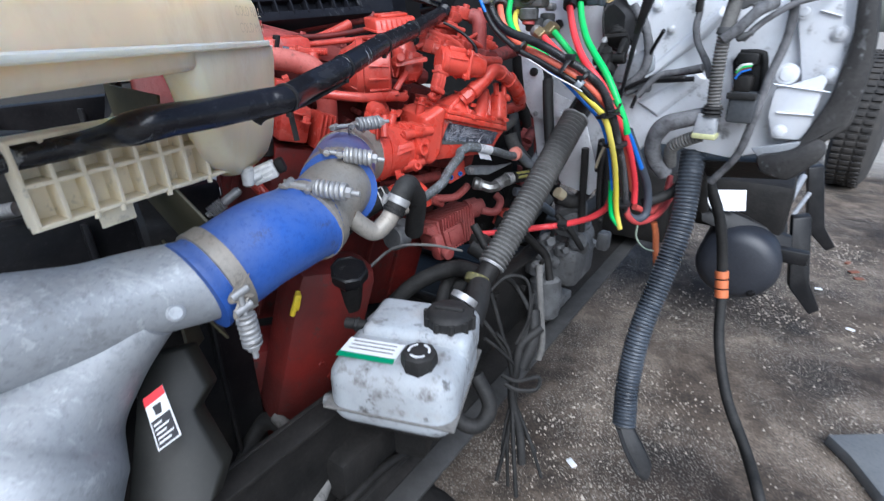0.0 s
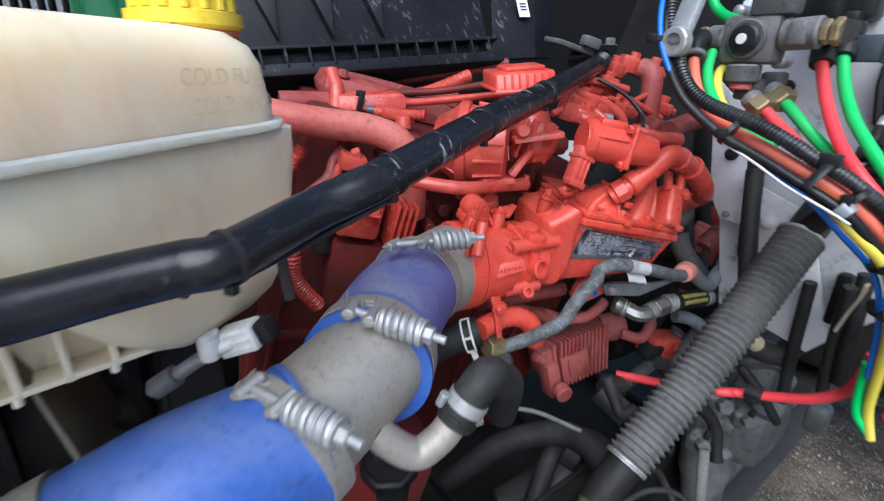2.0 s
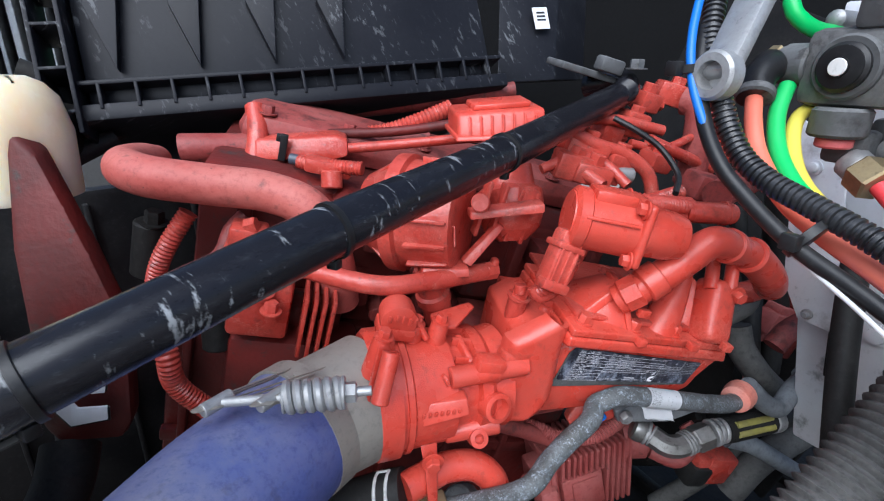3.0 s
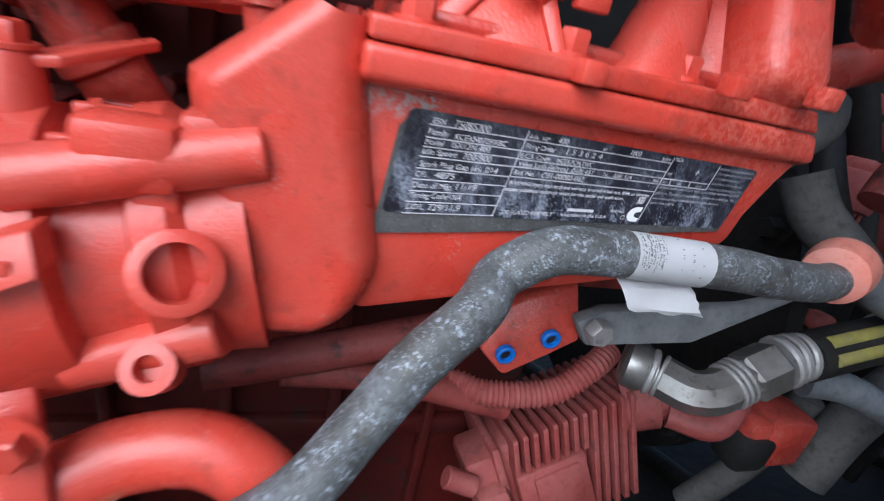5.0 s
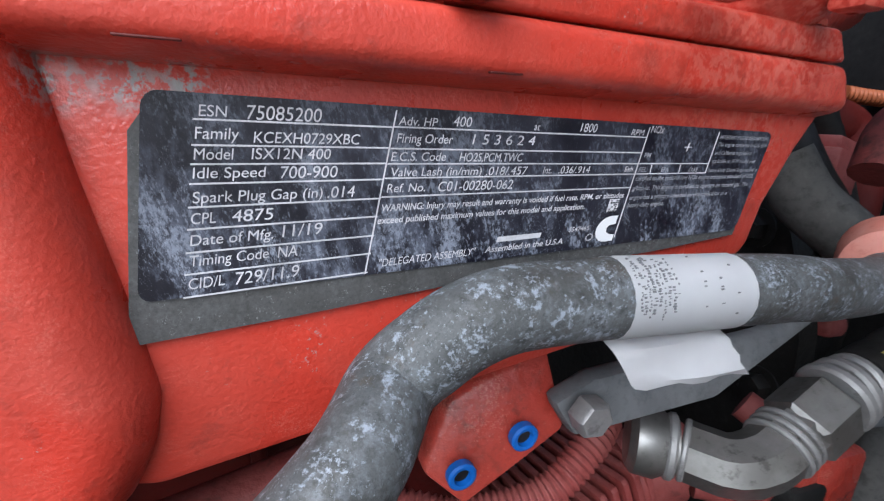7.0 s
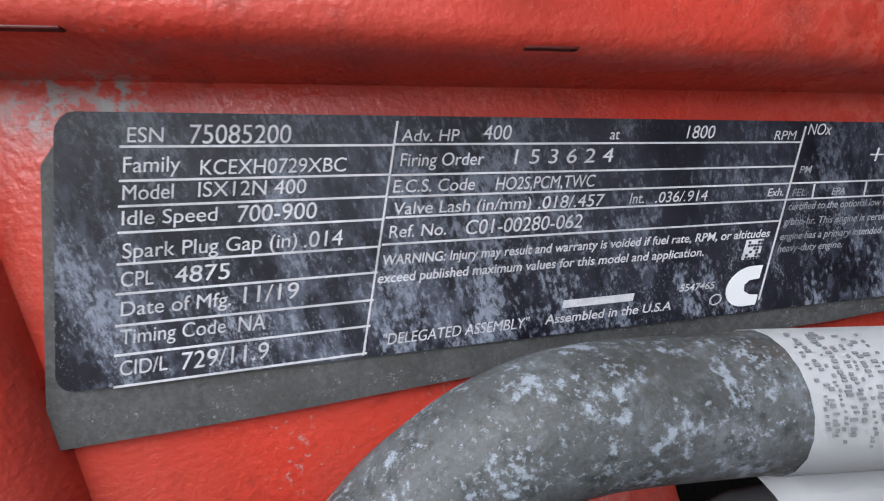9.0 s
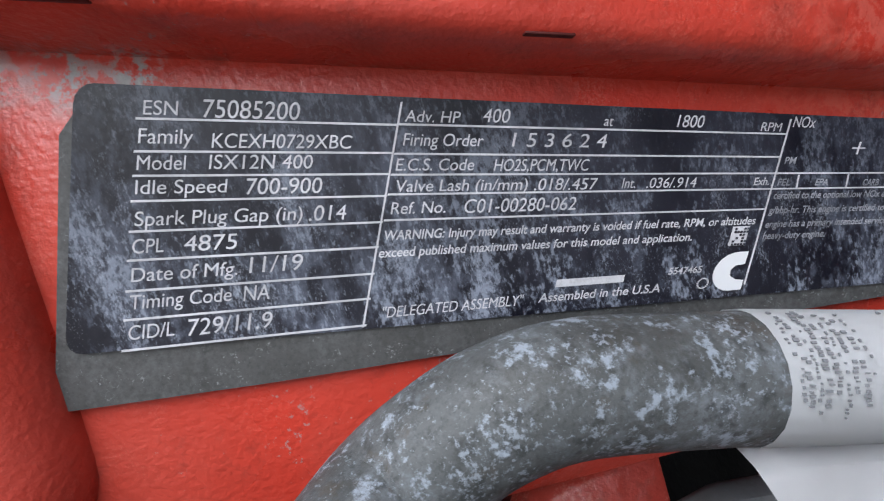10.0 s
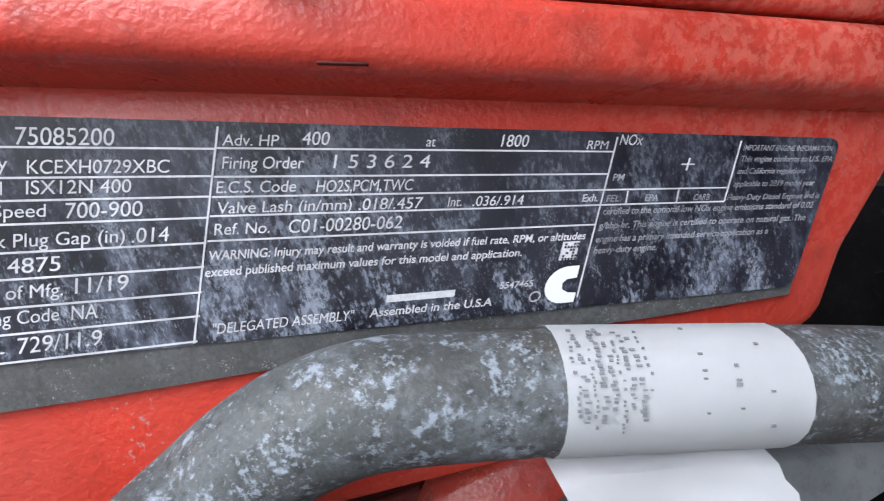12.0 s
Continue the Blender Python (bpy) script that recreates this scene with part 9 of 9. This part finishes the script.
part("foot_bolt", joined([rod(rp(-0.01, -0.16, -0.1), rp(-0.045, -0.165, -0.1), 0.01, 14), rod(rp(-0.025, -0.16, -0.1), rp(-0.03, -0.16, -0.1), 0.0135, 6)]), GREY_CAST, res)
zt = -0.0138
part("label_sheet", slab([rp(-0.016, -0.116, zt), rp(0.07, -0.116, zt), rp(0.068, -0.158, zt), rp(-0.018, -0.158, zt)], rz * 0.0006, 0), PAPER, res, "white paper label with a green band")
part("label_band", slab([rp(-0.018, -0.152, zt + 0.0007), rp(0.068, -0.152, zt + 0.0007), rp(0.068, -0.164, zt + 0.0007), rp(-0.018, -0.164, zt + 0.0007)], rz * 0.0004, 0), GREEN_LABEL, res)
part("label_print", joined([slab([rp(-0.008, -0.122 - 0.009 * k, zt + 0.0007), rp(0.06, -0.122 - 0.009 * k, zt + 0.0007), rp(0.06, -0.1245 - 0.009 * k, zt + 0.0007), rp(-0.008, -0.1245 - 0.009 * k, zt + 0.0007)], rz * 0.0003, 0) for k in range(3)]), RUBBER_GREY, res)
single("reservoir_bracket", joined([block(rp(0.06, -0.08, -0.15), (0.14, 0.13, 0.02), RMX, 0.005), block(rp(0.06, -0.04, -0.2), (0.06, 0.1, 0.14), RMX, 0.01)]), GREASE, "black bracket under the reservoir", "bracket")
single("drain_hose", tube([P(0.087, 0.653, 0.621), P(0.110, 0.632, 0.574), P(0.091, 0.618, 0.545), P(0.059, 0.622, 0.553), P(0.045, 0.655, 0.578)], 0.013, 14), RUBBER, "black hose curled beside the reservoir", "hose")

# ---- tied wire bundle ----
rng = random.Random(11)
for k, (top, bot) in enumerate(((P(0.105, 0.864, 0.602), P(0.150, 0.797, 0.212)), (P(0.116, 0.845, 0.560), P(0.176, 0.792, 0.200)), (P(0.224, 0.928, 0.620), P(0.248, 0.786, 0.234)), (P(0.128, 0.884, 0.645), P(0.192, 0.768, 0.194)), (P(0.218, 0.908, 0.575), P(0.163, 0.824, 0.270)), (P(0.244, 0.907, 0.547), P(0.206, 0.806, 0.254)), (P(0.142, 0.867, 0.559), P(0.239, 0.824, 0.269)))):
    mid = P(0.186, 0.876, 0.457) + P(rng.uniform(-0.008, 0.008), rng.uniform(-0.008, 0.008), 0)
    mid2 = P(0.185, 0.861, 0.399) + P(rng.uniform(-0.006, 0.006), rng.uniform(-0.006, 0.006), 0)
    single("loose_wire", tube([top, lerp3(top, mid, 0.5) + P(rng.uniform(-0.02, 0.02), 0, 0.01), mid, mid2, lerp3(mid2, bot, 0.5) + P(rng.uniform(-0.01, 0.01), 0, 0), bot], rng.choice((0.004, 0.005, 0.006, 0.010)), 10), RUBBER, "dusty dark wire in a hanging bundle", "wire", "hanging wire bundle")
single("wire_loop", tube([P(0.122, 0.884, 0.645), P(0.163, 0.898, 0.676), P(0.207, 0.912, 0.656), P(0.212, 0.891, 0.586), P(0.187, 0.883, 0.520)], 0.0035, 8), RUBBER, "thin dark wire arched over the bundle", "wire")
single("cloth_tie", tube([P(0.157, 0.859, 0.456), P(0.187, 0.846, 0.451), P(0.236, 0.854, 0.455), P(0.230, 0.843, 0.431), P(0.187, 0.838, 0.434), P(0.163, 0.847, 0.442)], 0.005, 8, wob=0.2), RUBBER, "dark tie knotted round the wires", "tie")
single("wrapped_harness", tube([P(0.229, 0.939, 0.571), P(0.227, 0.905, 0.519), P(0.203, 0.879, 0.463)], 0.015, 12, wob=0.1), RUBBER, "taped grey harness joining the bundle", "wiring harness")

# ---- air tank and step under the cab ----
at = thing("air_tank", "black round air tank under the cab", "air tank")
t0 = P(1.069, 1.590, 0.364)
td = (rd + P(0, 0, 0)).normalized()
part("shell", lathe(t0 - td * 0.02, t0 + td, [(0, 0.02), (0.004, 0.09), (0.02, 0.12), (0.05, 0.135), (0.5, 0.135), (0.55, 0.1)], 36), mat("dusty_black_tank", (0.012, 0.014, 0.02), 0.35, dust=(0.045, 0.048, 0.058), dust_amount=0.35, dust_scale=5), at)
part("drain_plug", rod(t0 + P(0.05, -0.04, -0.08), t0 + P(0.05, -0.055, -0.085), 0.014, 6), BLACK, at)
step = thing("step_bracket", "black steel cab step brackets", "bracket")
part("beam", slab([P(0.947, 1.689, 0.586), P(1.272, 1.634, 0.456), P(1.272, 1.592, 0.363), P(1.231, 1.608, 0.400), P(0.947, 1.656, 0.512)], P(0.02, 0.03, 0), 0.004), BLACK, step)
part("cross_beam", block(P(1.169, 1.643, 0.407), (0.3, 0.04, 0.05), basis(P(0.8, -0.5, 0)), 0.006), BLACK, step)
for top, knee, toe in ((P(1.375, 1.758, 0.485), P(1.400, 1.700, 0.236), P(1.481, 1.674, 0.129)), (P(1.691, 2.184, 0.570), P(1.767, 2.167, 0.289), P(1.881, 2.174, 0.181))):
    part("leg", slab([top + P(-0.03, 0, 0), top + P(0.04, 0, 0.01), knee + P(0.045, 0, 0), toe + P(0.02, 0, 0), toe + P(-0.02, 0, -0.02), knee + P(-0.03, 0, -0.02)], P(0.02, 0.05, 0), 0.008), BLACK, step)
single("white_sheet", slab([P(0.921, 1.654, 0.629), P(1.079, 1.655, 0.628), P(1.075, 1.625, 0.562), P(0.960, 1.624, 0.562)], P(0, 0.004, 0), 0), PAPER, "white printed sheet under the cab", "paper sheet")
single("cab_underbody", joined([block(P(1.216, 1.950, 0.549) + P(0, 0.1, 0), (0.7, 0.5, 0.2), basis(rd), 0.03), block(P(0.826, 1.750, 0.359) + P(0.05, 0.25, 0.17), (0.5, 0.3, 0.3), basis(rd), 0.04)]), GREASE, "dark underbody below the cab", "underbody")
single("broken_strut", joined([rod(P(1.422, 1.874, 0.618), P(1.276, 1.723, 0.531), 0.012, 10), rod(P(1.366, 1.882, 0.638), P(1.244, 1.744, 0.579), 0.014, 10), rod(P(1.481, 1.895, 0.542), P(1.378, 1.809, 0.477), 0.008, 8)]), CAST_ALU, "bent bright metal struts", "strut")
wheel = thing("wheel", "worn truck tyre in the shade behind the cab", "wheel")
wc = P(3.25, 3.9, 0.5)
wax = P(0.72, -0.69, 0).normalized()
bm = lathe(wc - wax * 0.14, wc + wax, [(0, 0.3), (0.01, 0.42), (0.04, 0.485), (0.1, 0.5), (0.18, 0.5), (0.24, 0.485), (0.27, 0.42), (0.28, 0.3)], 60)
WM = basis(wax)
for k in range(60):
    ang = 2 * math.pi * k / 60
    for s in (-0.07, 0.0, 0.07):
        block(wc + WM @ Vector((s, 0.502 * math.cos(ang), 0.502 * math.sin(ang))), (0.055, 0.03, 0.016), WM @ Matrix.Rotation(ang - math.pi / 2, 3, "X"), 0.002, bm)
part("tyre", bm, TYRE, wheel)
part("rim", lathe(wc - wax * 0.1, wc + wax, [(0, 0.28), (0.2, 0.3), (0.22, 0.25), (0.15, 0.1)], 36), GREASE, wheel)
single("scrap_bracket", slab([P(1.169, 1.120, 0.040), P(1.365, 1.127, 0.040), P(1.171, 0.865, 0.040), P(1.161, 0.914, 0.040), P(1.177, 1.045, 0.040)], P(0, 0, -0.04), 0.006), mat("grey_plastic_scrap", (0.13, 0.14, 0.15), 0.5, dust=(0.2, 0.2, 0.19), dust_amount=0.3), "grey moulded scrap part on the floor", "scrap part")
for p, s in ((P(2.159, 2.368, 0.010), 0.02), (P(2.109, 2.260, 0.010), 0.025), (P(2.078, 2.185, 0.010), 0.022)):
    single("dry_leaf", block(p, (s * 2, s, 0.008), Matrix.Rotation(p.x * 9, 3, "Z"), 0.003), mat("brown_leaf", (0.2, 0.08, 0.05), 0.7), "curled brown dry leaf on the floor", "leaf", "dry leaves")
for p in (P(1.814, 2.088, 0.005), P(1.704, 1.736, 0.005), P(0.395, 1.036, 0.005)):
    single("white_chip", block(p, (0.03, 0.018, 0.006), Matrix.Rotation(p.x * 5, 3, "Z"), 0.002), PAPER, "small white chip on the floor", "debris", "white chips")

# ---- ground ----
gm = bpy.data.materials.new("oily_concrete")
gm.use_nodes = True
nt = gm.node_tree
bs = nt.nodes["Principled BSDF"]
tc = nt.nodes.new("ShaderNodeTexCoord")


def gnoise(scale, detail=8.0, rough=0.6):
    n = nt.nodes.new("ShaderNodeTexNoise")
    n.inputs["Scale"].default_value, n.inputs["Detail"].default_value, n.inputs["Roughness"].default_value = scale, detail, rough
    nt.links.new(tc.outputs["Object"], n.inputs["Vector"])
    return n.outputs["Fac"]


def gramp(src, stops):
    r = nt.nodes.new("ShaderNodeValToRGB")
    els = r.color_ramp.elements
    els[0].position, els[0].color = stops[0][0], (*stops[0][1], 1)
    els[1].position, els[1].color = stops[-1][0], (*stops[-1][1], 1)
    for pos, col in stops[1:-1]:
        els.new(pos).color = (*col, 1)
    nt.links.new(src, r.inputs["Fac"])
    return r.outputs["Color"]


def gmix(fac, a, b, mode="MIX"):
    x = nt.nodes.new("ShaderNodeMix")
    x.data_type, x.blend_type = "RGBA", mode
    if isinstance(fac, float):
        x.inputs["Factor"].default_value = fac
    else:
        nt.links.new(fac, x.inputs["Factor"])
    nt.links.new(a, x.inputs[6])
    nt.links.new(b, x.inputs[7])
    return x.outputs[2]


base = gramp(gnoise(5.0, 12.0, 0.7), [(0.34, (0.028, 0.021, 0.016)), (0.5, (0.11, 0.086, 0.066)), (0.66, (0.24, 0.198, 0.16))])
oil = gramp(gnoise(1.7, 5.0), [(0.4, (0.22, 0.19, 0.17)), (0.52, (1, 1, 1))])
fine = gramp(gnoise(120, 6.0, 0.75), [(0.38, (0.45, 0.43, 0.4)), (0.6, (1.25, 1.22, 1.18))])
speck = gramp(gnoise(160, 4.0, 0.7), [(0.55, (0, 0, 0)), (0.6, (1, 1, 1))])
where = gramp(gnoise(2.6, 6.0), [(0.4, (0, 0, 0)), (0.56, (1, 1, 1))])
pale = gramp(gnoise(30.0), [(0.3, (0.24, 0.22, 0.19)), (0.7, (0.42, 0.39, 0.34))])
ground_col = gmix(1.0, gmix(1.0, base, oil, "MULTIPLY"), fine, "MULTIPLY")
crumb = gmix(1.0, speck, where, "MULTIPLY")
col = gmix(crumb, ground_col, pale)
# oily floor round the truck; paler ground out of view added to bounce light
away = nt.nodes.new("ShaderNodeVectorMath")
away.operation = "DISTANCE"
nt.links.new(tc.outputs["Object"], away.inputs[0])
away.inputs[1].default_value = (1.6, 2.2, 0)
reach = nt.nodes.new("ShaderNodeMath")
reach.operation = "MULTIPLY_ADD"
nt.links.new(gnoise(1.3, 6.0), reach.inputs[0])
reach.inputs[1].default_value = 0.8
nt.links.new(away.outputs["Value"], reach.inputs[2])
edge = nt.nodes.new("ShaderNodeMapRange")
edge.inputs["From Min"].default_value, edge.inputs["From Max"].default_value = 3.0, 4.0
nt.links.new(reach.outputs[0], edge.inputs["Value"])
# pale bounce colour of the unseen ground
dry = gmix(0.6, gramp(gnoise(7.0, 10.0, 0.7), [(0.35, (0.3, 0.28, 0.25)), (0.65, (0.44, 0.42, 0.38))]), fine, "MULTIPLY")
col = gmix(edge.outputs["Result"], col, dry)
nt.links.new(col, bs.inputs["Base Color"])
bs.inputs["Roughness"].default_value = 0.75
bp_ = nt.nodes.new("ShaderNodeBump")
bp_.inputs["Strength"].default_value, bp_.inputs["Distance"].default_value = 0.5, 0.01
nt.links.new(gnoise(40, 8.0), bp_.inputs["Height"])
nt.links.new(bp_.outputs[0], bs.inputs["Normal"])
bm = bmesh.new()
rings = []
for r in (0.01, 0.4, 0.8, 1.2, 1.6, 2.2, 3, 4.5, 7, 12, 30, 120, 600):
    rings.append([bm.verts.new((0.8 + r * math.cos(2 * math.pi * k / 48), 1.4 + r * math.sin(2 * math.pi * k / 48), 0.006 * noise.noise(Vector((r * 2.1, k * 0.8, 0))) if r < 8 else 0)) for k in range(48)])
bm.faces.new(rings[0])
for a_, b_ in zip(rings, rings[1:]):
    for k in range(48):
        bm.faces.new((a_[k], b_[k], b_[(k + 1) % 48], a_[(k + 1) % 48]))
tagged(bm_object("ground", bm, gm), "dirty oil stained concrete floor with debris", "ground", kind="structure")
rng = random.Random(7)
verts, faces = [], []
for k in range(28000):
    x, y = rng.uniform(0.15, 2.6), rng.uniform(0.55, 3.2)
    dense = noise.noise(Vector((x * 2.2, y * 2.2, 3)))
    if rng.random() > 0.28 + dense * 1.4:
        continue
    s = rng.choice((0.0014, 0.0018, 0.0022, 0.0028, 0.0034, 0.0045, 0.006))
    h = s * rng.uniform(0.4, 0.9)
    a0 = rng.uniform(0, 6.28)
    n0 = len(verts)
    for j in range(4):
        f = rng.uniform(0.7, 1.3)
        verts.append((x + s * f * math.cos(a0 + j * 1.57), y + s * f * math.sin(a0 + j * 1.57), -0.002))
    verts.append((x + s * rng.uniform(-0.3, 0.3), y + s * rng.uniform(-0.3, 0.3), h + 0.003))
    faces += [(n0 + j, n0 + (j + 1) % 4, n0 + 4) for j in range(4)]
me = bpy.data.meshes.new("floor_debris")
me.from_pydata(verts, [], faces)
me.materials.append(DEBRIS)
tagged(new("floor_debris", me), "pale crumbs and grit scattered on the floor", "debris", kind="stuff")

# ---- yard behind ----
wall = thing("backdrop_shed_wall", "grey corrugated metal shed wall", "wall", kind="structure")
bm = bmesh.new()
ww = []
for k in range(280):
    y = -3 + k * 0.05
    off = 0.03 * (1 if (k // 3) % 2 else 0)
    ww.append((bm.verts.new((-6.5 + off, y, 0)), bm.verts.new((-6.5 + off, y, 3.4))))
for a_, b_ in zip(ww, ww[1:]):
    bm.faces.new((a_[0], b_[0], b_[1], a_[1]))
bmesh.ops.solidify(bm, geom=bm.faces[:], thickness=0.01)
part("sheet", bm, WALL_GREY, wall)
bm = bmesh.new()
tv = [[bm.verts.new((-4.1 + 0.05 * i, 3.5 + 0.05 * math.sin(i * 0.9 + j * 0.7) + 0.02 * noise.noise(Vector((i * 0.3, j * 0.4, 0))) + 0.1 * i * 0.06, 0.0 + 0.15 * j)) for j in range(14)] for i in range(24)]
for i in range(23):
    for j in range(13):
        bm.faces.new((tv[i][j], tv[i + 1][j], tv[i + 1][j + 1], tv[i][j + 1]))
bmesh.ops.solidify(bm, geom=bm.faces[:], thickness=0.004)
single("tarpaulin", bm, TARP, "wrinkled green tarpaulin cover beyond the truck", "tarpaulin")
# black panel added only to darken the background past the engine
single("far_shade_panel", joined([slab([P(-1.2, 1.25, 0.1), P(-0.35, 2.1, 0.1), P(-0.35, 2.1, 1.12), P(-1.2, 1.25, 1.05)], P(-0.03, 0.03, 0), 0.004)]), mat("far_shade_black", (0.01, 0.01, 0.011), 0.6, dust=(0.04, 0.038, 0.035), dust_amount=0.3), "black panel added to darken the engine's far side", "fender")
single("intake_duct", tube([P(-0.714, 1.084, 1.143), P(-0.694, 1.120, 1.126), P(-0.672, 1.174, 1.120), P(-0.657, 1.218, 1.128)], 0.024, 18), TANK_LIGHT, "pale plastic duct behind the engine", "duct")
for pts, r in (([P(-0.601, 0.970, 1.172), P(-0.596, 0.993, 1.165), P(-0.583, 1.000, 1.109), P(-0.563, 1.035, 1.119)], 0.011), ([P(-0.574, 0.946, 1.080), P(-0.560, 0.983, 1.098), P(-0.549, 1.016, 1.113)], 0.012), ([P(-0.653, 0.978, 1.192), P(-0.634, 1.005, 1.179), P(-0.600, 1.041, 1.176)], 0.014)):
    single("black_hose", tube(pts, r, 12), RUBBER, "black hose behind the coolant tank", "hose")
single("fuse_block", joined([block(P(-0.555, 0.950, 1.127), (0.05, 0.05, 0.06), EM, 0.006), block(P(-0.540, 0.942, 1.090), (0.03, 0.03, 0.04), EM, 0.004)]), GREASE, "black connector block behind the tank", "connector")
single("lower_radiator_hose", tube([P(-0.446, 0.839, 0.808), P(-0.426, 0.815, 0.784), P(-0.409, 0.775, 0.751)], 0.028, 18), RUBBER, "thick dark hose below the front guard", "hose")
